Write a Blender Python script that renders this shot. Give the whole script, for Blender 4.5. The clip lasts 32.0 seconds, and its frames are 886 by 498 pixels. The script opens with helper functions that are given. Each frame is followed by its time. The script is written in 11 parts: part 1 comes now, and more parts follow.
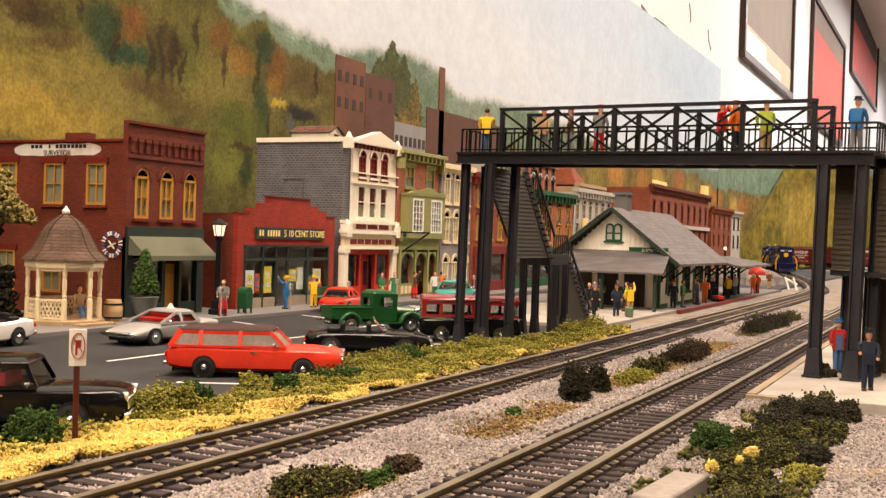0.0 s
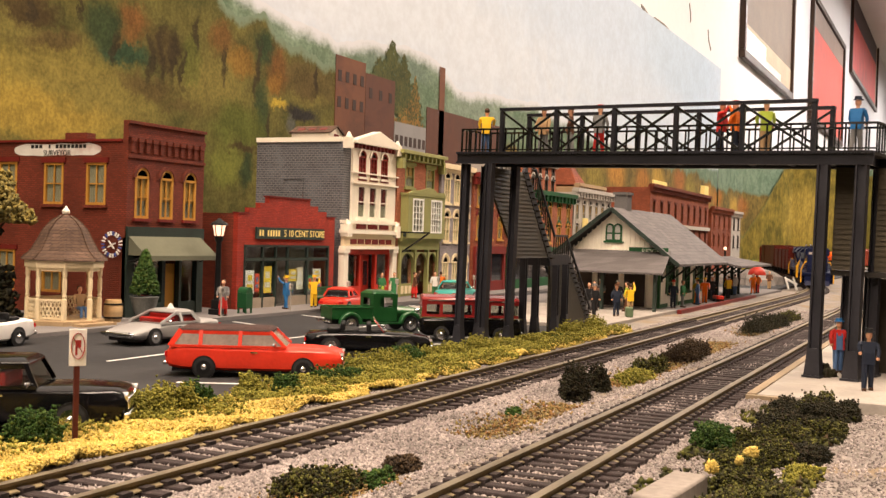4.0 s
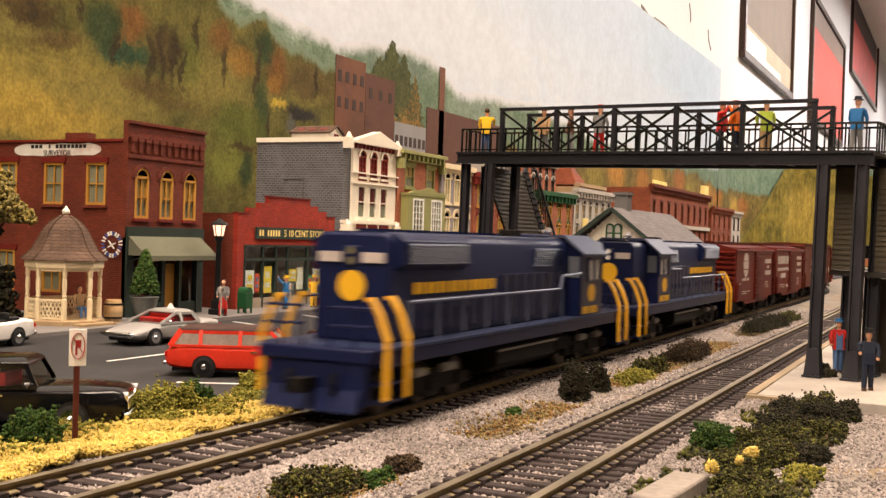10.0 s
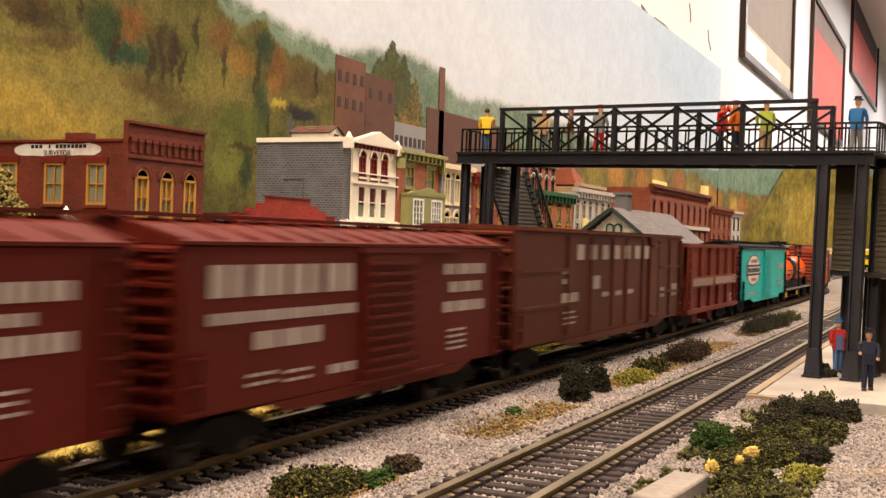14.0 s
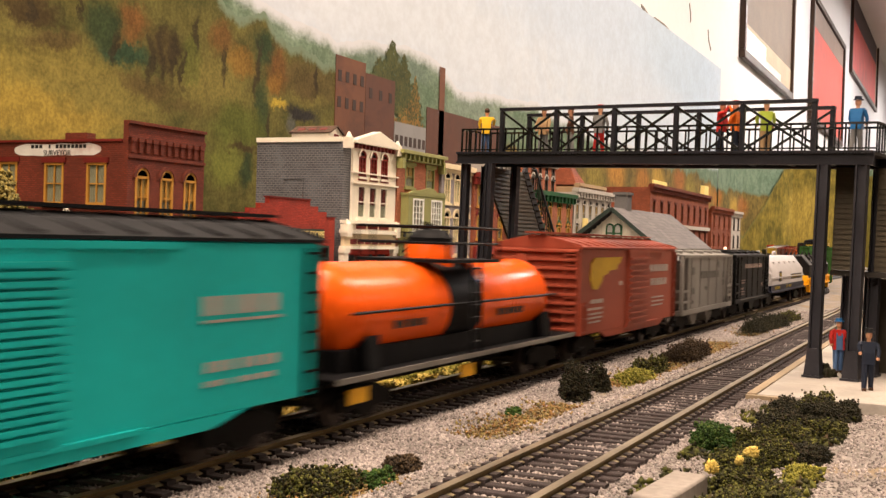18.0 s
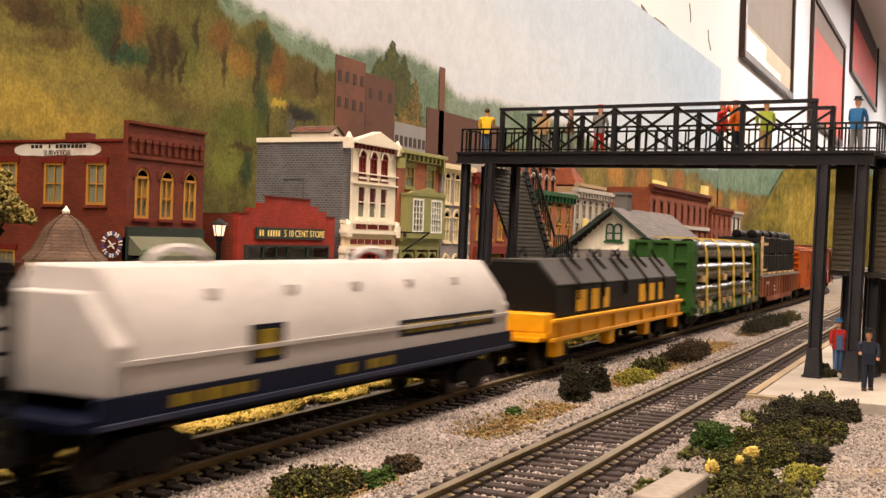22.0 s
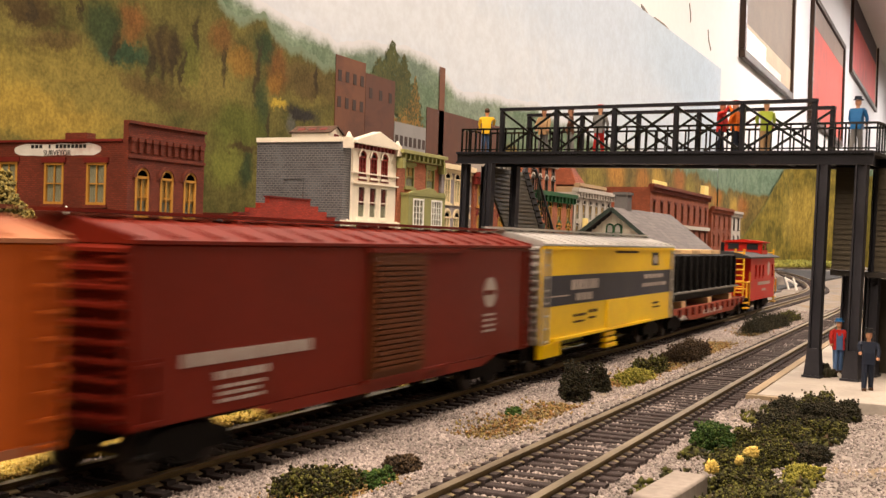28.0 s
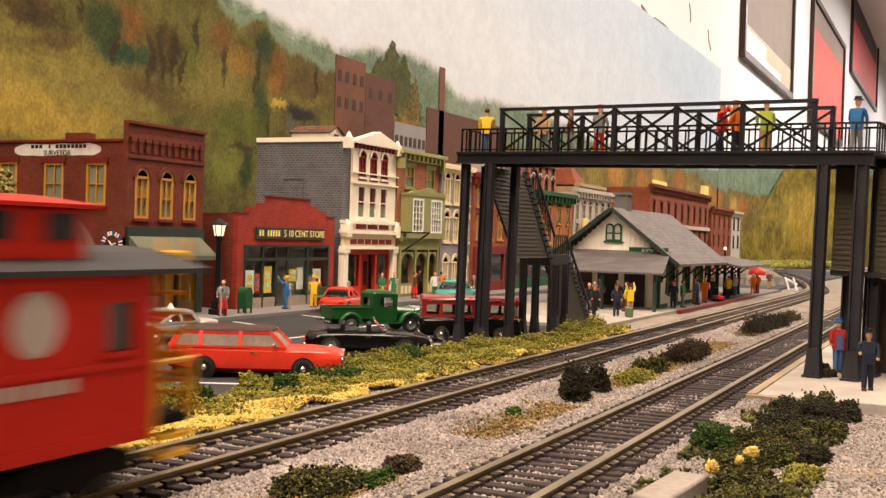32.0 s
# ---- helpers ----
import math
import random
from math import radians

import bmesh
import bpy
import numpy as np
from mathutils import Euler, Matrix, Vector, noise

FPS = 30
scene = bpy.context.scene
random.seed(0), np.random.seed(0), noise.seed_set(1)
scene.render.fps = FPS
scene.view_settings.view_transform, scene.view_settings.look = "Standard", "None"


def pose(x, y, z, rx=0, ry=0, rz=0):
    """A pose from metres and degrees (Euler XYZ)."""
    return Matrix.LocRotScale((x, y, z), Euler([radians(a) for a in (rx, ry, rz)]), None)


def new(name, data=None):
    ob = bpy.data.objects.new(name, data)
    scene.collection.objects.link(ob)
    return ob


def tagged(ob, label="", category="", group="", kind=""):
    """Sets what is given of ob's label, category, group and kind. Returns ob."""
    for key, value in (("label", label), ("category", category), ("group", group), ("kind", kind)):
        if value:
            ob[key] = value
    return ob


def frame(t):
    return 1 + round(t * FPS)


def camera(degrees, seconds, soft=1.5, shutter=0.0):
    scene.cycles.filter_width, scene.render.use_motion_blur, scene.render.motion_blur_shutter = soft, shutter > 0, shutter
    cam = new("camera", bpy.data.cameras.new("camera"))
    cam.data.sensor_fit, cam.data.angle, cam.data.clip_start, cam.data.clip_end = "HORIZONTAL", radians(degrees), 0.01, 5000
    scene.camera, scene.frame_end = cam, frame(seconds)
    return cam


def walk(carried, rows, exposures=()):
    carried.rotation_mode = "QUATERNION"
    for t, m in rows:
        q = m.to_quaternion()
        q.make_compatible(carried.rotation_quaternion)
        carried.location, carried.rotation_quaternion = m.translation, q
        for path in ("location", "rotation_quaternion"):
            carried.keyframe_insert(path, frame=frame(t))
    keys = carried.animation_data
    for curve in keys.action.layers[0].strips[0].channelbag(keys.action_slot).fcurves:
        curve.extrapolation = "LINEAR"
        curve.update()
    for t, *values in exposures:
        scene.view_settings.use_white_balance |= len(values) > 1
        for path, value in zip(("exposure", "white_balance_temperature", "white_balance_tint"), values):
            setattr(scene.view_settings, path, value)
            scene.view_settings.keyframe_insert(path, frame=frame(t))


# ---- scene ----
# A model railway in 1:87. Sizes below are those of the real things in metres; S brings them to the model's size.
S = 1 / 87.0

cam = camera(43.8, 32.0, soft=1.45, shutter=0.9)
EYE = (0.0, 0.0, 4.1 * S)
VIEW = Matrix.Translation(EYE) @ pose(0, 0, 0, 0, 0, 25.276 - 90) @ pose(0, 0, 0, 90 - 0.606) @ pose(0, 0, 0, 0, 0, 1.719)
walk(cam, [(0.0, VIEW), (32.0, VIEW)], exposures=[(0.0, 0.0), (18.0, 0.0), (20.0, -0.03), (22.0, -0.09), (24.0, -0.18), (25.5, -0.18), (28.0, -0.06), (31.0, -0.08), (32.0, -0.04)])

# ---- light: a room with warm ceiling lamps ----
world = bpy.data.worlds.new("room_air")
scene.world = world
world.use_nodes = True
world.node_tree.nodes["Background"].inputs[0].default_value = (1.0, 0.86, 0.7, 1)
world.node_tree.nodes["Background"].inputs[1].default_value = 0.12


def ceiling_lamp(x, y, z, sx, sy, watts, colour):
    data = bpy.data.lights.new("ceiling_lamp", "AREA")
    data.shape, data.size, data.size_y, data.energy, data.color = "RECTANGLE", sx, sy, watts, colour
    ob = new("ceiling_lamp", data)
    ob.matrix_world = pose(x, y, z)
    return ob


WARM, COOL = (1.0, 0.78, 0.60), (1.0, 0.90, 0.84)
for lx, ly, lw, lc in ((0.1, 0.15, 32, WARM), (1.7, -0.42, 33, WARM), (3.6, -0.25, 38, COOL), (5.6, -0.3, 38, COOL), (8.0, -0.3, 34, COOL), (10.6, -0.3, 30, COOL), (-1.3, 0.1, 36, WARM), (0.7, -2.0, 15, WARM), (3.0, -2.0, 10, COOL), (-1.4, -2.4, 5, WARM)):
    ceiling_lamp(lx, ly, 1.24, 1.1, 0.30, lw, lc)


# ---- building helpers ----
class Shape:
    """Vertices and faces in the real things' metres."""

    def __init__(self):
        self.v, self.f, self.m = [], [], []
        self.slot = 0

    def add(self, verts, faces):
        n = len(self.v)
        self.v += [tuple(p) for p in verts]
        self.f += [tuple(i + n for i in q) for q in faces]
        self.m += [self.slot] * len(faces)
        return self

    def box(self, x0, x1, y0, y1, z0, z1):
        return self.add([(x0, y0, z0), (x1, y0, z0), (x1, y1, z0), (x0, y1, z0), (x0, y0, z1), (x1, y0, z1), (x1, y1, z1), (x0, y1, z1)],
                        [(3, 2, 1, 0), (4, 5, 6, 7), (0, 1, 5, 4), (1, 2, 6, 5), (2, 3, 7, 6), (3, 0, 4, 7)])

    def cbox(self, x, y, z, sx, sy, sz):
        return self.box(x - sx / 2, x + sx / 2, y - sy / 2, y + sy / 2, z, z + sz)

    def prism(self, poly, axis, a, b, poly2=None):
        """A polygon drawn out along an axis from a to b; poly2 is its shape at b."""
        other = poly2 or poly
        put = {"x": lambda p, c: (c, p[0], p[1]), "y": lambda p, c: (p[0], c, p[1]), "z": lambda p, c: (p[0], p[1], c)}[axis]
        n = len(poly)
        return self.add([put(p, a) for p in poly] + [put(p, b) for p in other],
                        [tuple(range(n))[::-1], tuple(range(n, 2 * n))] + [(i, (i + 1) % n, (i + 1) % n + n, i + n) for i in range(n)])

    def tube(self, p0, p1, r0, r1=None, n=8):
        r1 = r0 if r1 is None else r1
        p0, p1 = Vector(p0), Vector(p1)
        d = (p1 - p0).normalized()
        u = d.orthogonal().normalized()
        w = d.cross(u)
        ring = [(math.cos(2 * math.pi * i / n), math.sin(2 * math.pi * i / n)) for i in range(n)]
        return self.add([p0 + r0 * (c * u + s * w) for c, s in ring] + [p1 + r1 * (c * u + s * w) for c, s in ring],
                        [tuple(range(n))[::-1], tuple(range(n, 2 * n))] + [(i, (i + 1) % n, (i + 1) % n + n, i + n) for i in range(n)])

    def beam(self, p0, p1, w, h, up=(0, 0, 1)):
        """A straight bar of width w and height h from p0 to p1."""
        p0, p1 = Vector(p0), Vector(p1)
        d = (p1 - p0).normalized()
        side = d.cross(Vector(up))
        side = side.normalized() if side.length > 1e-6 else Vector((1, 0, 0))
        top = side.cross(d).normalized()
        q = [side * (a * w / 2) + top * (b * h / 2) for a, b in ((-1, -1), (1, -1), (1, 1), (-1, 1))]
        return self.add([p0 + k for k in q] + [p1 + k for k in q], [(3, 2, 1, 0), (4, 5, 6, 7), (0, 1, 5, 4), (1, 2, 6, 5), (2, 3, 7, 6), (3, 0, 4, 7)])

    def bend(self, pts, w, h, side=(0, 1, 0)):
        """A flat bar that follows a line of points; side is its width's direction."""
        pts = [Vector(p) for p in pts]
        sd = Vector(side).normalized()
        verts = []
        for i, p in enumerate(pts):
            d = (pts[min(i + 1, len(pts) - 1)] - pts[max(i - 1, 0)]).normalized()
            up = d.cross(sd).normalized()
            verts += [p + sd * (a * w / 2) + up * (b * h / 2) for a, b in ((-1, -1), (1, -1), (1, 1), (-1, 1))]
        n = len(pts)
        faces = [(3, 2, 1, 0), tuple(range(4 * n - 4, 4 * n))]
        for i in range(n - 1):
            faces += [(4 * i + k, 4 * i + (k + 1) % 4, 4 * i + 4 + (k + 1) % 4, 4 * i + 4 + k) for k in range(4)]
        return self.add(verts, faces)

    def lathe(self, rows, n=12, x=0, y=0, axis="z"):
        """Rows of (radius, height) turned about an axis."""
        verts, faces = [], []
        for r, h in rows:
            for i in range(n):
                c, s = r * math.cos(2 * math.pi * i / n), r * math.sin(2 * math.pi * i / n)
                verts.append({"z": (x + c, y + s, h), "y": (x + c, h, y + s), "x": (h, x + c, y + s)}[axis])
        for k in range(len(rows) - 1):
            for i in range(n):
                j = (i + 1) % n
                faces.append((k * n + i, k * n + j, k * n + n + j, k * n + n + i))
        faces.append(tuple(range(n))[::-1])
        faces.append(tuple(range(len(verts) - n, len(verts))))
        return self.add(verts, faces)

    def ball(self, c, rx, ry, rz, n=10, m=6):
        rows = []
        for k in range(m + 1):
            a = math.pi * k / m
            rows.append((max(1e-3, math.sin(a)), -math.cos(a)))
        k0 = len(self.v)
        self.lathe(rows, n)
        self.v[k0:] = [(c[0] + p[0] * rx, c[1] + p[1] * ry, c[2] + p[2] * rz) for p in self.v[k0:]]
        return self

    def moved(self, m, k0=0):
        self.v[k0:] = [tuple(m @ Vector(p)) for p in self.v[k0:]]
        return self


def P(x, y, z=0, rz=0, rx=0, ry=0):
    return pose(x * S, y * S, z * S, rx, ry, rz)


def mesh_of(shape, mats, smooth=False, name="mesh"):
    me = bpy.data.meshes.new(name)
    me.from_pydata([(a * S, b * S, c * S) for a, b, c in shape.v], [], shape.f)
    mats = mats if isinstance(mats, (list, tuple)) else [mats]
    for m in mats:
        me.materials.append(m)
    if len(mats) > 1:
        me.polygons.foreach_set("material_index", shape.m)
    if len(shape.f) < 4000:
        bm = bmesh.new()
        bm.from_mesh(me)
        bmesh.ops.recalc_face_normals(bm, faces=bm.faces)
        bm.to_mesh(me)
        bm.free()
    if smooth:
        me.polygons.foreach_set("use_smooth", [True] * len(me.polygons))
        me.set_sharp_from_angle(angle=radians(40))
    me.update()
    return me


def part(name, shape, mats, parent=None, label="", bevel=0, smooth=False, m=None):
    """One mesh object from a shape, under a thing or a part."""
    ob = new(name, shape if isinstance(shape, bpy.types.Mesh) else mesh_of(shape, mats, smooth or bevel > 0, name))
    if parent:
        ob.parent = parent
    if m is not None:
        ob.matrix_basis = m
    if bevel:
        mod = ob.modifiers.new("bevel", "BEVEL")
        mod.width, mod.segments, mod.limit_method, mod.angle_limit = bevel * S, 2, "ANGLE", radians(40)
    if label:
        ob["label"] = label
    return ob


def thing(name, m, label, category, group="", kind=""):
    ob = new(name)
    ob.empty_display_size = 0.01
    ob.matrix_basis = m
    return tagged(ob, label, category, group, kind)


def rect_wall(sh, x0, x1, z0, z1, y0, y1, holes):
    """A wall along x with rectangular openings (x0, x1, z0, z1) that go through it, as one connected body."""
    xs = sorted({x0, x1, *[min(max(v, x0), x1) for h in holes for v in h[:2]]})
    zs = sorted({z0, z1, *[min(max(v, z0), z1) for h in holes for v in h[2:]]})
    nx, nz = len(xs), len(zs)
    solid = [[not any(h[0] < (xs[i] + xs[i + 1]) / 2 < h[1] and h[2] < (zs[k] + zs[k + 1]) / 2 < h[3] for h in holes) for k in range(nz - 1)] for i in range(nx - 1)]
    front = lambda i, k: i * nz + k
    back = lambda i, k: nx * nz + i * nz + k
    faces = []
    for i in range(nx - 1):
        for k in range(nz - 1):
            if not solid[i][k]:
                continue
            faces += [(front(i, k), front(i + 1, k), front(i + 1, k + 1), front(i, k + 1)), (back(i, k), back(i, k + 1), back(i + 1, k + 1), back(i + 1, k))]
            for di, dk, p, q in ((-1, 0, (i, k), (i, k + 1)), (1, 0, (i + 1, k), (i + 1, k + 1)), (0, -1, (i, k), (i + 1, k)), (0, 1, (i, k + 1), (i + 1, k + 1))):
                a, b = i + di, k + dk
                if not (0 <= a < nx - 1 and 0 <= b < nz - 1 and solid[a][b]):
                    faces.append((front(*p), front(*q), back(*q), back(*p)))
    verts = [(x, y0, z) for x in xs for z in zs] + [(x, y1, z) for x in xs for z in zs]
    used = sorted({i for q in faces for i in q})
    put = {old: n for n, old in enumerate(used)}
    return sh.add([verts[i] for i in used], [tuple(put[i] for i in q) for q in faces])


def lettering(name, text, size, mat, parent, m, label=""):
    """Words as a thin mesh; the text starts at m and runs along its x, up its y."""
    cu = bpy.data.curves.new(name, "FONT")
    cu.body, cu.size, cu.extrude, cu.align_x, cu.align_y = text, size * S, 0.01 * S, "CENTER", "CENTER"
    tmp = new(name + "_source", cu)
    me = bpy.data.meshes.new_from_object(tmp)
    bpy.data.objects.remove(tmp)
    me.materials.clear()
    me.materials.append(mat)
    ob = new(name, me)
    ob.parent = parent
    ob.matrix_basis = m
    if label:
        ob["label"] = label
    return ob


# ---- materials ----
def mat(name, colour, rough=0.6, metal=0.0, vary=0.18, grain=60.0, bump=0.15, stain=None, coat=0.0, streak=(1, 1, 1), emit=0.0, spec=0.25):
    """A painted or natural surface: two scales of noise on its colour, fine relief, uneven gloss. grain: lumps in a centimetre times 10."""
    ma = bpy.data.materials.new(name)
    ma.use_nodes = True
    nt = ma.node_tree
    no, li = nt.nodes, nt.links
    bs = no["Principled BSDF"]
    tc = no.new("ShaderNodeTexCoord")
    mp = no.new("ShaderNodeMapping")
    mp.inputs["Scale"].default_value = streak
    li.new(tc.outputs["Object"], mp.inputs["Vector"])
    big, fine = no.new("ShaderNodeTexNoise"), no.new("ShaderNodeTexNoise")
    big.inputs["Scale"].default_value, big.inputs["Detail"].default_value = grain, 5
    fine.inputs["Scale"].default_value, fine.inputs["Detail"].default_value = grain * 14, 3
    info = no.new("ShaderNodeObjectInfo")
    for n in (big, fine):
        li.new(mp.outputs[0], n.inputs["Vector"])
    ramp = no.new("ShaderNodeValToRGB")
    c = Vector(colour)
    dark, light = c * (1 - vary), Vector([min(1, k * (1 + vary) + 0.01 * vary) for k in c])
    e = ramp.color_ramp.elements
    e[0].position, e[0].color = 0.3, (*dark, 1)
    e[1].position, e[1].color = 0.7, (*light, 1)
    add = no.new("ShaderNodeMath")
    add.operation = "MULTIPLY_ADD"
    li.new(fine.outputs[0], add.inputs[0])
    add.inputs[1].default_value = 0.45
    off = no.new("ShaderNodeMath")
    off.operation = "ADD"
    li.new(big.outputs[0], off.inputs[0])
    off.inputs[1].default_value = -0.225
    li.new(off.outputs[0], add.inputs[2])
    li.new(add.outputs[0], ramp.inputs[0])
    col = ramp.outputs[0]
    if stain:
        st = no.new("ShaderNodeTexNoise")
        st.inputs["Scale"].default_value, st.inputs["Detail"].default_value = grain * 0.6, 6
        li.new(mp.outputs[0], st.inputs["Vector"])
        sr = no.new("ShaderNodeMapRange")
        sr.inputs[1].default_value, sr.inputs[2].default_value = 0.52, 0.68
        li.new(st.outputs[0], sr.inputs[0])
        mx = no.new("ShaderNodeMix")
        mx.data_type = "RGBA"
        li.new(sr.outputs[0], mx.inputs[0])
        li.new(col, mx.inputs[6])
        mx.inputs[7].default_value = (*stain, 1)
        col = mx.outputs[2]
    hsv = no.new("ShaderNodeHueSaturation")
    mr = no.new("ShaderNodeMapRange")
    mr.inputs[3].default_value, mr.inputs[4].default_value = 0.94, 1.06
    li.new(info.outputs["Random"], mr.inputs[0])
    li.new(mr.outputs[0], hsv.inputs["Value"])
    li.new(col, hsv.inputs["Color"])
    li.new(hsv.outputs[0], bs.inputs["Base Color"])
    rr = no.new("ShaderNodeMapRange")
    rr.inputs[3].default_value, rr.inputs[4].default_value = max(0.03, rough - 0.1), min(1, rough + 0.1)
    li.new(big.outputs[0], rr.inputs[0])
    li.new(rr.outputs[0], bs.inputs["Roughness"])
    bs.inputs["Metallic"].default_value = metal
    bs.inputs["Coat Weight"].default_value = coat
    bs.inputs["Specular IOR Level"].default_value = spec
    if bump:
        bp = no.new("ShaderNodeBump")
        bp.inputs["Strength"].default_value, bp.inputs["Distance"].default_value = bump, 0.0006
        li.new(fine.outputs[0], bp.inputs["Height"])
        li.new(bp.outputs[0], bs.inputs["Normal"])
    if emit:
        bs.inputs["Emission Color"].default_value = (*colour, 1)
        bs.inputs["Emission Strength"].default_value = emit
    return ma


def courses(name, colour, joint, w, h, rough=0.75, gap=0.18, vary=0.3, offset=0.5, depth=0.0006):
    """Moulded brick, block or shingle courses, too small to be pieces: w by h in the real thing's metres."""
    ma = mat(name, colour, rough, vary=vary, bump=0)
    nt = ma.node_tree
    no, li = nt.nodes, nt.links
    bs = no["Principled BSDF"]
    tc = no.new("ShaderNodeTexCoord")
    sep, com = no.new("ShaderNodeSeparateXYZ"), no.new("ShaderNodeCombineXYZ")
    sm = no.new("ShaderNodeMath")
    li.new(tc.outputs["Object"], sep.inputs[0])
    li.new(sep.outputs[0], sm.inputs[0])
    li.new(sep.outputs[1], sm.inputs[1])
    li.new(sm.outputs[0], com.inputs[0])
    li.new(sep.outputs[2], com.inputs[1])
    br = no.new("ShaderNodeTexBrick")
    br.offset = offset
    br.inputs["Scale"].default_value = 1.0 / S
    br.inputs["Brick Width"].default_value, br.inputs["Row Height"].default_value = w, h
    br.inputs["Mortar Size"].default_value, br.inputs["Mortar Smooth"].default_value = gap * h, 0.3
    br.inputs["Color1"].default_value = (0.8, 0.8, 0.8, 1)
    br.inputs["Color2"].default_value = (1.15, 1.15, 1.15, 1)
    li.new(com.outputs[0], br.inputs["Vector"])
    src = bs.inputs["Base Color"].links[0].from_socket
    mul = no.new("ShaderNodeMix")
    mul.data_type, mul.blend_type = "RGBA", "MULTIPLY"
    mul.inputs[0].default_value = 1.0
    li.new(src, mul.inputs[6])
    li.new(br.outputs["Color"], mul.inputs[7])
    mx = no.new("ShaderNodeMix")
    mx.data_type = "RGBA"
    li.new(br.outputs["Fac"], mx.inputs[0])
    li.new(mul.outputs[2], mx.inputs[6])
    mx.inputs[7].default_value = (*joint, 1)
    li.new(mx.outputs[2], bs.inputs["Base Color"])
    bp = no.new("ShaderNodeBump")
    bp.invert = True
    bp.inputs["Strength"].default_value, bp.inputs["Distance"].default_value = 0.7, depth
    li.new(br.outputs["Fac"], bp.inputs["Height"])
    li.new(bp.outputs[0], bs.inputs["Normal"])
    return ma


def island(name, colours, rough=0.85):
    """Loose bits, each one of a few colours."""
    ma = bpy.data.materials.new(name)
    ma.use_nodes = True
    no, li = ma.node_tree.nodes, ma.node_tree.links
    ge, ramp = no.new("ShaderNodeNewGeometry"), no.new("ShaderNodeValToRGB")
    el = ramp.color_ramp.elements
    while len(el) < len(colours):
        el.new(0.5)
    for i, c in enumerate(colours):
        el[i].position, el[i].color = i / max(1, len(colours) - 1), (*c, 1)
    li.new(ge.outputs["Random Per Island"], ramp.inputs[0])
    tc, nz, mx = no.new("ShaderNodeTexCoord"), no.new("ShaderNodeTexNoise"), no.new("ShaderNodeMix")
    nz.inputs["Scale"].default_value = 45
    li.new(tc.outputs["Object"], nz.inputs["Vector"])
    mx.data_type, mx.blend_type = "RGBA", "OVERLAY"
    mx.inputs[0].default_value = 0.5
    li.new(ramp.outputs[0], mx.inputs[6])
    li.new(nz.outputs[0], mx.inputs[7])
    li.new(mx.outputs[2], no["Principled BSDF"].inputs["Base Color"])
    no["Principled BSDF"].inputs["Roughness"].default_value = rough
    no["Principled BSDF"].inputs["Specular IOR Level"].default_value = 0.25
    return ma


def glass(name, tint=(0.9, 0.95, 0.95), rough=0.03):
    ma = bpy.data.materials.new(name)
    ma.use_nodes = True
    no, li = ma.node_tree.nodes, ma.node_tree.links
    bs = no["Principled BSDF"]
    bs.inputs["Base Color"].default_value = (*tint, 1)
    bs.inputs["Roughness"].default_value = rough
    tr, mx, fr = no.new("ShaderNodeBsdfTransparent"), no.new("ShaderNodeMixShader"), no.new("ShaderNodeBsdfGlossy")
    tr.inputs[0].default_value = (*tint, 1)
    fr.inputs["Roughness"].default_value = rough
    mx.inputs[0].default_value = 0.07
    li.new(tr.outputs[0], mx.inputs[1])
    li.new(fr.outputs[0], mx.inputs[2])
    li.new(mx.outputs[0], no["Material Output"].inputs[0])
    return ma


BLOCKGREY = mat("block_grey", (0.26, 0.23, 0.205), 0.9, vary=0.25, grain=30, bump=0.3, stain=(0.36, 0.33, 0.3))
ASPHALT = mat("asphalt", (0.026, 0.0265, 0.029), 0.75, vary=0.3, grain=20, bump=0.25, stain=(0.036, 0.036, 0.038))
CONCRETE = mat("concrete", (0.34, 0.31, 0.275), 0.85, vary=0.15, grain=40, bump=0.2, stain=(0.26, 0.235, 0.21))
PAVING = mat("pavement_grey", (0.16, 0.15, 0.148), 0.85, vary=0.12, grain=40, bump=0.2)
SOIL = mat("ground_scatter", (0.20, 0.178, 0.16), 0.95, vary=0.3, grain=50, bump=0.4, stain=(0.21, 0.155, 0.09))
LINE = mat("line_paint", (0.75, 0.75, 0.73), 0.7, vary=0.1)
TIE = mat("tie_brown", (0.030, 0.021, 0.020), 0.8, vary=0.35, grain=120, streak=(1, 6, 1))
RAILSIDE = mat("rail_weathered", (0.115, 0.078, 0.030), 0.6, metal=0.25, vary=0.25, grain=60)
RAILHEAD = mat("rail_head", (0.28, 0.24, 0.175), 0.42, metal=0.8, vary=0.15, grain=60)
SPIKE = mat("bare_rail_foot", (0.22, 0.175, 0.10), 0.5, metal=0.1, vary=0.15)
STONES = island("ballast_bits", [(0.09, 0.078, 0.076), (0.24, 0.208, 0.198), (0.31, 0.268, 0.252), (0.18, 0.156, 0.15), (0.40, 0.35, 0.325), (0.28, 0.243, 0.228)])
STRAW = island("yellow_foam", [(0.40, 0.28, 0.05), (0.60, 0.43, 0.10), (0.50, 0.38, 0.08), (0.66, 0.50, 0.16), (0.44, 0.34, 0.09), (0.52, 0.40, 0.11)], 0.95)
OLIVE = island("olive_foam", [(0.08, 0.078, 0.012), (0.19, 0.18, 0.026), (0.30, 0.27, 0.05), (0.14, 0.138, 0.02)], 0.95)
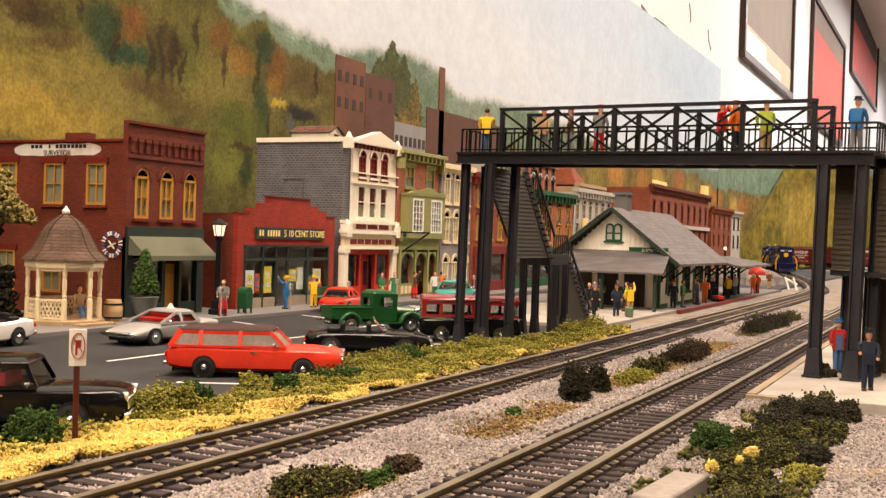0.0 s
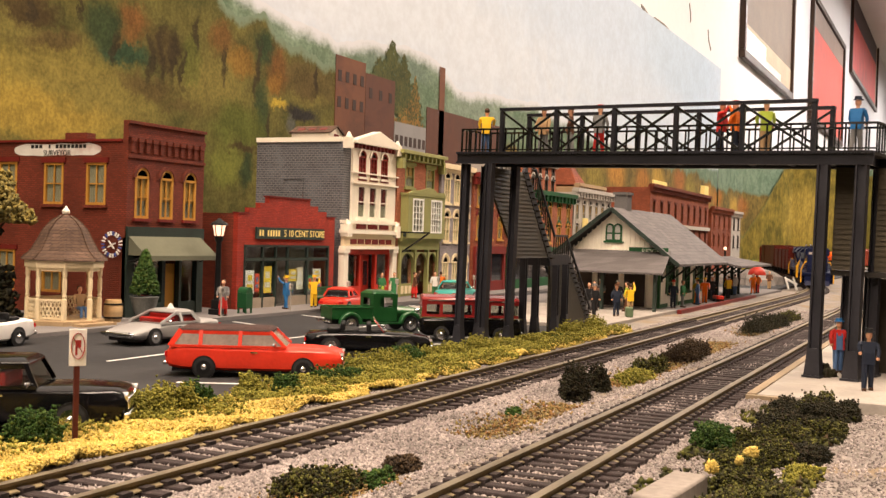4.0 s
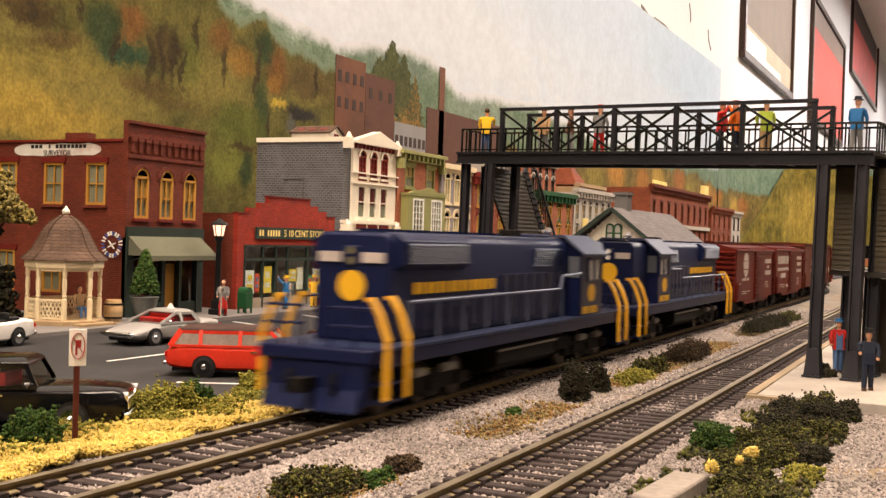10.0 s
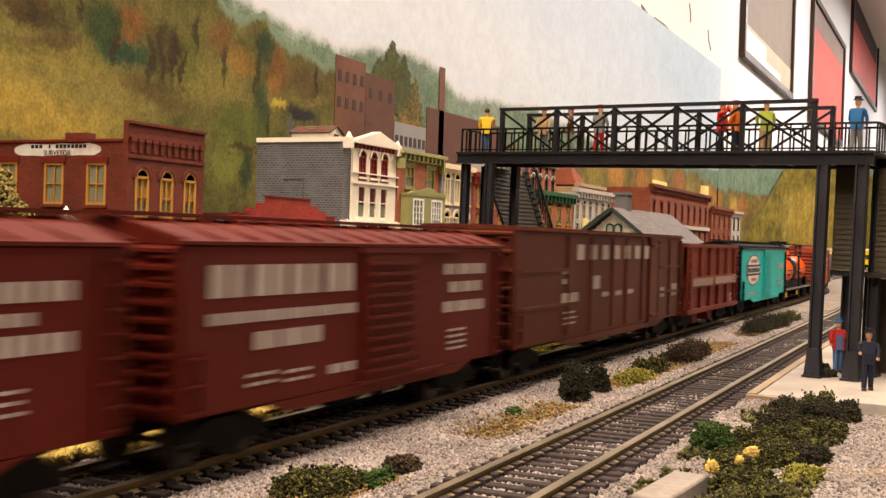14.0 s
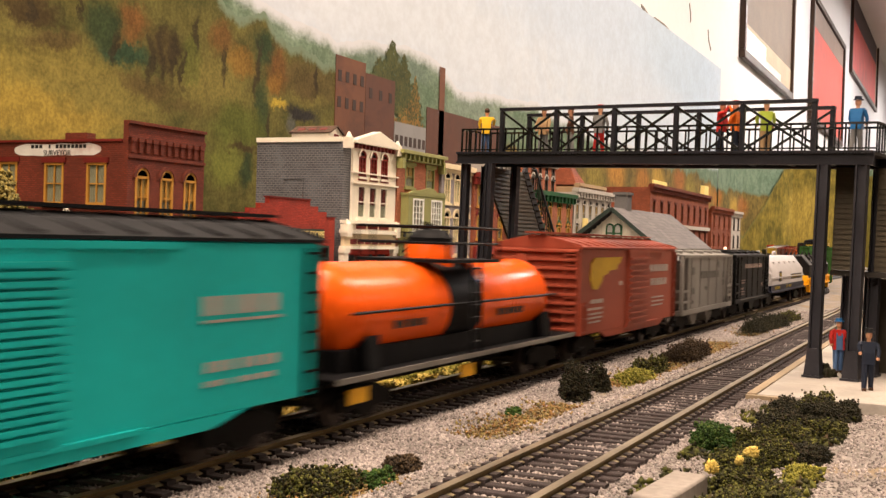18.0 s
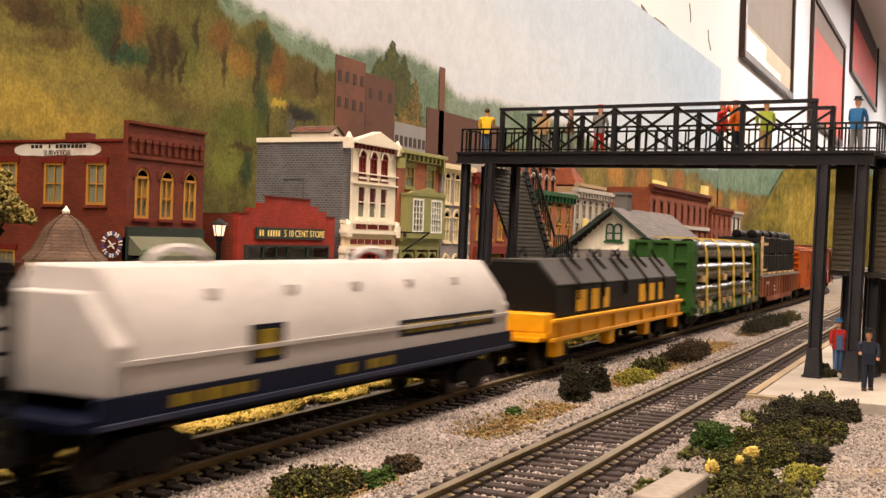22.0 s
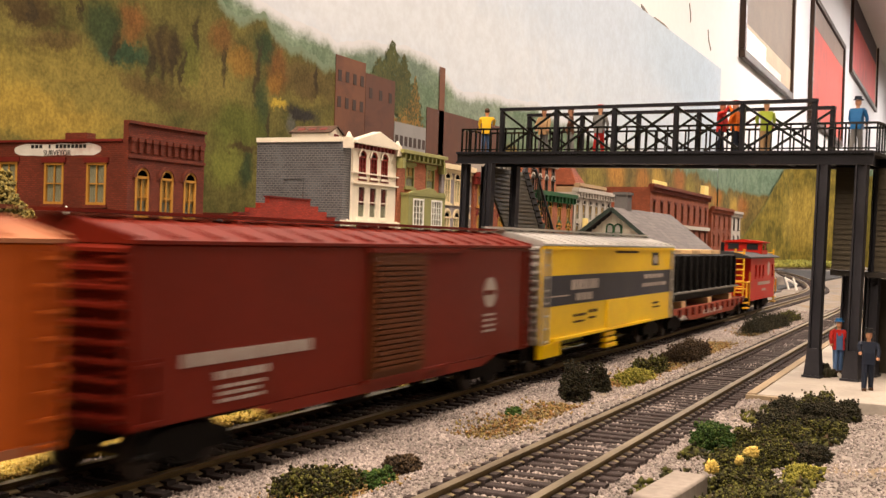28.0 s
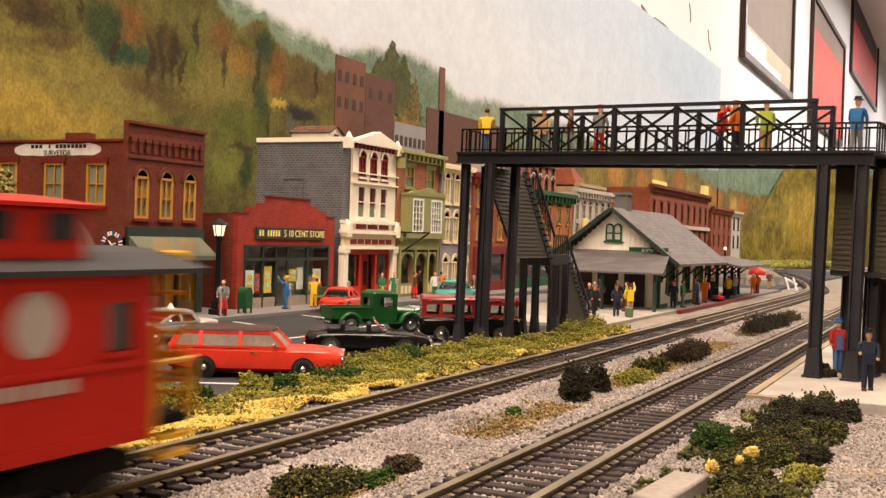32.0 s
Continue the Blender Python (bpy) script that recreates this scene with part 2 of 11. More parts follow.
GREENFOAM = island("green_foam", [(0.012, 0.030, 0.006), (0.036, 0.082, 0.012), (0.022, 0.054, 0.009), (0.07, 0.10, 0.018)], 0.95)
DARKFOAM = island("dark_green_foam", [(0.008, 0.008, 0.005), (0.018, 0.018, 0.009), (0.032, 0.030, 0.013), (0.028, 0.018, 0.011)], 0.95)
MOSSFOAM = island("moss_foam", [(0.008, 0.008, 0.004), (0.02, 0.021, 0.007), (0.048, 0.047, 0.012), (0.13, 0.13, 0.024), (0.05, 0.055, 0.010), (0.045, 0.028, 0.013)], 0.95)
RUSTFOAM = island("rust_foam", [(0.18, 0.085, 0.03), (0.27, 0.16, 0.06), (0.25, 0.20, 0.07), (0.12, 0.07, 0.03), (0.22, 0.19, 0.10)], 0.95)
BROWNFOAM = island("brown_foam", [(0.02, 0.014, 0.008), (0.045, 0.03, 0.018), (0.07, 0.045, 0.02)], 0.95)
TREEFOAM = island("tree_foam", [(0.16, 0.12, 0.03), (0.26, 0.20, 0.05), (0.20, 0.17, 0.06), (0.10, 0.09, 0.03)], 0.95)
GIRDER = mat("girder_black_paint", (0.011, 0.011, 0.015), 0.4, vary=0.25, grain=50, bump=0.1)
IRON = mat("bridge_grey_paint", (0.022, 0.022, 0.028), 0.45, vary=0.2, grain=50, bump=0.1)
TRUSS = mat("truss_black_paint", (0.006, 0.006, 0.008), 0.22, vary=0.2, grain=50, bump=0.05, spec=0.6)
BEIGEWALL = mat("beige_unseen_wall", (0.30, 0.24, 0.19), 0.85, vary=0.1, grain=4, bump=0.05)
STAIROLIVE = mat("stair_boards_olive", (0.047, 0.038, 0.022), 0.65, vary=0.25, grain=40)
STAIRWOOD = mat("stair_olive", (0.022, 0.019, 0.016), 0.65, vary=0.25, grain=40)
WHITEWALL = mat("white_room_wall", (0.80, 0.80, 0.82), 0.8, vary=0.03, grain=4, bump=0.05)
CEILWHITE = mat("ceiling_white", (0.8, 0.78, 0.75), 0.9, vary=0.03, grain=4)
FLOORTILE = mat("room_floor_brown", (0.25, 0.2, 0.16), 0.6, vary=0.15, grain=5)
BLACK = mat("black_paint", (0.009, 0.009, 0.010), 0.45, vary=0.2, spec=0.2)
SOOT = mat("underframe_black", (0.007, 0.006, 0.0055), 0.75, vary=0.3, spec=0.1)
CHROME = mat("chrome", (0.75, 0.75, 0.76), 0.12, metal=1.0, vary=0.05, bump=0)
RUBBER = mat("tyre_rubber", (0.015, 0.015, 0.016), 0.75, vary=0.2)
GLASS = glass("clear_glass")
DARKGLASS = mat("dark_glass", (0.02, 0.02, 0.024), 0.08, vary=0.1, bump=0, coat=0.3, spec=0.5)
WHITEPAINT = mat("white_paint", (0.75, 0.74, 0.70), 0.5, vary=0.06)
YELLOWPAINT = mat("yellow_paint", (0.72, 0.38, 0.02), 0.45, vary=0.12)
CREAM = mat("cream_paint", (0.74, 0.62, 0.40), 0.55, vary=0.08)
IVORY = mat("ivory_paint", (0.80, 0.74, 0.62), 0.55, vary=0.06)
# ---- the room and the layout's base ----
ROOM_X, ROOM_Y, WALL_Y, TABLE_Z = (-345.0, 1150.0), (-330.0, 48.0), 48.0, -0.6
FLOOR_Z, CEIL_Z = -90.0, 118.0


def slab(name, dims, material, label, category):
    return tagged(part(name, Shape().box(*dims), material), label, category, kind="structure")


slab("wall_north", (ROOM_X[0], ROOM_X[1], WALL_Y, WALL_Y + 10, FLOOR_Z, CEIL_Z), WHITEWALL, "plain white painted room wall behind the model town", "wall")
# three unseen walls close the room; their beige keeps reflections on the train dark
slab("wall_south", (ROOM_X[0], ROOM_X[1], ROOM_Y[0] - 10, ROOM_Y[0], FLOOR_Z, CEIL_Z), BEIGEWALL, "plain unseen room wall, beige to dim reflections", "wall")
slab("wall_east", (ROOM_X[1], ROOM_X[1] + 10, ROOM_Y[0] - 10, ROOM_Y[1] + 10, FLOOR_Z, CEIL_Z), BEIGEWALL, "plain unseen room wall, beige to dim reflections", "wall")
slab("wall_west", (ROOM_X[0] - 10, ROOM_X[0], ROOM_Y[0] - 10, ROOM_Y[1] + 10, FLOOR_Z, CEIL_Z), BEIGEWALL, "plain unseen room wall, beige to dim reflections", "wall")
slab("ceiling", (ROOM_X[0] - 10, ROOM_X[1] + 10, ROOM_Y[0] - 10, ROOM_Y[1] + 10, CEIL_Z, CEIL_Z + 8), CEILWHITE, "plain white room ceiling", "ceiling")
slab("floor", (ROOM_X[0] - 10, ROOM_X[1] + 10, ROOM_Y[0] - 10, ROOM_Y[1] + 10, FLOOR_Z - 8, FLOOR_Z), FLOORTILE, "brown room floor beneath the layout", "floor")

TRACK1, TRACK2, TRACK3 = 12.85, 6.85, -0.75
GAUGE = 1.56


def path_point(s):
    """A place on the train's line, s metres from the point abreast of the camera, and its heading in plan."""
    p, q = line_at(s), line_at(s + 0.5)
    return p, math.atan2(q[1] - p[1], q[0] - p[0])


BENDS = [(24, 12.85), (60, 12.85), (96, 12.85), (108, 13.0), (121, 13.85), (136, 16.0), (152, 18.9), (168, 22.2), (183.5, 25.6), (198, 29.2), (213, 33.0),
         (231, 34.2), (245, 30.5), (255, 22), (262, 8), (265, -10), (266, -40), (266, -90), (266, -160), (266, -240), (266, -300), (266, -330)]


def line_table():
    pts = []
    b = [Vector((x, y, 0)) for x, y in BENDS]
    for i in range(1, len(b) - 2):
        for k in range(24):
            t = k / 24
            p0, p1, p2, p3 = b[i - 1], b[i], b[i + 1], b[i + 2]
            pts.append(0.5 * ((2 * p1) + (p2 - p0) * t + (2 * p0 - 5 * p1 + 4 * p2 - p3) * t * t + (3 * p1 - p0 - 3 * p2 + p3) * t ** 3))
    s, table = 60.0, [(60.0, pts[0].x, pts[0].y)]
    for p, q in zip(pts, pts[1:]):
        s += (q - p).length
        table.append((s, q.x, q.y))
    return np.array(table)


LINE_TABLE = line_table()


def line_at(s):
    if s <= 60:
        return s, TRACK1
    return float(np.interp(s, LINE_TABLE[:, 0], LINE_TABLE[:, 1])), float(np.interp(s, LINE_TABLE[:, 0], LINE_TABLE[:, 2]))


def crumbs(points, sizes, rng, flat=0.7):
    """Many small angular bits at the points: vertices and faces in numpy."""
    n = len(points)
    octa = np.array([(1, 1, 1), (1, -1, -1), (-1, 1, -1), (-1, -1, 1)], float)
    tri = np.array([(0, 1, 2), (0, 3, 1), (0, 2, 3), (1, 3, 2)])
    q = rng.normal(size=(n, 4))
    q /= np.linalg.norm(q, axis=1)[:, None]
    w, x, y, z = q.T
    rot = np.stack([np.stack([1 - 2 * (y * y + z * z), 2 * (x * y - z * w), 2 * (x * z + y * w)], 1),
                    np.stack([2 * (x * y + z * w), 1 - 2 * (x * x + z * z), 2 * (y * z - x * w)], 1),
                    np.stack([2 * (x * z - y * w), 2 * (y * z + x * w), 1 - 2 * (x * x + y * y)], 1)], 1)
    v = octa[None] * rng.uniform(flat, 1.25, (n, 4, 1)) * np.asarray(sizes).reshape(n, 1, 1)
    v = np.einsum("nij,nkj->nki", rot, v) + np.asarray(points)[:, None, :]
    f = tri[None] + 4 * np.arange(n)[:, None, None]
    return v.reshape(-1, 3), f.reshape(-1, 3)


def heap(name, points, sizes, rng, material, parent=None, label="", m=None):
    """crumbs as one mesh object."""
    v, f = crumbs(points, sizes, rng)
    me = bpy.data.meshes.new(name)
    me.vertices.add(len(v))
    me.vertices.foreach_set("co", (v * S).ravel())
    me.loops.add(f.size)
    me.loops.foreach_set("vertex_index", f.ravel())
    me.polygons.add(len(f))
    me.polygons.foreach_set("loop_start", np.arange(0, f.size, 3))
    me.polygons.foreach_set("loop_total", np.full(len(f), 3))
    me.update(calc_edges=True)
    me.materials.append(material)
    ob = new(name, me)
    if parent:
        ob.parent = parent
    if m is not None:
        ob.matrix_basis = m
    if label:
        ob["label"] = label
    return ob


def ground_height(x, y):
    """The trackside earth: ballast shoulders under the tracks, a shallow ditch between, level town ground."""
    h = np.full(np.shape(x), -0.42)
    for yc in (TRACK1, TRACK2, TRACK3):
        d = np.abs(np.asarray(y) - yc)
        h = np.maximum(h, np.interp(d, [0, 1.75, 3.0], [-0.24, -0.26, -0.50]))
    bumps = 0.05 * np.sin(1.3 * np.asarray(x) + 2.1 * np.asarray(y)) * np.sin(0.7 * np.asarray(x) - 1.7 * np.asarray(y))
    verge = np.interp(y, [14.4, 15.4, 17.0, 18.0], [0, 1, 1, 0])
    return h + bumps * 0.6 + 0.12 * verge


def ground_sheet():
    xs = np.concatenate([np.linspace(-345, -10, 30), np.linspace(-8, 70, 160), np.linspace(72, 345, 80)])
    ys = np.concatenate([np.linspace(-330, -6, 24), np.linspace(-5, 20, 100), np.linspace(21, 47.5, 14)])
    gx, gy = np.meshgrid(xs, ys, indexing="ij")
    far = np.interp(gx, [110, 130], [1, 0])
    gz = ground_height(gx, gy) * far + (-0.5) * (1 - far)
    gz = np.where(gy < -6, -0.5, gz)
    nx, ny = len(xs), len(ys)
    i = (np.arange(nx - 1)[:, None] * ny + np.arange(ny - 1)).ravel()
    me = bpy.data.meshes.new("ground")
    v = np.stack([gx, gy, gz], -1).reshape(-1, 3) * S
    me.from_pydata(v.tolist(), [], np.stack([i, i + ny, i + ny + 1, i + 1], 1).tolist())
    me.materials.append(SOIL)
    me.polygons.foreach_set("use_smooth", [True] * len(me.polygons))
    tagged(new("ground", me), "grey gravel and earth surface of the layout", "ground", kind="structure")
    slab("table_base", (ROOM_X[0] + 0.5, 345, ROOM_Y[0] + 0.5, 47.4, -4.5, -0.9), FLOORTILE, "plain wooden base of the model layout", "table")


ground_sheet()

# street, parking ground and kerb
KERB_Y, FACADE_Y, STREET_Z = 32.6, 35.6, -0.30
slab("road", (-20, 230, 17.6, KERB_Y, -0.62, STREET_Z), ASPHALT, "dark grey asphalt street and parking ground", "road")
slab("pavement", (-20, 230, KERB_Y, 47.0, -0.62, STREET_Z + 0.17), PAVING, "grey concrete pavement with a kerb before the shops", "pavement")


# ---- painted backdrop ----
def painted(name, colours, scale=14.0, streak=(1, 1, 0.45), rough=0.75, patch=None, spot=None):
    """Brush-painted colours that run into one another; patch: a second set of colours in large uneven areas; spot: one broad patch of colour."""
    ma = bpy.data.materials.new(name)
    ma.use_nodes = True
    no, li = ma.node_tree.nodes, ma.node_tree.links
    tc, mp = no.new("ShaderNodeTexCoord"), no.new("ShaderNodeMapping")
    mp.inputs["Scale"].default_value = streak
    li.new(tc.outputs["Object"], mp.inputs["Vector"])

    def ramp_of(cols, sc, rough_noise=0.62, seed=0.0):
        nz, ra, ofs = no.new("ShaderNodeTexNoise"), no.new("ShaderNodeValToRGB"), no.new("ShaderNodeMapping")
        ofs.inputs["Location"].default_value = (seed, seed, seed)
        nz.inputs["Scale"].default_value, nz.inputs["Detail"].default_value, nz.inputs["Roughness"].default_value = sc, 8, rough_noise
        nz.inputs["Distortion"].default_value = 0.6
        li.new(mp.outputs[0], ofs.inputs[0])
        li.new(ofs.outputs[0], nz.inputs["Vector"])
        el = ra.color_ramp.elements
        while len(el) < len(cols):
            el.new(0.5)
        for i, c in enumerate(cols):
            el[i].position, el[i].color = 0.28 + 0.44 * i / (len(cols) - 1), (*c, 1)
        li.new(nz.outputs[0], ra.inputs[0])
        return nz, ra.outputs[0]

    nz, col = ramp_of(colours, scale)
    if patch:
        _, col2 = ramp_of(patch, scale * 1.4, seed=3.0)
        big = no.new("ShaderNodeTexNoise")
        big.inputs["Scale"].default_value, big.inputs["Detail"].default_value = scale * 0.3, 6
        mr, mx = no.new("ShaderNodeMapRange"), no.new("ShaderNodeMix")
        mr.inputs[1].default_value, mr.inputs[2].default_value = 0.5, 0.62
        li.new(mp.outputs[0], big.inputs["Vector"])
        li.new(big.outputs[0], mr.inputs[0])
        mx.data_type = "RGBA"
        li.new(mr.outputs[0], mx.inputs[0])
        li.new(col, mx.inputs[6])
        li.new(col2, mx.inputs[7])
        col = mx.outputs[2]
    if spot:
        (cx, cz, rx, rz), cols = spot
        _, col3 = ramp_of(cols, scale * 1.2, seed=7.0)
        m2, ln, mr, mx = no.new("ShaderNodeMapping"), no.new("ShaderNodeVectorMath"), no.new("ShaderNodeMapRange"), no.new("ShaderNodeMix")
        m2.inputs["Location"].default_value = (-cx / rx, 0, -cz / rz)
        m2.inputs["Scale"].default_value = (1 / (rx * S), 0, 1 / (rz * S))
        ln.operation = "LENGTH"
        li.new(tc.outputs["Object"], m2.inputs["Vector"])
        li.new(m2.outputs[0], ln.inputs[0])
        ad = no.new("ShaderNodeMath")
        ad.operation = "MULTIPLY_ADD"
        li.new(nz.outputs[0], ad.inputs[0])
        ad.inputs[1].default_value = -0.9
        li.new(ln.outputs["Value"], ad.inputs[2])
        mr.inputs[1].default_value, mr.inputs[2].default_value, mr.inputs[3].default_value, mr.inputs[4].default_value = 0.2, 0.75, 1, 0
        li.new(ad.outputs[0], mr.inputs[0])
        mx.data_type = "RGBA"
        li.new(mr.outputs[0], mx.inputs[0])
        li.new(col, mx.inputs[6])
        li.new(col3, mx.inputs[7])
        col = mx.outputs[2]
    bs = no["Principled BSDF"]
    li.new(col, bs.inputs["Base Color"])
    bs.inputs["Roughness"].default_value = rough
    bp = no.new("ShaderNodeBump")
    bp.inputs["Strength"].default_value, bp.inputs["Distance"].default_value = 0.15, 0.001
    li.new(nz.outputs[0], bp.inputs["Height"])
    li.new(bp.outputs[0], bs.inputs["Normal"])
    return ma


RIDGE2 = painted("painted_grey_shed", [(0.16, 0.16, 0.16), (0.25, 0.25, 0.25), (0.20, 0.205, 0.21)], 8, (1, 1, 1))
def painting(name, base, daubs, behind, brush=(2.4, 1.4), edge=(0.15, 0.9), wander=(1.7, 1.5), leaf=0.4):
    """A hand-painted wood: soft daubs of colour that run into one another under fine upright brushwork; the upper edge is scumbled over what lies behind."""
    ma = bpy.data.materials.new(name)
    ma.use_nodes = True
    no, li = ma.node_tree.nodes, ma.node_tree.links

    def node(kind, **inputs):
        n = no.new("ShaderNode" + kind)
        for k, v in inputs.items():
            n.inputs[k].default_value = v
        return n

    def noise(scale, detail, vector, rough=0.6):
        n = node("TexNoise", Scale=scale, Detail=detail, Roughness=rough)
        li.new(vector, n.inputs["Vector"])
        return n

    def blend(fac, a, b, mode="MIX"):
        n = no.new("ShaderNodeMix")
        n.data_type, n.blend_type = "RGBA", mode
        for sock, v in ((n.inputs[0], fac), (n.inputs[6], a), (n.inputs[7], b)):
            if isinstance(v, tuple):
                sock.default_value = (*v, 1)
            elif isinstance(v, float):
                sock.default_value = v
            else:
                li.new(v, sock)
        return n.outputs[2]

    def span(value, a, b, c, d):
        n = no.new("ShaderNodeMapRange")
        n.interpolation_type = "SMOOTHSTEP"
        for i, v in enumerate((a, b, c, d)):
            n.inputs[i + 1].default_value = v
        li.new(value, n.inputs[0])
        return n.outputs[0]

    tc = no.new("ShaderNodeTexCoord")
    big = node("Mapping", Scale=(1 / S, 1 / S, 1 / S))
    li.new(tc.outputs["Object"], big.inputs["Vector"])
    drift, fray = noise(0.32, 6, big.outputs[0], 0.66), noise(1.9, 4, big.outputs[0], 0.7)

    def shifted(vector, by, amount):
        c, m, a = node("VectorMath"), no.new("ShaderNodeVectorMath"), no.new("ShaderNodeVectorMath")
        c.operation, m.operation, a.operation = "SUBTRACT", "MULTIPLY", "ADD"
        c.inputs[1].default_value = (0.5, 0.5, 0.5)
        m.inputs[1].default_value = amount
        li.new(by, c.inputs[0])
        li.new(c.outputs[0], m.inputs[0])
        li.new(vector, a.inputs[0])
        li.new(m.outputs[0], a.inputs[1])
        return a.outputs[0]

    place = shifted(shifted(big.outputs[0], drift.outputs["Color"], (wander[0] * 2, 0, wander[1] * 2)), fray.outputs["Color"], (1.0, 0, 1.5))
    col = blend(span(drift.outputs[0], 0.35, 0.65, 0.0, 1.0), base[0], base[1])

    def put(x, z, rx, rz, colour, k):
        nonlocal col
        mp, ln = node("Mapping", Location=(-x / rx, 0, -z / rz), Scale=(1 / rx, 0, 1 / rz)), no.new("ShaderNodeVectorMath")
        ln.operation = "LENGTH"
        li.new(place, mp.inputs["Vector"])
        li.new(mp.outputs[0], ln.inputs[0])
        col = blend(span(ln.outputs["Value"], 0.4, 1.2, min(1.0, k * 1.12), 0.0), col, colour)

    daubs(put)
    fine = node("Mapping", Scale=(brush[0], 1, brush[1]))
    li.new(big.outputs[0], fine.inputs["Vector"])
    dab, hair = noise(1.0, 5, fine.outputs[0], 0.7), noise(4.0, 3, fine.outputs[0], 0.6)
    shade = no.new("ShaderNodeMath")
    li.new(span(dab.outputs[0], 0.28, 0.72, 1.0 - leaf, 1.0 + leaf * 0.8), shade.inputs[0])
    li.new(span(hair.outputs[0], 0.3, 0.7, 1.0 - leaf * 0.5, 1.0 + leaf * 0.55), shade.inputs[1])
    shade.operation = "MULTIPLY"
    col = blend(1.0, col, shade.outputs[0], "MULTIPLY")
    bs = no["Principled BSDF"]
    bs.inputs["Roughness"].default_value = 0.8
    bs.inputs["Specular IOR Level"].default_value = 0.15
    if behind is None:
        li.new(col, bs.inputs["Base Color"])
        return ma
    uv = no.new("ShaderNodeUVMap")
    sep, rag = no.new("ShaderNodeSeparateXYZ"), no.new("ShaderNodeMath")
    li.new(uv.outputs[0], sep.inputs[0])
    rag.operation = "MULTIPLY_ADD"
    li.new(dab.outputs[0], rag.inputs[0])
    rag.inputs[1].default_value = -1.6
    li.new(sep.outputs[1], rag.inputs[2])
    col = blend(span(rag.outputs[0], edge[0] - 0.8, edge[1] - 0.8, 0.0, 1.0), behind, col)
    li.new(col, bs.inputs["Base Color"])
    return ma


def autumn(daub):
    daub(47.4, 11.5, 8.3, 3.1, (0.271, 0.213, 0.044), 0.9)
    daub(46.2, 10.3, 7.1, 1.6, (0.316, 0.231, 0.044), 0.8)
    daub(48.2, 12.9, 4.9, 1.5, (0.180, 0.153, 0.040), 0.6)
    daub(53.0, 12.1, 5.5, 1.7, (0.180, 0.153, 0.040), 0.7)
    daub(45.6, 16.2, 2.4, 1.1, (0.056, 0.038, 0.014), 0.85)
    daub(47.7, 14.7, 2.6, 0.7, (0.090, 0.064, 0.022), 0.8)
    daub(44.4, 15.0, 2.4, 0.7, (0.180, 0.153, 0.040), 0.5)
    daub(48.8, 17.0, 1.3, 1.0, (0.113, 0.103, 0.026), 0.7)
    daub(51.4, 16.3, 2.0, 1.6, (0.026, 0.047, 0.018), 0.8)
    daub(53.5, 15.0, 2.6, 0.8, (0.030, 0.060, 0.028), 0.9)
    daub(54.2, 17.3, 1.8, 1.3, (0.161, 0.062, 0.018), 0.64)
    daub(53.8, 16.0, 1.3, 0.6, (0.161, 0.062, 0.018), 0.45)
    daub(57.1, 15.9, 2.1, 1.8, (0.056, 0.038, 0.014), 0.75)
    daub(57.6, 18.4, 2.3, 1.1, (0.113, 0.103, 0.026), 0.7)
    daub(55.7, 13.3, 3.4, 0.8, (0.090, 0.064, 0.022), 0.75)
    daub(59.0, 12.4, 2.3, 0.5, (0.090, 0.064, 0.022), 0.6)
    daub(60.9, 17.5, 2.7, 2.0, (0.113, 0.103, 0.026), 0.75)
    daub(63.2, 17.4, 1.6, 1.6, (0.161, 0.062, 0.018), 0.56)
    daub(62.1, 14.2, 4.4, 2.2, (0.180, 0.153, 0.040), 0.75)
    daub(59.7, 15.4, 1.3, 1.5, (0.090, 0.107, 0.020), 0.6)
    daub(64.5, 14.5, 2.0, 1.6, (0.180, 0.153, 0.040), 0.5)
    daub(65.7, 16.2, 1.9, 1.1, (0.230, 0.124, 0.024), 0.64)
    daub(68.3, 18.0, 1.4, 1.7, (0.026, 0.047, 0.018), 0.85)
    daub(70.3, 16.3, 1.8, 2.0, (0.161, 0.062, 0.018), 0.64)
    daub(70.0, 15.4, 1.2, 0.9, (0.230, 0.124, 0.024), 0.60)
    daub(70.7, 13.7, 1.2, 0.5, (0.376, 0.282, 0.040), 0.9)
    daub(68.4, 13.4, 1.0, 2.6, (0.026, 0.047, 0.018), 0.8)
    daub(73.7, 16.2, 2.9, 1.6, (0.090, 0.064, 0.022), 0.75)
    daub(77.1, 15.8, 3.5, 1.8, (0.090, 0.064, 0.022), 0.6)
    daub(74.6, 14.7, 3.3, 0.6, (0.180, 0.153, 0.040), 0.5)
    daub(65.7, 11.6, 4.1, 1.9, (0.090, 0.107, 0.020), 0.8)
    daub(64.1, 8.9, 2.9, 1.8, (0.150, 0.163, 0.032), 0.8)
    daub(66.6, 8.6, 1.0, 1.6, (0.026, 0.047, 0.018), 0.8)
    daub(66.1, 10.1, 2.4, 0.4, (0.056, 0.038, 0.014), 0.8)
    daub(73.7, 13.3, 2.9, 0.8, (0.026, 0.024, 0.022), 0.95)
    daub(72.1, 12.2, 0.8, 0.9, (0.098, 0.103, 0.088), 0.8)
    daub(45.7, 16.3, 0.29, 0.9, (0.033, 0.025, 0.012), 0.75)
    daub(49.5, 16.9, 0.27, 1.1, (0.033, 0.025, 0.012), 0.75)
    daub(52.6, 15.4, 0.35, 1.2, (0.033, 0.025, 0.012), 0.75)
    daub(55.6, 15.1, 0.38, 1.7, (0.033, 0.025, 0.012), 0.75)
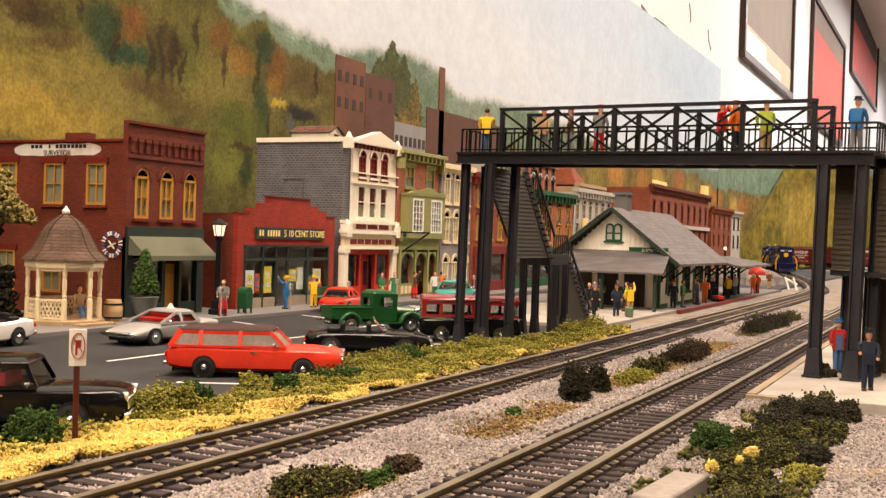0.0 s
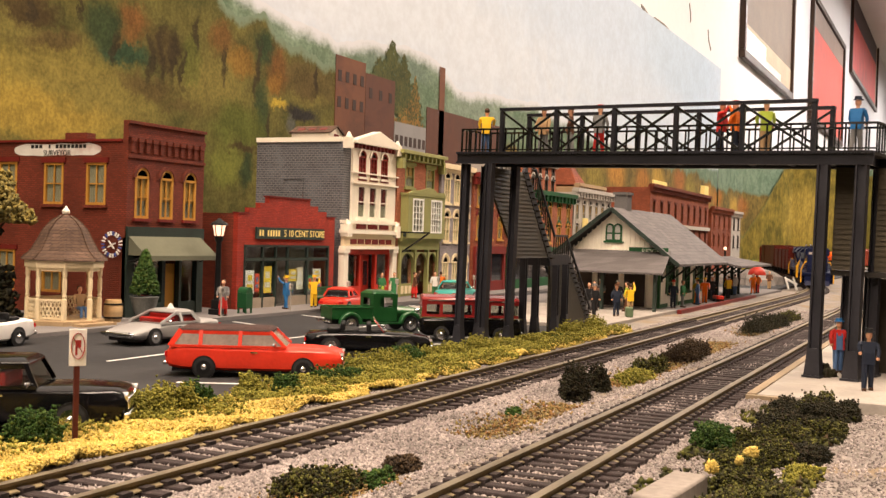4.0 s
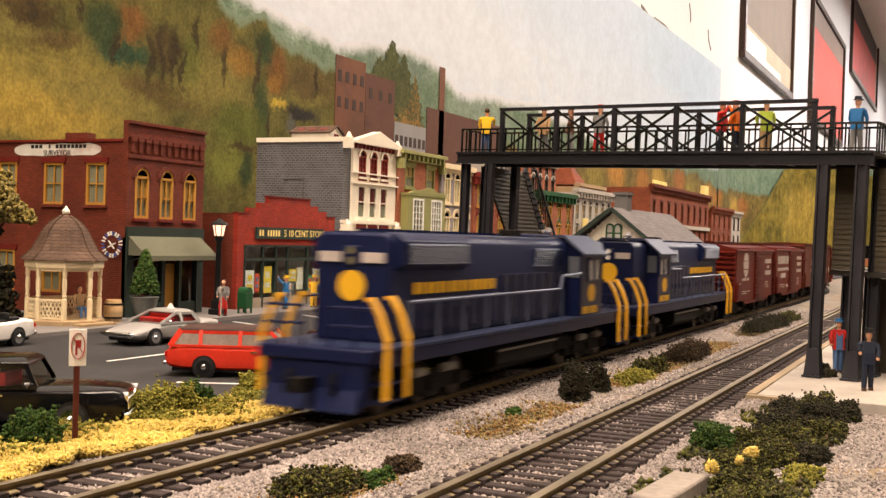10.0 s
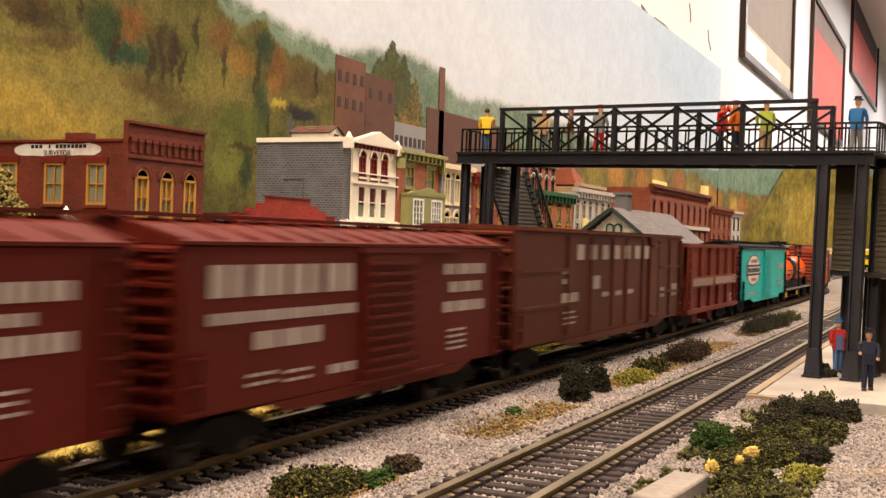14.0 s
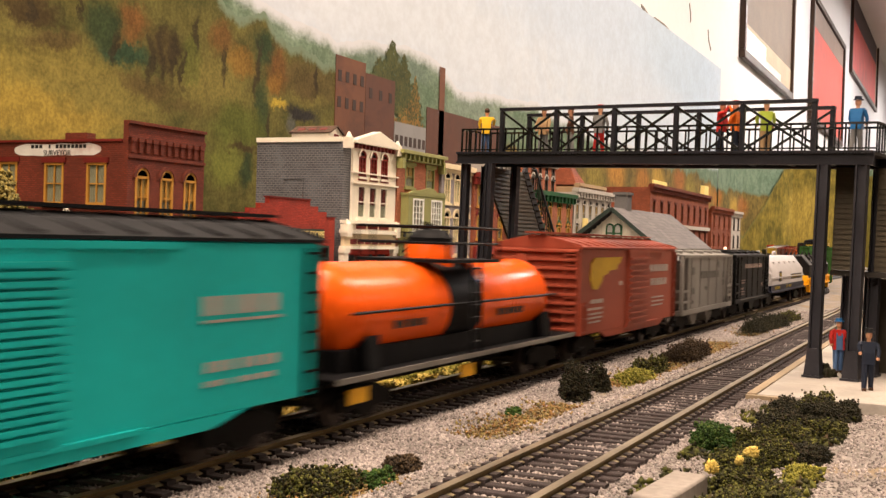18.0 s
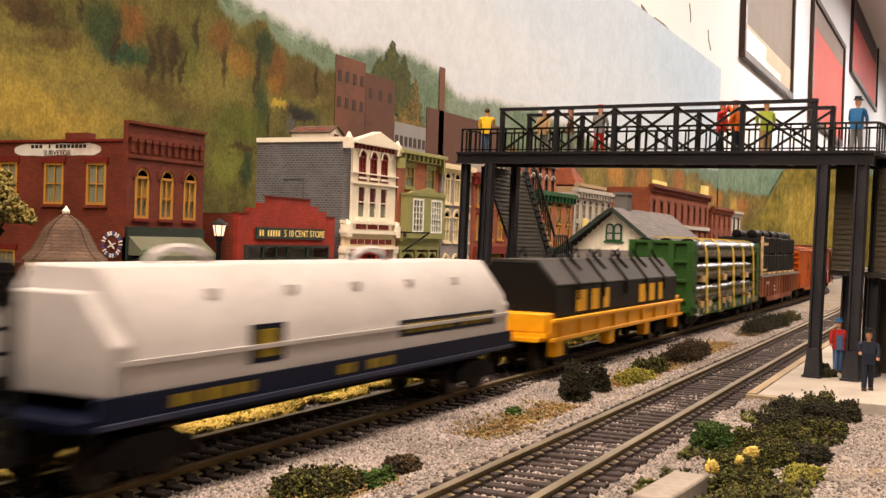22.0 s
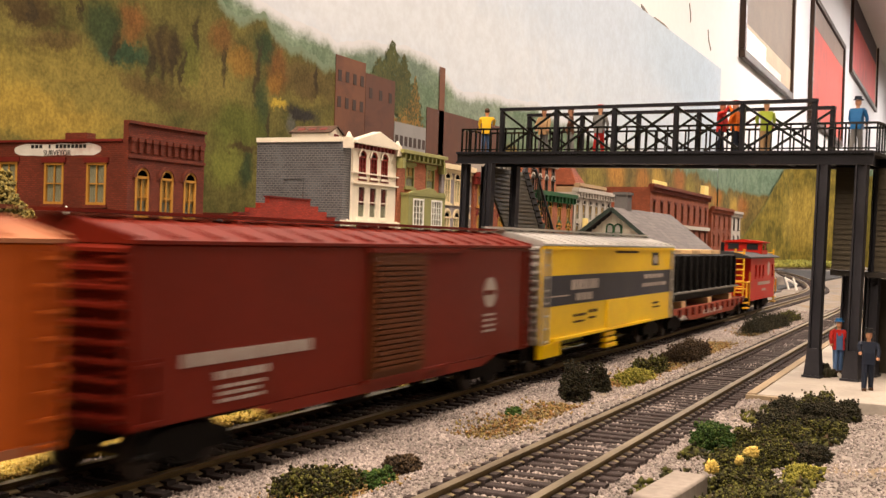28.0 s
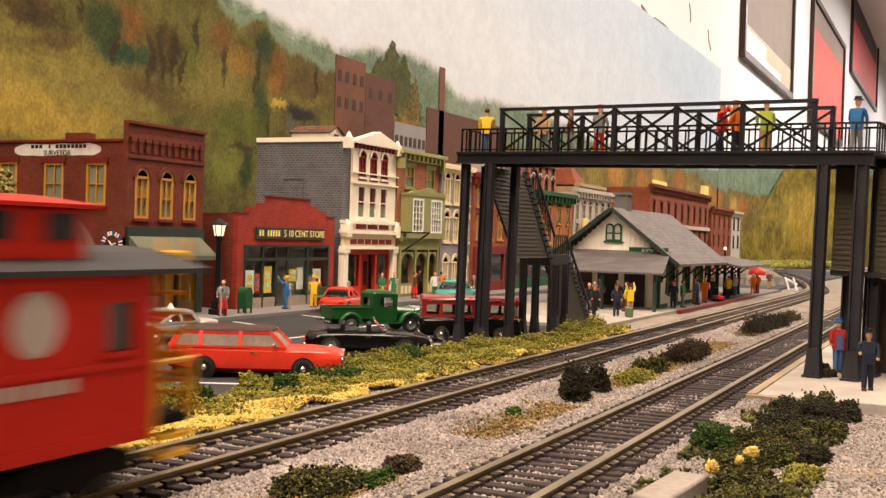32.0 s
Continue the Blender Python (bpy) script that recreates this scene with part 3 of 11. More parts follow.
    daub(56.8, 15.5, 0.44, 2.2, (0.033, 0.025, 0.012), 0.75)
    daub(58.0, 15.5, 0.40, 2.1, (0.033, 0.025, 0.012), 0.75)
    daub(58.9, 14.7, 0.35, 1.5, (0.033, 0.025, 0.012), 0.75)
    daub(60.3, 17.0, 0.36, 1.7, (0.033, 0.025, 0.012), 0.75)
    daub(67.6, 16.2, 0.43, 2.5, (0.033, 0.025, 0.012), 0.75)
    daub(63.8, 15.6, 0.33, 1.6, (0.033, 0.025, 0.012), 0.75)
    daub(75.8, 16.5, 0.42, 1.4, (0.033, 0.025, 0.012), 0.75)
    daub(69.3, 11.6, 0.44, 1.7, (0.033, 0.025, 0.012), 0.75)


def mountain(daub):
    daub(70.0, 19.0, 6.0, 1.2, (0.20, 0.28, 0.20), 0.6)
    daub(90.0, 19.5, 9.0, 1.4, (0.16, 0.22, 0.18), 0.7)
    daub(110.0, 17.5, 12.0, 1.5, (0.24, 0.30, 0.25), 0.6)
    daub(150.0, 14.0, 30.0, 3.0, (0.12, 0.17, 0.08), 0.8)


def far_autumn(daub):
    warm = ((0.34, 0.15, 0.03), (0.42, 0.27, 0.05), (0.30, 0.12, 0.03), (0.24, 0.19, 0.04), (0.40, 0.20, 0.04))
    cool = ((0.07, 0.085, 0.025), (0.14, 0.13, 0.035), (0.10, 0.12, 0.04), (0.20, 0.14, 0.035))
    for k in range(14):
        x = 112.0 + 12.5 * k + 2.0 * math.sin(3.0 * k)
        top = float(np.interp(x, (84, 110, 140, 180, 215, 236, 262, 290), (13, 14, 15, 17, 17.5, 15.5, 15.5, 14)))
        daub(x, top - 2.2 + 0.8 * math.sin(2.1 * k), 5.2, 2.8, warm[k % 5], 0.85)
        if k % 5 != 2:
            daub(x + 5.5, top - 6.8 + 1.2 * math.sin(1.7 * k), 6.0, 3.0, cool[k % 4], 0.7)


def far_slope(daub):
    daub(292.0, 12.0, 9.0, 9.0, (0.34, 0.245, 0.05), 0.7)
    daub(309.0, 14.0, 6.0, 12.0, (0.12, 0.11, 0.022), 0.7)


def heaven(daub):
    daub(40.0, 30.0, 60.0, 14.0, (0.635, 0.685, 0.756), 0.8)
    daub(100.0, 24.0, 30.0, 6.0, (0.607, 0.680, 0.766), 0.7)
    daub(150.0, 38.0, 60.0, 12.0, (0.515, 0.621, 0.756), 0.8)
    daub(205.0, 37.0, 40.0, 10.0, (0.488, 0.611, 0.745), 0.85)
    daub(170.0, 26.0, 36.0, 7.0, (0.552, 0.650, 0.766), 0.6)
    daub(226.0, 26.0, 14.0, 10.0, (0.534, 0.640, 0.756), 0.6)


SKY = painting("painted_sky", ((0.561, 0.650, 0.756), (0.607, 0.680, 0.766)), heaven, None, brush=(0.25, 0.3), wander=(5.0, 2.5), leaf=0.05)
OLIVEBASE = ((0.074, 0.073, 0.020), (0.135, 0.122, 0.032))
WOODS = painting("painted_autumn_woods", OLIVEBASE, autumn, (0.17, 0.23, 0.16), brush=(1.1, 1.0), leaf=0.26)
WOODS_FAR = painting("painted_distant_woods", ((0.11, 0.085, 0.024), (0.20, 0.14, 0.036)), far_autumn, (0.14, 0.19, 0.12), brush=(2.0, 1.0))
RIDGE = painting("painted_far_ridge", ((0.11, 0.17, 0.11), (0.18, 0.25, 0.17)), mountain, (0.62, 0.66, 0.72), brush=(0.7, 0.9), edge=(0.1, 1.5), leaf=0.2)
HILLGOLD = painting("painted_gold_hill", ((0.11, 0.092, 0.016), (0.23, 0.17, 0.03)), far_slope, (0.15, 0.135, 0.04), brush=(0.35, 0.22), leaf=0.3)
MILL = painted("painted_mill_brick", [(0.075, 0.026, 0.011), (0.125, 0.043, 0.017), (0.155, 0.06, 0.023)], 30, (1, 1, 1))
MILLBLACK = painted("painted_mill_window", [(0.02, 0.012, 0.01), (0.04, 0.018, 0.012)], 30, (1, 1, 1))
MILLDARK = painted("painted_mill_shadow", [(0.05, 0.017, 0.009), (0.095, 0.031, 0.014), (0.07, 0.025, 0.012)], 30, (1, 1, 1))


def below_top(ob, upper, depth):
    """A map that tells how far below the painted outline each place is."""
    layer = ob.data.uv_layers.new(name="UVMap")
    for lp in ob.data.loops:
        layer.data[lp.index].uv = (0.0, float(depth[lp.vertex_index]))
    return ob


def skyline(name, material, xs, zs, y, rough=0.5, seed=1, label="", base=-0.3, step=0.5):
    """A painted area of the backdrop with an uneven upper outline."""
    n = int((xs[-1] - xs[0]) / step) + 1
    rng = np.random.default_rng(seed)
    x = np.linspace(xs[0], xs[-1], n)
    t = np.interp(x, xs, zs)
    k = np.arange(n)
    wob = sum(a * np.sin(f * x + p) for a, f, p in zip(rough * np.array([0.8, 0.5, 0.35]), (0.45, 1.1, 2.7), rng.uniform(0, 6, 3))) + rng.normal(0, rough * 0.22, n)
    top = t + wob
    sh = Shape()
    sh.v = [(a, y, base) for a in x] + [(a, y, b) for a, b in zip(x, top)]
    sh.f = [(i, i + 1, n + i + 1, n + i) for i in k[:-1].tolist()]
    sh.m = [0] * len(sh.f)
    return tagged(below_top(part(name, sh, material), [0 if i < n else 1 for i in range(2 * n)], np.concatenate([top - base, top * 0])), label, "backdrop", kind="structure")


slab("backdrop", (-60, 236, WALL_Y - 0.4, WALL_Y - 0.05, -0.5, 41.5), SKY, "painted sky on a flat panel fixed to the wall", "backdrop")
skyline("backdrop_far_ridge", RIDGE, (-60, 40, 63.6, 68.2, 72.6, 77.5, 78.9, 83, 86.6, 91, 95.1, 98.8, 103, 113, 126, 150, 200, 235.5), (24, 24, 22.0, 21.0, 20.6, 20.6, 20.0, 20.9, 21.2, 21.9, 21.8, 21.2, 19.4, 20, 20.8, 19, 20, 21), WALL_Y - 0.45, 0.12, 2,
        "painted blue-green mountain ridge on the backdrop")
skyline("backdrop_woods", WOODS, (-60, 40, 52, 62.2, 63.8, 65.7, 68.2, 70, 72.7, 75.7, 78.7, 83), (25, 24, 22.5, 20.9, 19.8, 19.9, 20.4, 18.8, 18.4, 18.2, 18.4, 15.5), WALL_Y - 0.5, 0.3, 3,
        "painted autumn woods and meadow on the backdrop", step=0.25)
skyline("backdrop_distant_woods", WOODS_FAR, (82.5, 90, 110, 140, 180, 215, 235.5), (14, 13.6, 14.6, 16, 18, 18.4, 16.5), WALL_Y - 0.5, 0.5, 4, "painted distant autumn woods on the backdrop", step=0.25)


def mill(name, x0, x1, z1, rows, cols, material, label):
    """A flat painted factory on the backdrop, with dark window openings."""
    y = WALL_Y - 0.56
    ob = tagged(part(name, Shape().box(x0, x1, y, y + 0.05, 4, z1), material), label, "backdrop", kind="structure")
    sh = Shape()
    for r in range(rows):
        for c in range(cols):
            cx, cz = x0 + (c + 0.5) * (x1 - x0) / cols, z1 - 1.2 - r * 2.2
            sh.box(cx - 0.28, cx + 0.28, y - 0.03, y + 0.01, cz - 0.9, cz)
    if rows:
        part("painted_window", sh, MILLBLACK, ob)["kind"] = "stuff"
    return ob


mill("backdrop_mill", 78.7, 83.7, 19.0, 2, 4, MILL, "painted brick mill on the backdrop")
mill("backdrop_mill", 83.75, 89.2, 18.2, 1, 3, MILLDARK, "painted dark brick mill on the backdrop")
mill("backdrop_mill", 95.9, 114.5, 16.7, 0, 0, MILLDARK, "painted low brick works on the backdrop")
mill("backdrop_mill", 89.3, 95.8, 14.6, 1, 7, RIDGE2, "painted grey shed on the backdrop")
mill("backdrop_chimney", 98.6, 99.8, 21.0, 0, 0, MILL, "painted tall factory chimney on the backdrop")


def strokes(name, cx, cz, rx, rz, n, colours, size, seed, label, lean=0.3, cone=False, y=WALL_Y - 0.60):
    """Brush dabs of paint on the backdrop, gathered round one place."""
    rng = np.random.default_rng(seed)
    a, r = rng.uniform(0, 2 * np.pi, n), np.sqrt(rng.random(n)) * (1 + 0.18 * rng.normal(size=n))
    x, z = cx + rx * r * np.cos(a), cz + rz * r * np.sin(a)
    if cone:
        h = 1 - np.sqrt(rng.random(n))
        x, z = cx + rng.uniform(-1, 1, n) * rx * (1.04 - h) * (0.8 + 0.2 * np.sin(h * 34 + cx)) * (0.7 + 0.6 * rng.random(n)), cz - rz + 2 * rz * h
    w, h, t = rng.uniform(*size, n) * 0.45, rng.uniform(*size, n), rng.normal(0, lean, n)
    ring = np.array([(-0.5, -0.2), (0.0, -0.55), (0.5, -0.15), (0.42, 0.25), (0.05, 0.55), (-0.45, 0.3)])
    px = ring[None, :, 0] * w[:, None] * rng.uniform(0.7, 1.3, (n, 6))
    pz = ring[None, :, 1] * h[:, None] * rng.uniform(0.7, 1.3, (n, 6))
    vx = x[:, None] + px * np.cos(t)[:, None] - pz * np.sin(t)[:, None]
    vz = z[:, None] + px * np.sin(t)[:, None] + pz * np.cos(t)[:, None]
    vy = np.repeat((y - 0.015 * rng.random(n))[:, None], 6, 1)
    me = bpy.data.meshes.new(name)
    me.from_pydata((np.stack([vx, vy, vz], -1).reshape(-1, 3) * S).tolist(), [], np.arange(6 * n).reshape(n, 6).tolist())
    me.materials.append(island("paint_dabs", colours, 0.8))
    return tagged(new(name, me), label, "painting", kind="stuff")


PINES = [(0.035, 0.05, 0.018), (0.06, 0.075, 0.025), (0.10, 0.10, 0.03), (0.05, 0.065, 0.022)]
PINEGOLD = PINES[:2] + [(0.20, 0.13, 0.035), (0.28, 0.14, 0.03)]
for cx, cz, rx, rz, n, cols in ((88.6, 19.1, 4.2, 2.8, 2600, PINES), (86.2, 18.2, 3.2, 1.8, 1300, PINES), (91.0, 18.2, 3.4, 2.8, 2000, PINES), (93.3, 16.8, 2.2, 2.6, 1100, PINEGOLD), (91.6, 15.4, 3.4, 1.8, 1200, PINEGOLD)):
    strokes("backdrop_pine", cx, cz, rx, rz, n, cols, (0.14, 0.5), int(cx * 10), "painted dark pine tree on the backdrop", 0.6, True, WALL_Y - 0.52)


def far_panel():
    """The second backdrop, which turns the corner behind the far curve."""
    pts = [(235.8, 47.5), (262, 47), (290, 40), (306, 26), (312, 5), (314, -40), (314, -90)]
    def strip(name, tops, material, off, label, seed):
        rng = np.random.default_rng(seed)
        sh, n, cols = Shape(), 0, []
        for (a, b), (c, d) in zip(pts, pts[1:]):
            for k in range(10):
                t = k / 10
                cols.append((a + (c - a) * t - off, b + (d - b) * t - off))
        ln = len(cols)
        tz = np.interp(np.linspace(0, 1, ln), np.linspace(0, 1, len(tops)), tops) + rng.normal(0, 0.4, ln)
        for i in range(ln):
            sh.v += [(cols[i][0], cols[i][1], -0.4), (cols[i][0], cols[i][1], tz[i])]
        sh.f = [(2 * i, 2 * i + 2, 2 * i + 3, 2 * i + 1) for i in range(ln - 1)]
        sh.m = [0] * len(sh.f)
        tagged(below_top(part(name, sh, material), None, [d for z in tz for d in (z + 0.4, 0.0)]), label, "backdrop", kind="structure")
    strip("backdrop_far_ridge", (24, 25, 26, 24, 27, 25, 26, 25), RIDGE, 0.0, "painted green ridge on the far backdrop", 1)
    strip("backdrop_woods", (16.5, 17, 17, 16, 16, 15, 14, 14), WOODS_FAR, 0.25, "painted autumn woods on the far backdrop", 2)
    strip("backdrop_hill", (1, 3, 6, 16, 27, 25, 24, 22, 22, 22, 22, 20, 20), HILLGOLD, 0.5, "painted golden hillside on the far backdrop", 3)


far_panel()


# ---- framed pictures on the wall ----
def framed_picture(x0, x1, z0, z1, blocks):
    t = thing("picture_frame", P(x0, WALL_Y, z0), "dark-framed poster behind glass on the white wall", "picture", "pictures on the wall")
    w, h, b = x1 - x0, z1 - z0, 2.0
    wood = mat("frame_wood", (0.035, 0.018, 0.010), 0.4, vary=0.3, grain=10)
    for dims in ((0, w, -1.4, 0, 0, b), (0, w, -1.4, 0, h - b, h), (0, b, -1.4, 0, b, h - b), (w - b, w, -1.4, 0, b, h - b)):
        part("frame_bar", Shape().box(*dims), wood, t, bevel=0.2)
    part("backing", Shape().box(b, w - b, -0.45, -0.2, b, h - b), mat("poster_paper", (0.42, 0.32, 0.24), 0.7, vary=0.3, grain=8), t)
    for k, (a, c, d, e, colour) in enumerate(blocks):
        part("poster_area", Shape().box(b + a * (w - 2 * b), b + c * (w - 2 * b), -0.52 - 0.05 * k, -0.46, b + d * (h - 2 * b), b + e * (h - 2 * b)), mat("poster_print", colour, 0.6, vary=0.15, grain=10), t)


framed_picture(257, 337, 47.4, 100, [(0.0, 1.0, 0.14, 1.0, (0.20, 0.155, 0.12)), (0.0, 1.0, 0.0, 0.14, (0.50, 0.38, 0.26)), (0.0, 0.42, 0.0, 0.12, (0.88, 0.86, 0.82)), (0.42, 0.75, 0.0, 0.05, (0.80, 0.74, 0.64))])
# brown upper block paints in the reflection that covers the red
framed_picture(379, 484, 46.5, 88.5, [(0.0, 1.0, 0.0, 0.80, (0.72, 0.11, 0.08)), (0.0, 1.0, 0.80, 1.0, (0.28, 0.20, 0.16))])
framed_picture(513, 668, 82.0, 165, [(0.05, 0.95, 0.02, 0.30, (0.72, 0.13, 0.12)), (0.05, 0.95, 0.30, 0.98, (0.12, 0.10, 0.11))])


# pencilled lines and cracks on the white wall
CRACKGREY = mat("wall_crack_grey", (0.22, 0.20, 0.18), 0.9, vary=0.3)
cracks = thing("wall_marks", P(0, 0, 0), "thin grey cracks and marks on the white wall", "wall marks", "", "structure")
part("crack", Shape().bend([(173.36, 47.97, 42.25), (175.13, 47.97, 41.97), (177.29, 47.97, 41.57)], 0.12, 0.5, (0, 1, 0)), CRACKGREY, cracks)
part("crack", Shape().bend([(181.65, 47.97, 41.76), (188.18, 47.97, 41.84), (193.11, 47.97, 41.37)], 0.12, 0.5, (0, 1, 0)), CRACKGREY, cracks)
part("crack", Shape().bend([(206.62, 47.97, 49.31), (207.8, 47.97, 47.74), (208.03, 47.97, 46.08)], 0.12, 0.5, (0, 1, 0)), CRACKGREY, cracks)
part("crack", Shape().bend([(223.6, 47.97, 47.54), (224.45, 47.97, 45.53), (226.9, 47.97, 44.0)], 0.12, 0.5, (0, 1, 0)), CRACKGREY, cracks)

# ---- tracks ----
def rail_section(sh, pts):
    """A rail with head, web and foot along a line of (x, y) points."""
    prof = [(-0.16, -0.17), (0.16, -0.17), (0.16, -0.145), (0.05, -0.12), (0.05, -0.07), (0.085, -0.05), (0.085, 0.0), (-0.085, 0.0), (-0.085, -0.05), (-0.05, -0.07), (-0.05, -0.12), (-0.16, -0.145)]
    n = len(prof)
    rows = []
    for i, p in enumerate(pts):
        a, b = pts[max(0, i - 1)], pts[min(len(pts) - 1, i + 1)]
        d = Vector((b[0] - a[0], b[1] - a[1])).normalized()
        rows += [(p[0] - d.y * o, p[1] + d.x * o, z) for o, z in prof]
    faces = []
    for i in range(len(pts) - 1):
        for k in range(n):
            faces.append((i * n + k, i * n + (k + 1) % n, (i + 1) * n + (k + 1) % n, (i + 1) * n + k))
    k0 = len(sh.f)
    sh.add(rows, faces)
    for j in range(k0, len(sh.f)):
        if (j - k0) % n == 6:
            sh.m[j] = 1
        elif (j - k0) % n in (1, 2, 10, 11):
            sh.m[j] = 2
    return sh


def track(name, label, centre, spacing=0.53, parts_to=30.0):
    """Rails, plates and ties along a list of (x, y, heading); near ties are single parts."""
    t = thing(name, P(0, 0, 0), label, "railway track", "tracks", "structure")
    for side in (-1, 1):
        part("rail", rail_section(Shape(), [(x - math.sin(a) * side * GAUGE / 2, y + math.cos(a) * side * GAUGE / 2) for x, y, a in centre]), [RAILSIDE, RAILHEAD, SPIKE], t)
    rng = random.Random(name)
    tie = mesh_of(Shape().prism([(-0.13, -0.36), (0.13, -0.36), (0.13, -0.19), (0.11, -0.17), (-0.11, -0.17), (-0.13, -0.19)], "y", -1.32, 1.32), TIE, name="tie")
    plate = Shape()
    rest = Shape()
    acc, count = 0.0, 0
    for (x0, y0, a0), (x1, y1, a1) in zip(centre, centre[1:]):
        ln = math.hypot(x1 - x0, y1 - y0)
        while acc < ln:
            f = acc / ln
            x, y, a = x0 + (x1 - x0) * f, y0 + (y1 - y0) * f, a0
            if count < 290 and 8 < x < parts_to + 60:
                part("tie", tie, None, t, m=P(x, y + rng.uniform(-0.04, 0.04), rng.uniform(-0.015, 0.01), math.degrees(a) + rng.uniform(-1.5, 1.5)))
                count += 1
                if x < parts_to:
                    for side in (-1, 1):
                        for o in (-1, 1):
                            yy = y + side * GAUGE / 2 + o * 0.15
                            plate.box(x - 0.12, x + 0.12, yy - 0.08, yy + 0.08, -0.172, -0.10)
            else:
                k0 = len(rest.v)
                rest.box(-0.13, 0.13, -1.32, 1.32, -0.36, -0.17)
                rest.moved(Matrix.Translation((x, y, 0)) @ pose(0, 0, 0, 0, 0, math.degrees(a)), k0)
            acc += spacing
        acc -= ln
    part("tie_clips", plate, TIE, t)["kind"] = "stuff"
    if rest.v:
        part("distant_ties", rest, TIE, t)["kind"] = "stuff"
    return t


main_line = [(x, TRACK1, 0.0) for x in np.arange(-60, 60, 6.0)] + [(*path_point(s)[0], path_point(s)[1]) for s in np.arange(60, 570, 1.5)]
track("track_main", "model railway track with brown rails on dark ties", main_line, parts_to=62)
track("track_siding", "second model railway track with shiny railheads", [(x, TRACK2, 0.0) for x in np.arange(-40, 230, 6.0)], parts_to=62)
track("track_near", "third track at the platform's front edge", [(x, TRACK3, 0.0) for x in np.arange(-40, 200, 6.0)], parts_to=40)


def ballast():
    rng = np.random.default_rng(4)
    n = 280000
    x = 7 + 75 * rng.random(n) ** 1.9
    band = rng.choice(5, n, p=[0.28, 0.24, 0.16, 0.16, 0.16])
    lo = np.array([10.2, 4.2, 13.2, 8.6, -3.0])[band]
    hi = np.array([14.3, 9.2, 14.9, 11.5, 3.4])[band]
    y = rng.uniform(lo, hi)
    d1 = np.minimum(np.abs(y - TRACK1), np.minimum(np.abs(y - TRACK2), np.abs(y - TRACK3)))
    keep = ~((x > 32.3) & (y > 1.0) & (y < 5.45)) & ~((np.abs(y - 8.9) < 0.7) & (rng.random(n) < 0.6))
    x, y, d1 = x[keep], y[keep], d1[keep]
    size = rng.uniform(0.014, 0.038, len(x)) * np.where(d1 < 1.2, 0.95, 1)
    z = ground_height(x, y) + size * 0.35
    z = np.where(d1 < 1.3, np.minimum(z, -0.20), z)
    tagged(heap("ballast", np.stack([x, y, z], 1), size, rng, STONES), "loose pinkish-grey ballast stones beside the tracks", "ballast", kind="stuff")


ballast()
# ---- the footbridge over the tracks ----
PLATFORM_Z = -0.10
BRIDGE = P(37.76, 4.30, 0, 80) @ pose(0, 0, 0, 0, -1.0, 0)


def clapboard(sh, poly_at, z0, z1, y, n, s=1):
    """Overlapping boards on a wall plane y; poly_at(z) gives the wall's reach in x at a height."""
    rows = []
    for k in range(n):
        a, b = z0 + (z1 - z0) * k / n, z0 + (z1 - z0) * (k + 1) / n
        (p, q), (r, e) = poly_at(a), poly_at(b)
        if q - p < 0.05 and e - r < 0.05:
            continue
        rows.append((p, q, y - s * 0.045, a))
        rows.append((r, e, y, b))
    m = len(rows)
    verts = [v for p, q, yy, z in rows for v in ((p, yy, z), (q, yy, z), (p, y + s * 0.06, z), (q, y + s * 0.06, z))]
    faces = []
    for k in range(m - 1):
        i, j = 4 * k, 4 * k + 4
        faces += [(i, i + 1, j + 1, j), (i + 2, j + 2, j + 3, i + 3), (i, j, j + 2, i + 2), (i + 1, i + 3, j + 3, j + 1)]
    faces += [(0, 2, 3, 1), (4 * m - 4, 4 * m - 3, 4 * m - 1, 4 * m - 2)]
    return sh.add(verts, faces)


def column(parent, x, y, z0, z1, name="column", k=1.0):
    """An H-shaped steel leg with a flared foot."""
    a, b, c = 0.20 * k, 0.13 * k, 0.19 * k
    hs = [(-a, -c), (-b, -c), (-b, -0.05), (b, -0.05), (b, -c), (a, -c), (a, c), (b, c), (b, 0.05), (-b, 0.05), (-b, c), (-a, c)]
    ob = part(name, Shape().prism([(x + p, y + q) for p, q in hs], "z", z0, z1), IRON, parent)
    sq = lambda g: [(x - a - g, y - c - g), (x + a + g, y - c - g), (x + a + g, y + c + g), (x - a - g, y + c + g)]
    part("column_foot", Shape().prism(sq(0.12), "z", z0 - 0.05, z0 + 0.07).prism(sq(0.075), "z", z0 + 0.07, z0 + 0.95, sq(0.005)), IRON, ob)


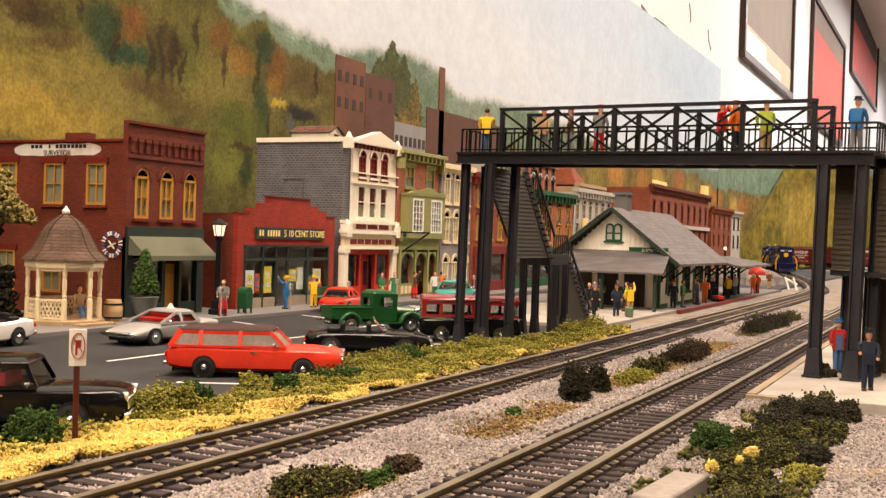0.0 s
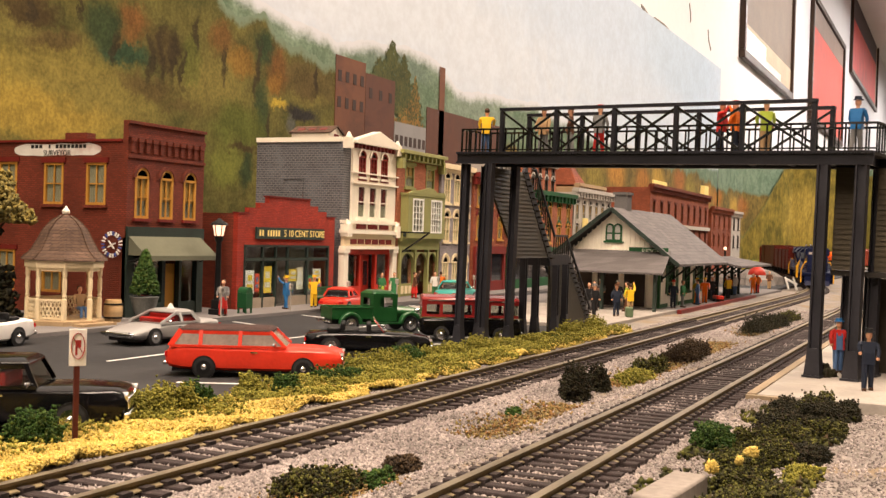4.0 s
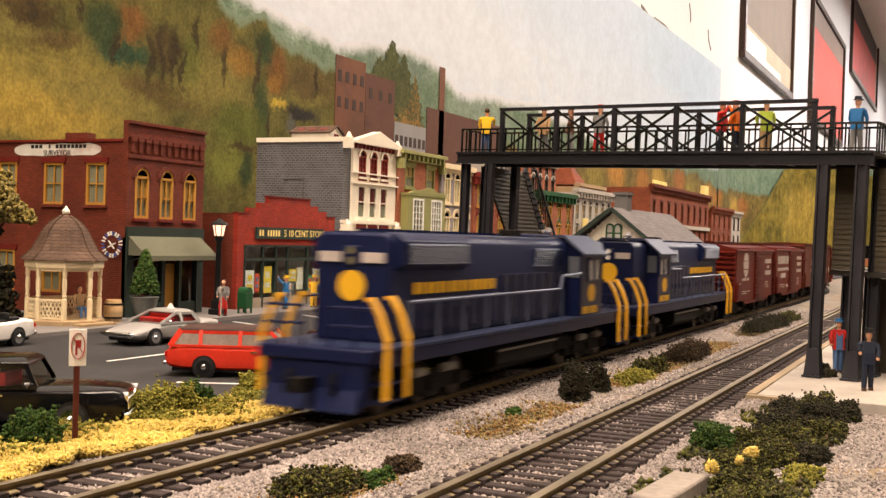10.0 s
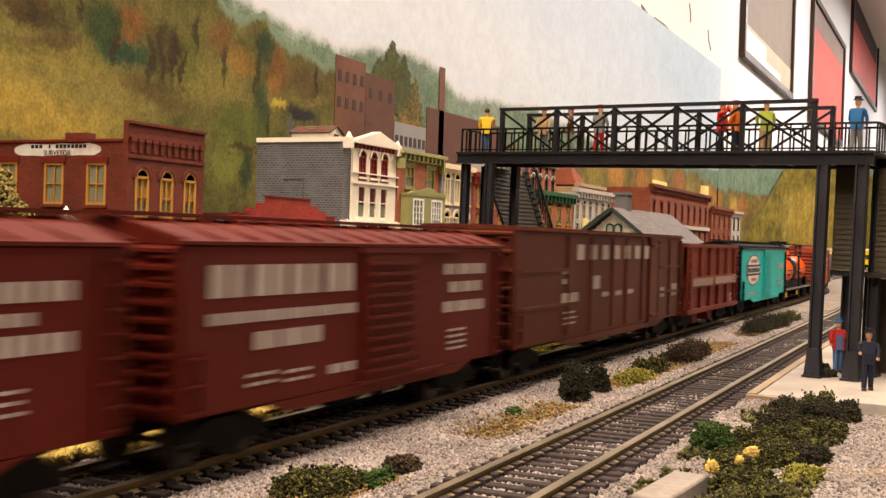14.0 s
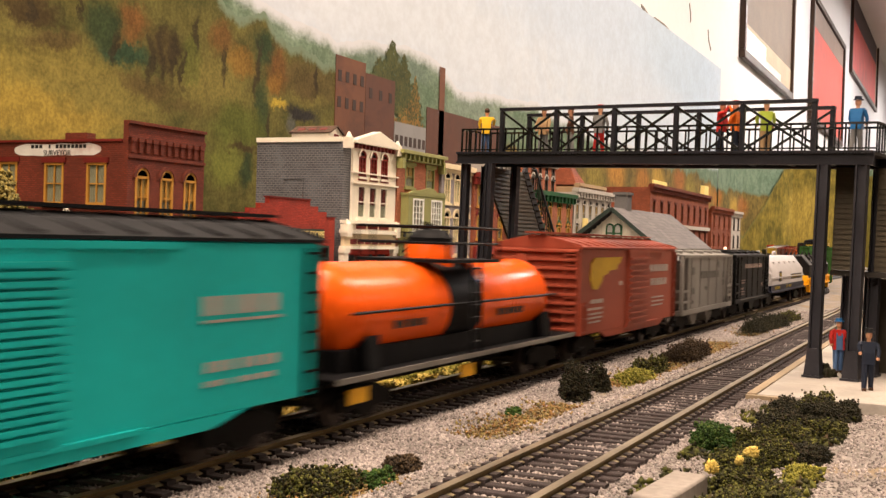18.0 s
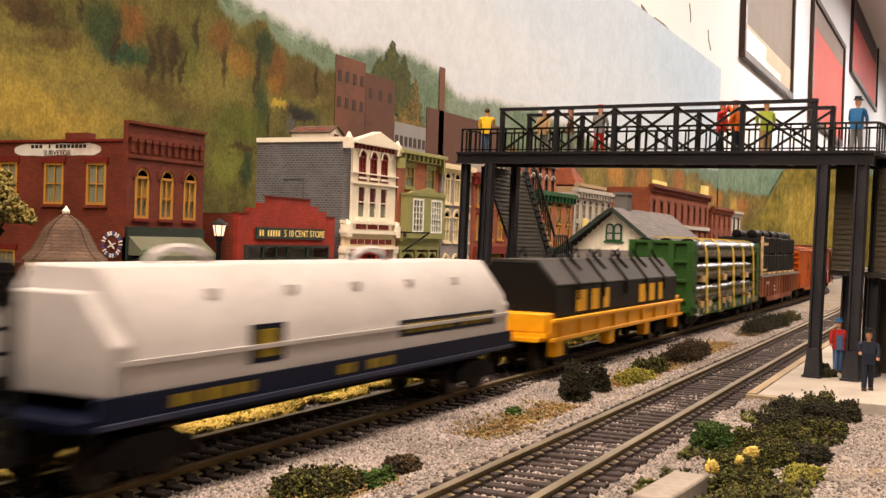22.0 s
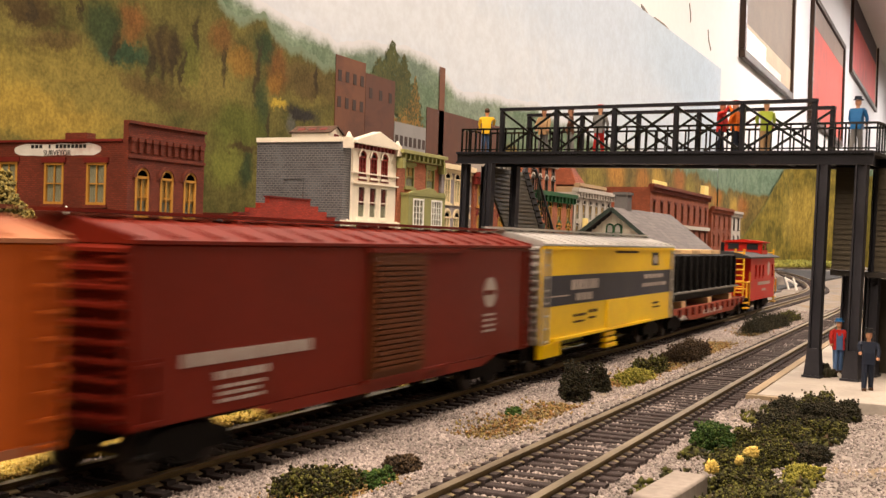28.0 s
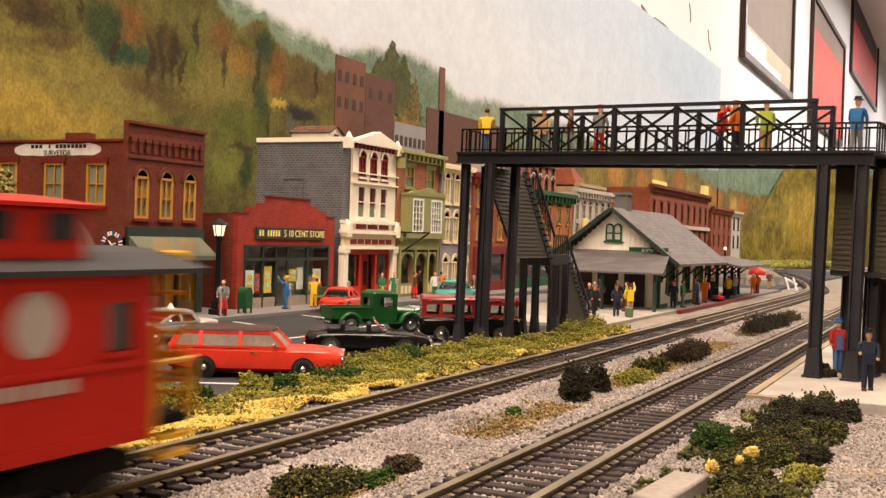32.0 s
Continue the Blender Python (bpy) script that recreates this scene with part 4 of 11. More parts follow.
def footbridge():
    t = thing("footbridge", BRIDGE, "dark grey lattice footbridge spanning the tracks", "footbridge")
    DECK, BOT, TOP, W = 7.27, 6.83, 8.92, 2.05
    L0, L1, A, B = -1.55, 14.5, 0.4, 12.47
    part("deck", Shape().box(L0, L1, -W, 0, DECK - 0.1, DECK), STAIRWOOD, t)
    for y in (0.0, -W):
        part("girder", Shape().prism([(y - 0.16, BOT), (y + 0.16, BOT), (y + 0.16, BOT + 0.07), (y + 0.06, BOT + 0.07), (y + 0.06, DECK - 0.07), (y + 0.16, DECK - 0.07), (y + 0.16, DECK + 0.02),
                                      (y - 0.16, DECK + 0.02), (y - 0.16, DECK - 0.07), (y - 0.06, DECK - 0.07), (y - 0.06, BOT + 0.07), (y - 0.16, BOT + 0.07)], "x", L0, L1), GIRDER, t)
    cross = Shape()
    for k in range(12):
        x = L0 + 0.4 + (L1 - L0 - 0.8) * k / 11
        cross.box(x - 0.06, x + 0.06, -W + 0.08, -0.08, BOT + 0.08, DECK - 0.1)
    part("floor_beam", cross, GIRDER, t)["kind"] = "stuff"
    n = 5
    for y in (0.0, -W):
        part("top_chord", Shape().box(A - 0.08, B + 0.08, y - 0.12, y + 0.12, TOP - 0.04, TOP + 0.07), GIRDER, t)
        xs = [A + (B - A) * k / n for k in range(n + 1)]
        for x in xs:
            part("truss_post", Shape().box(x - 0.075, x + 0.075, y - 0.08, y + 0.08, DECK, TOP - 0.05), GIRDER, t)
        for a, b in zip(xs, xs[1:]):
            for p, q in (((a, TOP - 0.06), (b, DECK + 0.04)), ((a, DECK + 0.04), (b, TOP - 0.06))):
                k = 0.05 if p[1] > q[1] else -0.05
                part("diagonal_brace", Shape().beam((p[0], y - k, p[1]), (q[0], y - k, q[1]), 0.05, 0.085), TRUSS, t)
    # railings with their pickets
    for y in (-0.22, -W + 0.22):
        part("handrail", Shape().box(L0, L1, y - 0.05, y + 0.05, DECK + 0.90, DECK + 0.97), TRUSS, t)
        part("bottom_rail", Shape().box(L0, L1, y - 0.03, y + 0.03, DECK + 0.10, DECK + 0.15), TRUSS, t)
        x = L0
        while x < L1:
            part("picket", PICKET, None, t, m=P(x, y, DECK))
            x += 0.40 if B > x > A else 0.33
    for x in (L0, L1):
        y0, y1 = (-W + 0.22, -0.22) if x == L0 else (-W + 0.22, -0.22)
        part("end_handrail", Shape().box(x - 0.05, x + 0.05, y0, y1, DECK + 0.90, DECK + 0.97), TRUSS, t)
        for k in range(6):
            part("picket", PICKET, None, t, m=P(x, y0 + (y1 - y0) * k / 5, DECK))
    # legs
    for x, y in ((14.3, -0.3), (14.3, -1.75), (12.87, 0.1), (12.76, -1.6)):
        column(t, x, y, -0.35 - x * 0.0175, BOT, k=0.72)
    for x, y in ((0.0, 0.05), (-1.2, 0.0), (-0.72, -1.9), (-1.3, -1.8)):
        column(t, x, y, PLATFORM_Z - 0.0175 * x, BOT, k=0.9)
    # boarded stair flank behind the near tower
    part("stair_flank", clapboard(Shape(), lambda z: (-1.1, -0.05), 3.42, BOT, -1.2, 20, -1), STAIROLIVE, t, "dark olive boarded stair flank")
    part("stair_flank", clapboard(Shape(), lambda z: (-2.0 - 0.10 * (BOT - z), -1.35), 3.42, BOT, -1.5, 20, -1), STAIROLIVE, t, "dark olive boarded stair flank")
    part("flank_trim", Shape().beam((-2.02, -1.46, BOT), (-2.36, -1.46, 3.3), 0.07, 0.07), IRON, t)
    part("stair_landing", Shape().box(-2.6, 0.0, -3.4, -1.25, 3.22, 3.40), STAIRWOOD, t)
    for x in (-2.1, -0.9, -0.15):
        column(t, x, -3.0, PLATFORM_Z, 3.22, "landing_post", 0.9)
    part("stair_flank", clapboard(Shape(), lambda z: (-3.4, -0.75), PLATFORM_Z, 3.15, -3.3, 18, -1), STAIROLIVE, t, "dark olive boarded stair flank")
    return t


PICKET = mesh_of(Shape().box(-0.025, 0.025, -0.025, 0.025, 0.0, 0.92), TRUSS, name="picket")


def stair_tower():
    """The town-side stair: two boarded flights along the line with a railed landing half way."""
    t = thing("bridge_stair", P(41.4, 17.0, STREET_Z), "dark boarded stair leading up to the footbridge", "stair")
    y1 = 1.1
    for (xa, za), (xb, zb), (ha, ka), (hb, kb), n in (((2.42, 7.39), (6.12, 3.50), (3.83, 7.49), (6.51, 4.69), 15), ((8.47, 3.49), (12.2, 0.20), (8.28, 4.58), (12.3, 0.98), 14)):
        for y in (0.0, y1):
            part("stringer", Shape().beam((xa, y, za), (xb, y, zb), 0.10, 0.46), IRON, t)
            part("stair_handrail", Shape().beam((ha, y, ka), (hb, y, kb), 0.09, 0.09), IRON, t)
            for k in range(10):
                f = (k + 0.3) / 10
                x = max(xa, ha) + (min(xb, hb) - max(xa, ha)) * f
                z = np.interp(x, (ha, hb), (ka, kb)) - 0.92
                part("picket", PICKET, None, t, m=P(x, y, float(z)))
        for k in range(n):
            f = (k + 0.5) / n
            part("tread", TREAD, None, t, m=P(xa + (xb - xa) * f, y1 / 2, za + (zb - za) * f))
    part("landing", Shape().box(5.86, 8.5, -0.06, y1 + 0.06, 3.26, 3.76), IRON, t)
    for y in (0.0, y1):
        part("landing_handrail", Shape().box(6.48, 8.32, y - 0.045, y + 0.045, 4.58, 4.68), IRON, t)
        for k in range(7):
            part("picket", PICKET, None, t, m=P(6.5 + 1.8 * k / 6, y, 3.72))
    part("stair_flank", clapboard(Shape(), lambda z: (max(-1.35, 0.44 - (z - 4.83) * 1.05), 2.07 - (z - 7.37) * 0.943), 3.62, 7.25, -0.02, 22), STAIROLIVE, t, "dark olive boarded flank")
    part("stair_flank", clapboard(Shape(), lambda z: (5.95, 8.66 - (z - 3.3) * 1.08), 0.1, 3.26, -0.02, 20), STAIROLIVE, t, "dark olive boarded flank")
    for x in (3.01, 4.54):
        column(t, x, 0.1, 0.05, 3.62, "landing_post", 0.7)
    for x in (6.1, 7.45):
        column(t, x, -0.28, 0.05, 3.30, "landing_post", 0.7)


TREAD = mesh_of(Shape().box(-0.16, 0.16, -0.75, 0.75, -0.06, 0.0), STAIRWOOD, name="tread")
footbridge()
stair_tower()
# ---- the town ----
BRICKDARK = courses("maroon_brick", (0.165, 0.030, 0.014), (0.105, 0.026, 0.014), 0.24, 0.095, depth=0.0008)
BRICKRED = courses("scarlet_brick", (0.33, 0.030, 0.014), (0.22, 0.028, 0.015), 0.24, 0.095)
BRICKORANGE = courses("orange_brick", (0.42, 0.14, 0.07), (0.30, 0.11, 0.06), 0.30, 0.11)
BRICKGREY = courses("grey_block", (0.088, 0.094, 0.108), (0.22, 0.21, 0.20), 0.30, 0.15, gap=0.13)
BRICKLILAC = courses("lilac_brick", (0.30, 0.27, 0.28), (0.26, 0.235, 0.245), 0.30, 0.12)
BRICKBROWN = courses("brown_brick", (0.28, 0.075, 0.035), (0.20, 0.06, 0.03), 0.30, 0.12)
SHINGLE = courses("gazebo_shingle", (0.12, 0.074, 0.05), (0.065, 0.04, 0.03), 0.26, 0.15, gap=0.12, depth=0.001)
SLATE = courses("grey_slate", (0.17, 0.155, 0.15), (0.11, 0.10, 0.10), 0.5, 0.28, gap=0.08)
OCHRE = mat("ochre_sash_paint", (0.46, 0.23, 0.04), 0.5, vary=0.12)
BLACKGREEN = mat("black_green_paint", (0.020, 0.032, 0.026), 0.5, vary=0.2)
DKGREEN = mat("dark_green_paint", (0.012, 0.075, 0.025), 0.5, vary=0.15)
SAGE = mat("sage_green_paint", (0.26, 0.26, 0.095), 0.55, vary=0.12)
SCARLET = mat("scarlet_paint", (0.42, 0.028, 0.014), 0.45, vary=0.1)
OXBLOOD = mat("oxblood_paint", (0.20, 0.022, 0.014), 0.5, vary=0.15)
MAROON = mat("maroon_paint", (0.15, 0.016, 0.012), 0.5, vary=0.15)
AWNING = mat("awning_canvas", (0.115, 0.118, 0.082), 0.85, vary=0.1, grain=30)
CURTAIN = mat("curtain_cloth", (0.46, 0.27, 0.08), 0.9, vary=0.12, streak=(6, 6, 0.5))
BLIND = mat("window_blind", (0.30, 0.27, 0.19), 0.9, vary=0.1)
ROOFTAR = mat("roof_tar", (0.05, 0.045, 0.045), 0.9, vary=0.2)
STOREROOM = mat("store_interior_grey", (0.24, 0.22, 0.20), 0.8, vary=0.45, grain=40)
# near-black colour that stands in for the dimness of unlit rooms
SHADE = mat("unlit_room_dark", (0.05, 0.04, 0.035), 0.9, vary=0.2)
TAN = mat("tan_paint", (0.42, 0.30, 0.17), 0.6, vary=0.12)
PALEGREY = mat("pale_grey_stone", (0.45, 0.42, 0.38), 0.7, vary=0.1)
GOLDLEAF = mat("gold_sign_paint", (0.85, 0.68, 0.25), 0.5, vary=0.1)


def window(parent, m, w, h, frame, arch=False, bars_xz=(1, 2), sill=None, hood=None, curtain=None, deep=0.12):
    """A sash window set into a wall: m puts its lower left corner on the wall's face, x along the wall, y into it."""
    fw = 0.12
    wd = part("window", Shape().box(0, fw, -0.03, deep, 0, h).box(w - fw, w, -0.03, deep, 0, h).box(fw, w - fw, -0.03, deep, 0, fw).box(fw, w - fw, -0.03, deep, h - fw, h), frame, parent, m=m)
    part("pane", Shape().box(fw, w - fw, 0.06, 0.075, fw, h - fw), GLASS, wd).visible_shadow = False
    # dark sheet behind the pane: the room's shade as colour
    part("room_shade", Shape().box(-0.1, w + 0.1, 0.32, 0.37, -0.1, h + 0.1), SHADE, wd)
    nx, nz = bars_xz
    mb = Shape()
    for k in range(1, nx):
        x = fw + (w - 2 * fw) * k / nx
        mb.box(x - 0.035, x + 0.035, 0.0, 0.06, fw, h - fw)
    for k in range(1, nz):
        z = fw + (h - 2 * fw) * k / nz
        mb.box(fw, w - fw, -0.01, 0.06, z - 0.03, z + 0.03)
    if mb.v:
        part("sash", mb, frame, wd)
    if curtain:
        for p, q in ((fw, w * 0.46), (w * 0.54, w - fw)):
            part("curtain", Shape().box(p, q, 0.085, 0.10, h * 0.42, h - fw), curtain, wd)
        part("blind", Shape().box(fw, w - fw, 0.10, 0.115, fw, h * 0.5), curtain if curtain is CREAM else BLIND, wd)
    if sill:
        part("sill", Shape().box(-0.12, w + 0.12, -0.14, 0.04, -0.14, 0.0), sill, wd)
    if hood:
        if arch:
            n = 10
            ring = [(w / 2 + (w / 2 + 0.16) * math.cos(math.pi * k / n), h - 0.08 + (w * 0.5 + 0.16) * math.sin(math.pi * k / n)) for k in range(n + 1)]
            inn = [(w / 2 + (w / 2) * math.cos(math.pi * k / n), h - 0.08 + (w * 0.5) * math.sin(math.pi * k / n)) for k in range(n + 1)]
            part("hood_mould", Shape().prism(ring + inn[::-1], "y", -0.09, 0.03), hood, wd)
            part("arch_panel", Shape().prism([(0, h - 0.08)] + inn[::-1][0:0] + [(p[0], p[1]) for p in inn[::-1]], "y", 0.0, 0.06), DARKGLASS, wd)
            rim = [(w / 2 + (w / 2 - 0.12) * math.cos(math.pi * k / n), h - 0.08 + (w * 0.5 - 0.12) * math.sin(math.pi * k / n)) for k in range(n + 1)]
            part("arch_rim", Shape().prism(inn + rim[::-1], "y", -0.04, 0.05), frame, wd)
        else:
            part("lintel", Shape().box(-0.16, w + 0.16, -0.10, 0.04, h, h + 0.24), hood, wd)
    return wd


def house(name, label, x0, x1, y, h, depth, wall_mat, side_mat=None, roof_z=None):
    """A building on the pavement: four walls with their own thickness and a roof; its own x runs along the street, y back from the front."""
    t = thing(name, P(x0, y, STREET_Z + 0.17), label, "building", "shops along the street")
    w, rz = x1 - x0, roof_z or h - 0.6
    part("roof", Shape().box(0.3, w - 0.3, 0.3, depth - 0.3, rz - 0.25, rz - 0.05), ROOFTAR, t)
    part("back_wall", Shape().box(0, w, depth - 0.3, depth, 0, rz + 0.2), side_mat or wall_mat, t)
    part("side_wall", Shape().box(w - 0.3, w, 0.3, depth - 0.3, 0, rz + 0.2), side_mat or wall_mat, t)
    return t, w


LEFTWALL = lambda y, z: P(0, y, z, -90)


def side_left(t, depth, z1, holes, material):
    """The flank that looks down the street, with openings given in y."""
    sh = Shape()
    rect_wall(sh, 0.3, depth - 0.3, 0, z1, 0, 0.3, holes)
    sh.v = [(b, a, c) for a, b, c in sh.v]
    sh.f = [q[::-1] for q in sh.f]
    return part("side_wall", sh, material, t)


# corner building with a painted sign on its flank
def surveyor_building():
    x0, x1, depth = 40.45, 46.2, 11.2
    t, w = house("brick_corner_building", "two-storey maroon brick building with green shopfront and arched windows", x0, x1, FACADE_Y, 9.3, depth, BRICKDARK, roof_z=8.2)
    arches = [(0.55 + 1.8 * k, 1.52 + 1.8 * k, 4.7, 6.72) for k in range(3)]
    part("front_wall", rect_wall(Shape(), 0, w, 0, 9.3, 0, 0.3, arches + [(0.3, w - 0.3, 0.0, 3.9)]), BRICKDARK, t)
    for a in arches:
        window(t, P(a[0], 0, a[2]), a[1] - a[0], a[3] - a[2], OCHRE, True, (2, 2), MAROON, BRICKDARK, CURTAIN)
    part("cornice", Shape().box(-0.04, w + 0.04, -0.12, 0, 9.16, 9.3), BRICKDARK, t)
    part("cornice_band", Shape().box(-0.02, w + 0.02, -0.07, 0, 8.52, 8.72), BRICKDARK, t)
    part("string_course", Shape().box(-0.02, w + 0.02, -0.08, 0, 7.55, 7.7), BRICKDARK, t)
    for k in range(11):
        x = 0.3 + k * (w - 0.6) / 10
        part("corbel", CORBEL, None, t, m=P(x, 0, 7.82))
    holes = [(1.28, 2.5, 5.28, 7.3), (3.95, 5.2, 5.28, 7.3), (3.95, 5.2, 1.0, 3.0), (7.0, 8.2, 5.2, 7.35), (7.0, 8.2, 1.0, 3.0)]
    side_left(t, depth, 8.3, holes, BRICKDARK)
    for a in holes:
        window(t, LEFTWALL(a[1], a[2]), a[1] - a[0], a[3] - a[2], OCHRE, False, (2, 2), BRICKDARK, MAROON, BLIND)
    part("coping", Shape().box(-0.1, 0.4, 0.3, depth, 8.3, 8.42), MAROON, t)
    part("chimney", Shape().box(0.7, 1.3, 3.2, 4.6, 8.0, 8.82), BRICKDARK, t)
    # painted wall sign
    n = 26
    rng = random.Random(3)
    edge = [(4.42 + 2.7 * math.cos(2 * math.pi * k / n) * (1 if abs(math.cos(2 * math.pi * k / n)) < 0.9 else 1.04), 7.93 + 0.36 * max(-0.8, min(0.8, 1.5 * math.sin(2 * math.pi * k / n))) + rng.uniform(-0.03, 0.03)) for k in range(n)]
    sg = part("painted_sign", Shape().prism(edge, "x", -0.012, -0.002), mat("sign_whitewash", (0.62, 0.60, 0.56), 0.8, vary=0.1, stain=(0.35, 0.18, 0.15)), t, "worn whitewashed sign painted on the brick")
    lettering("sign_word", "SURVEYOR", 0.36, BLACK, sg, pose(-0.02 * S, 4.4 * S, 7.76 * S, 90, 0, -90))
    bb = Shape()
    for k, (a, b) in enumerate(((6.1, 5.3), (4.95, 4.8), (4.5, 2.5))):
        for j in range(3 if k == 0 else 1 if k == 1 else 8):
            m = 3 if k == 0 else 1 if k == 1 else 8
            u0 = a + (b - a) * j / m
            bb.box(-0.02, -0.012, u0 + (b - a) / m * 0.75, u0, 8.0, 8.18)
    part("sign_bars", bb, BLACK, sg)
    # shopfront and awning
    part("shopfront_frame", Shape().box(0, w, -0.12, 0.05, 3.75, 4.3).box(0, 0.5, -0.1, 0.2, 0, 3.75).box(w - 0.5, w, -0.1, 0.2, 0, 3.75).box(2.6, 2.85, -0.06, 0.2, 0, 3.75).box(3.9, 4.1, -0.06, 0.2, 0, 3.75).box(0.5, 2.6, -0.06, 0.2, 0, 0.6).box(4.1, w - 0.5, -0.06, 0.2, 0, 0.6), BLACKGREEN, t)
    for a, b in ((0.5, 2.6), (4.1, w - 0.5)):
        part("shop_pane", Shape().box(a, b, 0.06, 0.08, 0.6, 3.75), GLASS, t).visible_shadow = False
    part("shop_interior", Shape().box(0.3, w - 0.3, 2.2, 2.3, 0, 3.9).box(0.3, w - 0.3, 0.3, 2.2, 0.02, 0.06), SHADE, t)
    part("shop_door", Shape().box(2.9, 3.9, 0.25, 0.32, 0, 2.5), OCHRE, t)
    aw = part("awning", Shape().add([(0.1, -0.05, 3.9), (w - 0.3, -0.05, 3.9), (w - 0.25, -1.2, 2.95), (0.05, -1.2, 2.95), (0.05, -1.22, 2.72), (w - 0.25, -1.22, 2.72)], [(0, 1, 2, 3), (3, 2, 5, 4)])
              .add([(0.1, -0.05, 3.85), (w - 0.3, -0.05, 3.85), (w - 0.25, -1.18, 2.91), (0.05, -1.18, 2.91)], [(3, 2, 1, 0)]).add([(0.1, -0.05, 3.9), (0.05, -1.2, 2.95), (0.1, -0.05, 2.95)], [(0, 1, 2)]), AWNING, t, "grey-green canvas awning")
    part("awning_arm", Shape().tube((0.1, -0.05, 2.6), (0.05, -1.2, 2.95), 0.04).tube((w - 0.3, -0.05, 2.6), (w - 0.25, -1.2, 2.95), 0.04), BLACK, aw)


CORBEL = mesh_of(Shape().box(-0.11, 0.11, -0.10, 0.0, 0.0, 0.5).box(-0.17, 0.17, -0.14, 0.0, 0.5, 0.7), BRICKDARK, name="corbel")
surveyor_building()


def dime_store():
    x0, x1 = 49.0, 59.1
    t, w = house("dime_store", "single-storey scarlet brick store with stepped parapet and wide display windows", x0, x1, FACADE_Y - 0.2, 6.2, 9.0, BRICKRED, roof_z=4.9)
    front = [(0.6, w - 0.6, 0.0, 3.45)]
    part("front_wall", rect_wall(Shape(), 0, w, 0, 5.2, 0, 0.3, front), BRICKRED, t)
    part("parapet", Shape().box(1.0, w - 1.0, 0, 0.3, 5.2, 5.55).box(2.0, w - 2.0, 0, 0.3, 5.55, 5.85).box(2.9, w - 2.9, 0, 0.3, 5.85, 6.2), BRICKRED, t)
    part("coping", Shape().box(-0.05, 1.0, -0.05, 0.35, 5.2, 5.28).box(w - 1.0, w + 0.05, -0.05, 0.35, 5.2, 5.28).box(2.85, w - 2.85, -0.05, 0.35, 6.2, 6.28), MAROON, t)
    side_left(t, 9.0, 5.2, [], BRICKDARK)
    sg = part("sign_board", Shape().box(1.6, w - 1.4, -0.12, -0.005, 3.85, 4.5), BLACKGREEN, t, "dark sign board with gold lettering")
    lettering("sign_words", "5 10 CENT STORE", 0.56, GOLDLEAF, sg, pose(6.5 * S, -0.13 * S, 4.16 * S, 90))
    bb = Shape()
    for k in range(8):
        if k != 2:
            bb.box(1.85 + 0.265 * k, 2.00 + 0.265 * k, -0.14, -0.12, 4.0, 4.34)
    part("sign_bars", bb, GOLDLEAF, sg)
    fr = Shape().box(0.6, w - 0.6, -0.02, 0.12, 2.6, 2.78).box(0.6, w - 0.6, -0.02, 0.12, 3.38, 3.5)
    for x in (0.6, 2.4, 3.7, 4.9, 7.0, w - 0.72):
        fr.box(x, x + 0.13, -0.02, 0.14, 0.0, 3.45)
    part("shopfront_frame", fr, BLACKGREEN, t)
    part("stall_riser", Shape().box(0.7, 3.7, 0.0, 0.15, 0, 0.55).box(5.0, w - 0.7, 0.0, 0.15, 0, 0.55), mat("riser_tile", (0.30, 0.25, 0.19), 0.6, vary=0.15), t)
    for a, b in ((0.73, 2.4), (2.53, 3.7), (5.03, 7.0), (7.13, w - 0.72)):
        part("shop_pane", Shape().box(a, b, 0.05, 0.07, 0.55, 3.4), GLASS, t).visible_shadow = False
    part("shop_door", Shape().box(3.85, 4.9, 0.9, 0.97, 0, 2.6), BLACKGREEN, t)
    part("shop_interior", Shape().box(0.3, w - 0.3, 1.3, 1.4, 0, 3.8).box(0.3, w - 0.3, 0.3, 1.3, 0.02, 0.06), STOREROOM, t)
    rng = random.Random(8)
    cols = [(0.75, 0.75, 0.72), (0.70, 0.10, 0.06), (0.80, 0.60, 0.06), (0.14, 0.18, 0.36), (0.7, 0.66, 0.52), (0.08, 0.30, 0.14)]
    mats = [mat("poster_%s" % n, c, 0.7, vary=0.2, grain=120) for n, c in zip(("white", "red", "yellow", "blue", "buff", "green"), cols)]
    for k, (x, z, sx, sz) in enumerate(((1.0, 0.8, 0.8, 1.3), (1.9, 0.9, 0.4, 1.0), (5.3, 1.4, 0.9, 0.7), (5.3, 0.7, 0.5, 0.5), (6.1, 0.9, 0.7, 1.3), (7.3, 0.8, 0.6, 0.9), (7.9, 1.5, 0.9, 0.6), (8.2, 0.7, 0.7, 0.6), (2.7, 0.8, 0.8, 1.5))):
        part("window_poster", Shape().box(x, x + sx, 0.12, 0.14, z, z + sz), mats[k % 6], t)
        part("poster_print", Shape().box(x + sx * 0.15, x + sx * 0.85, 0.112, 0.12, z + sz * 0.2, z + sz * 0.4).box(x + sx * 0.25, x + sx * 0.75, 0.112, 0.12, z + sz * 0.55, z + sz * 0.8), mats[(k + 2) % 6], t)


dime_store()


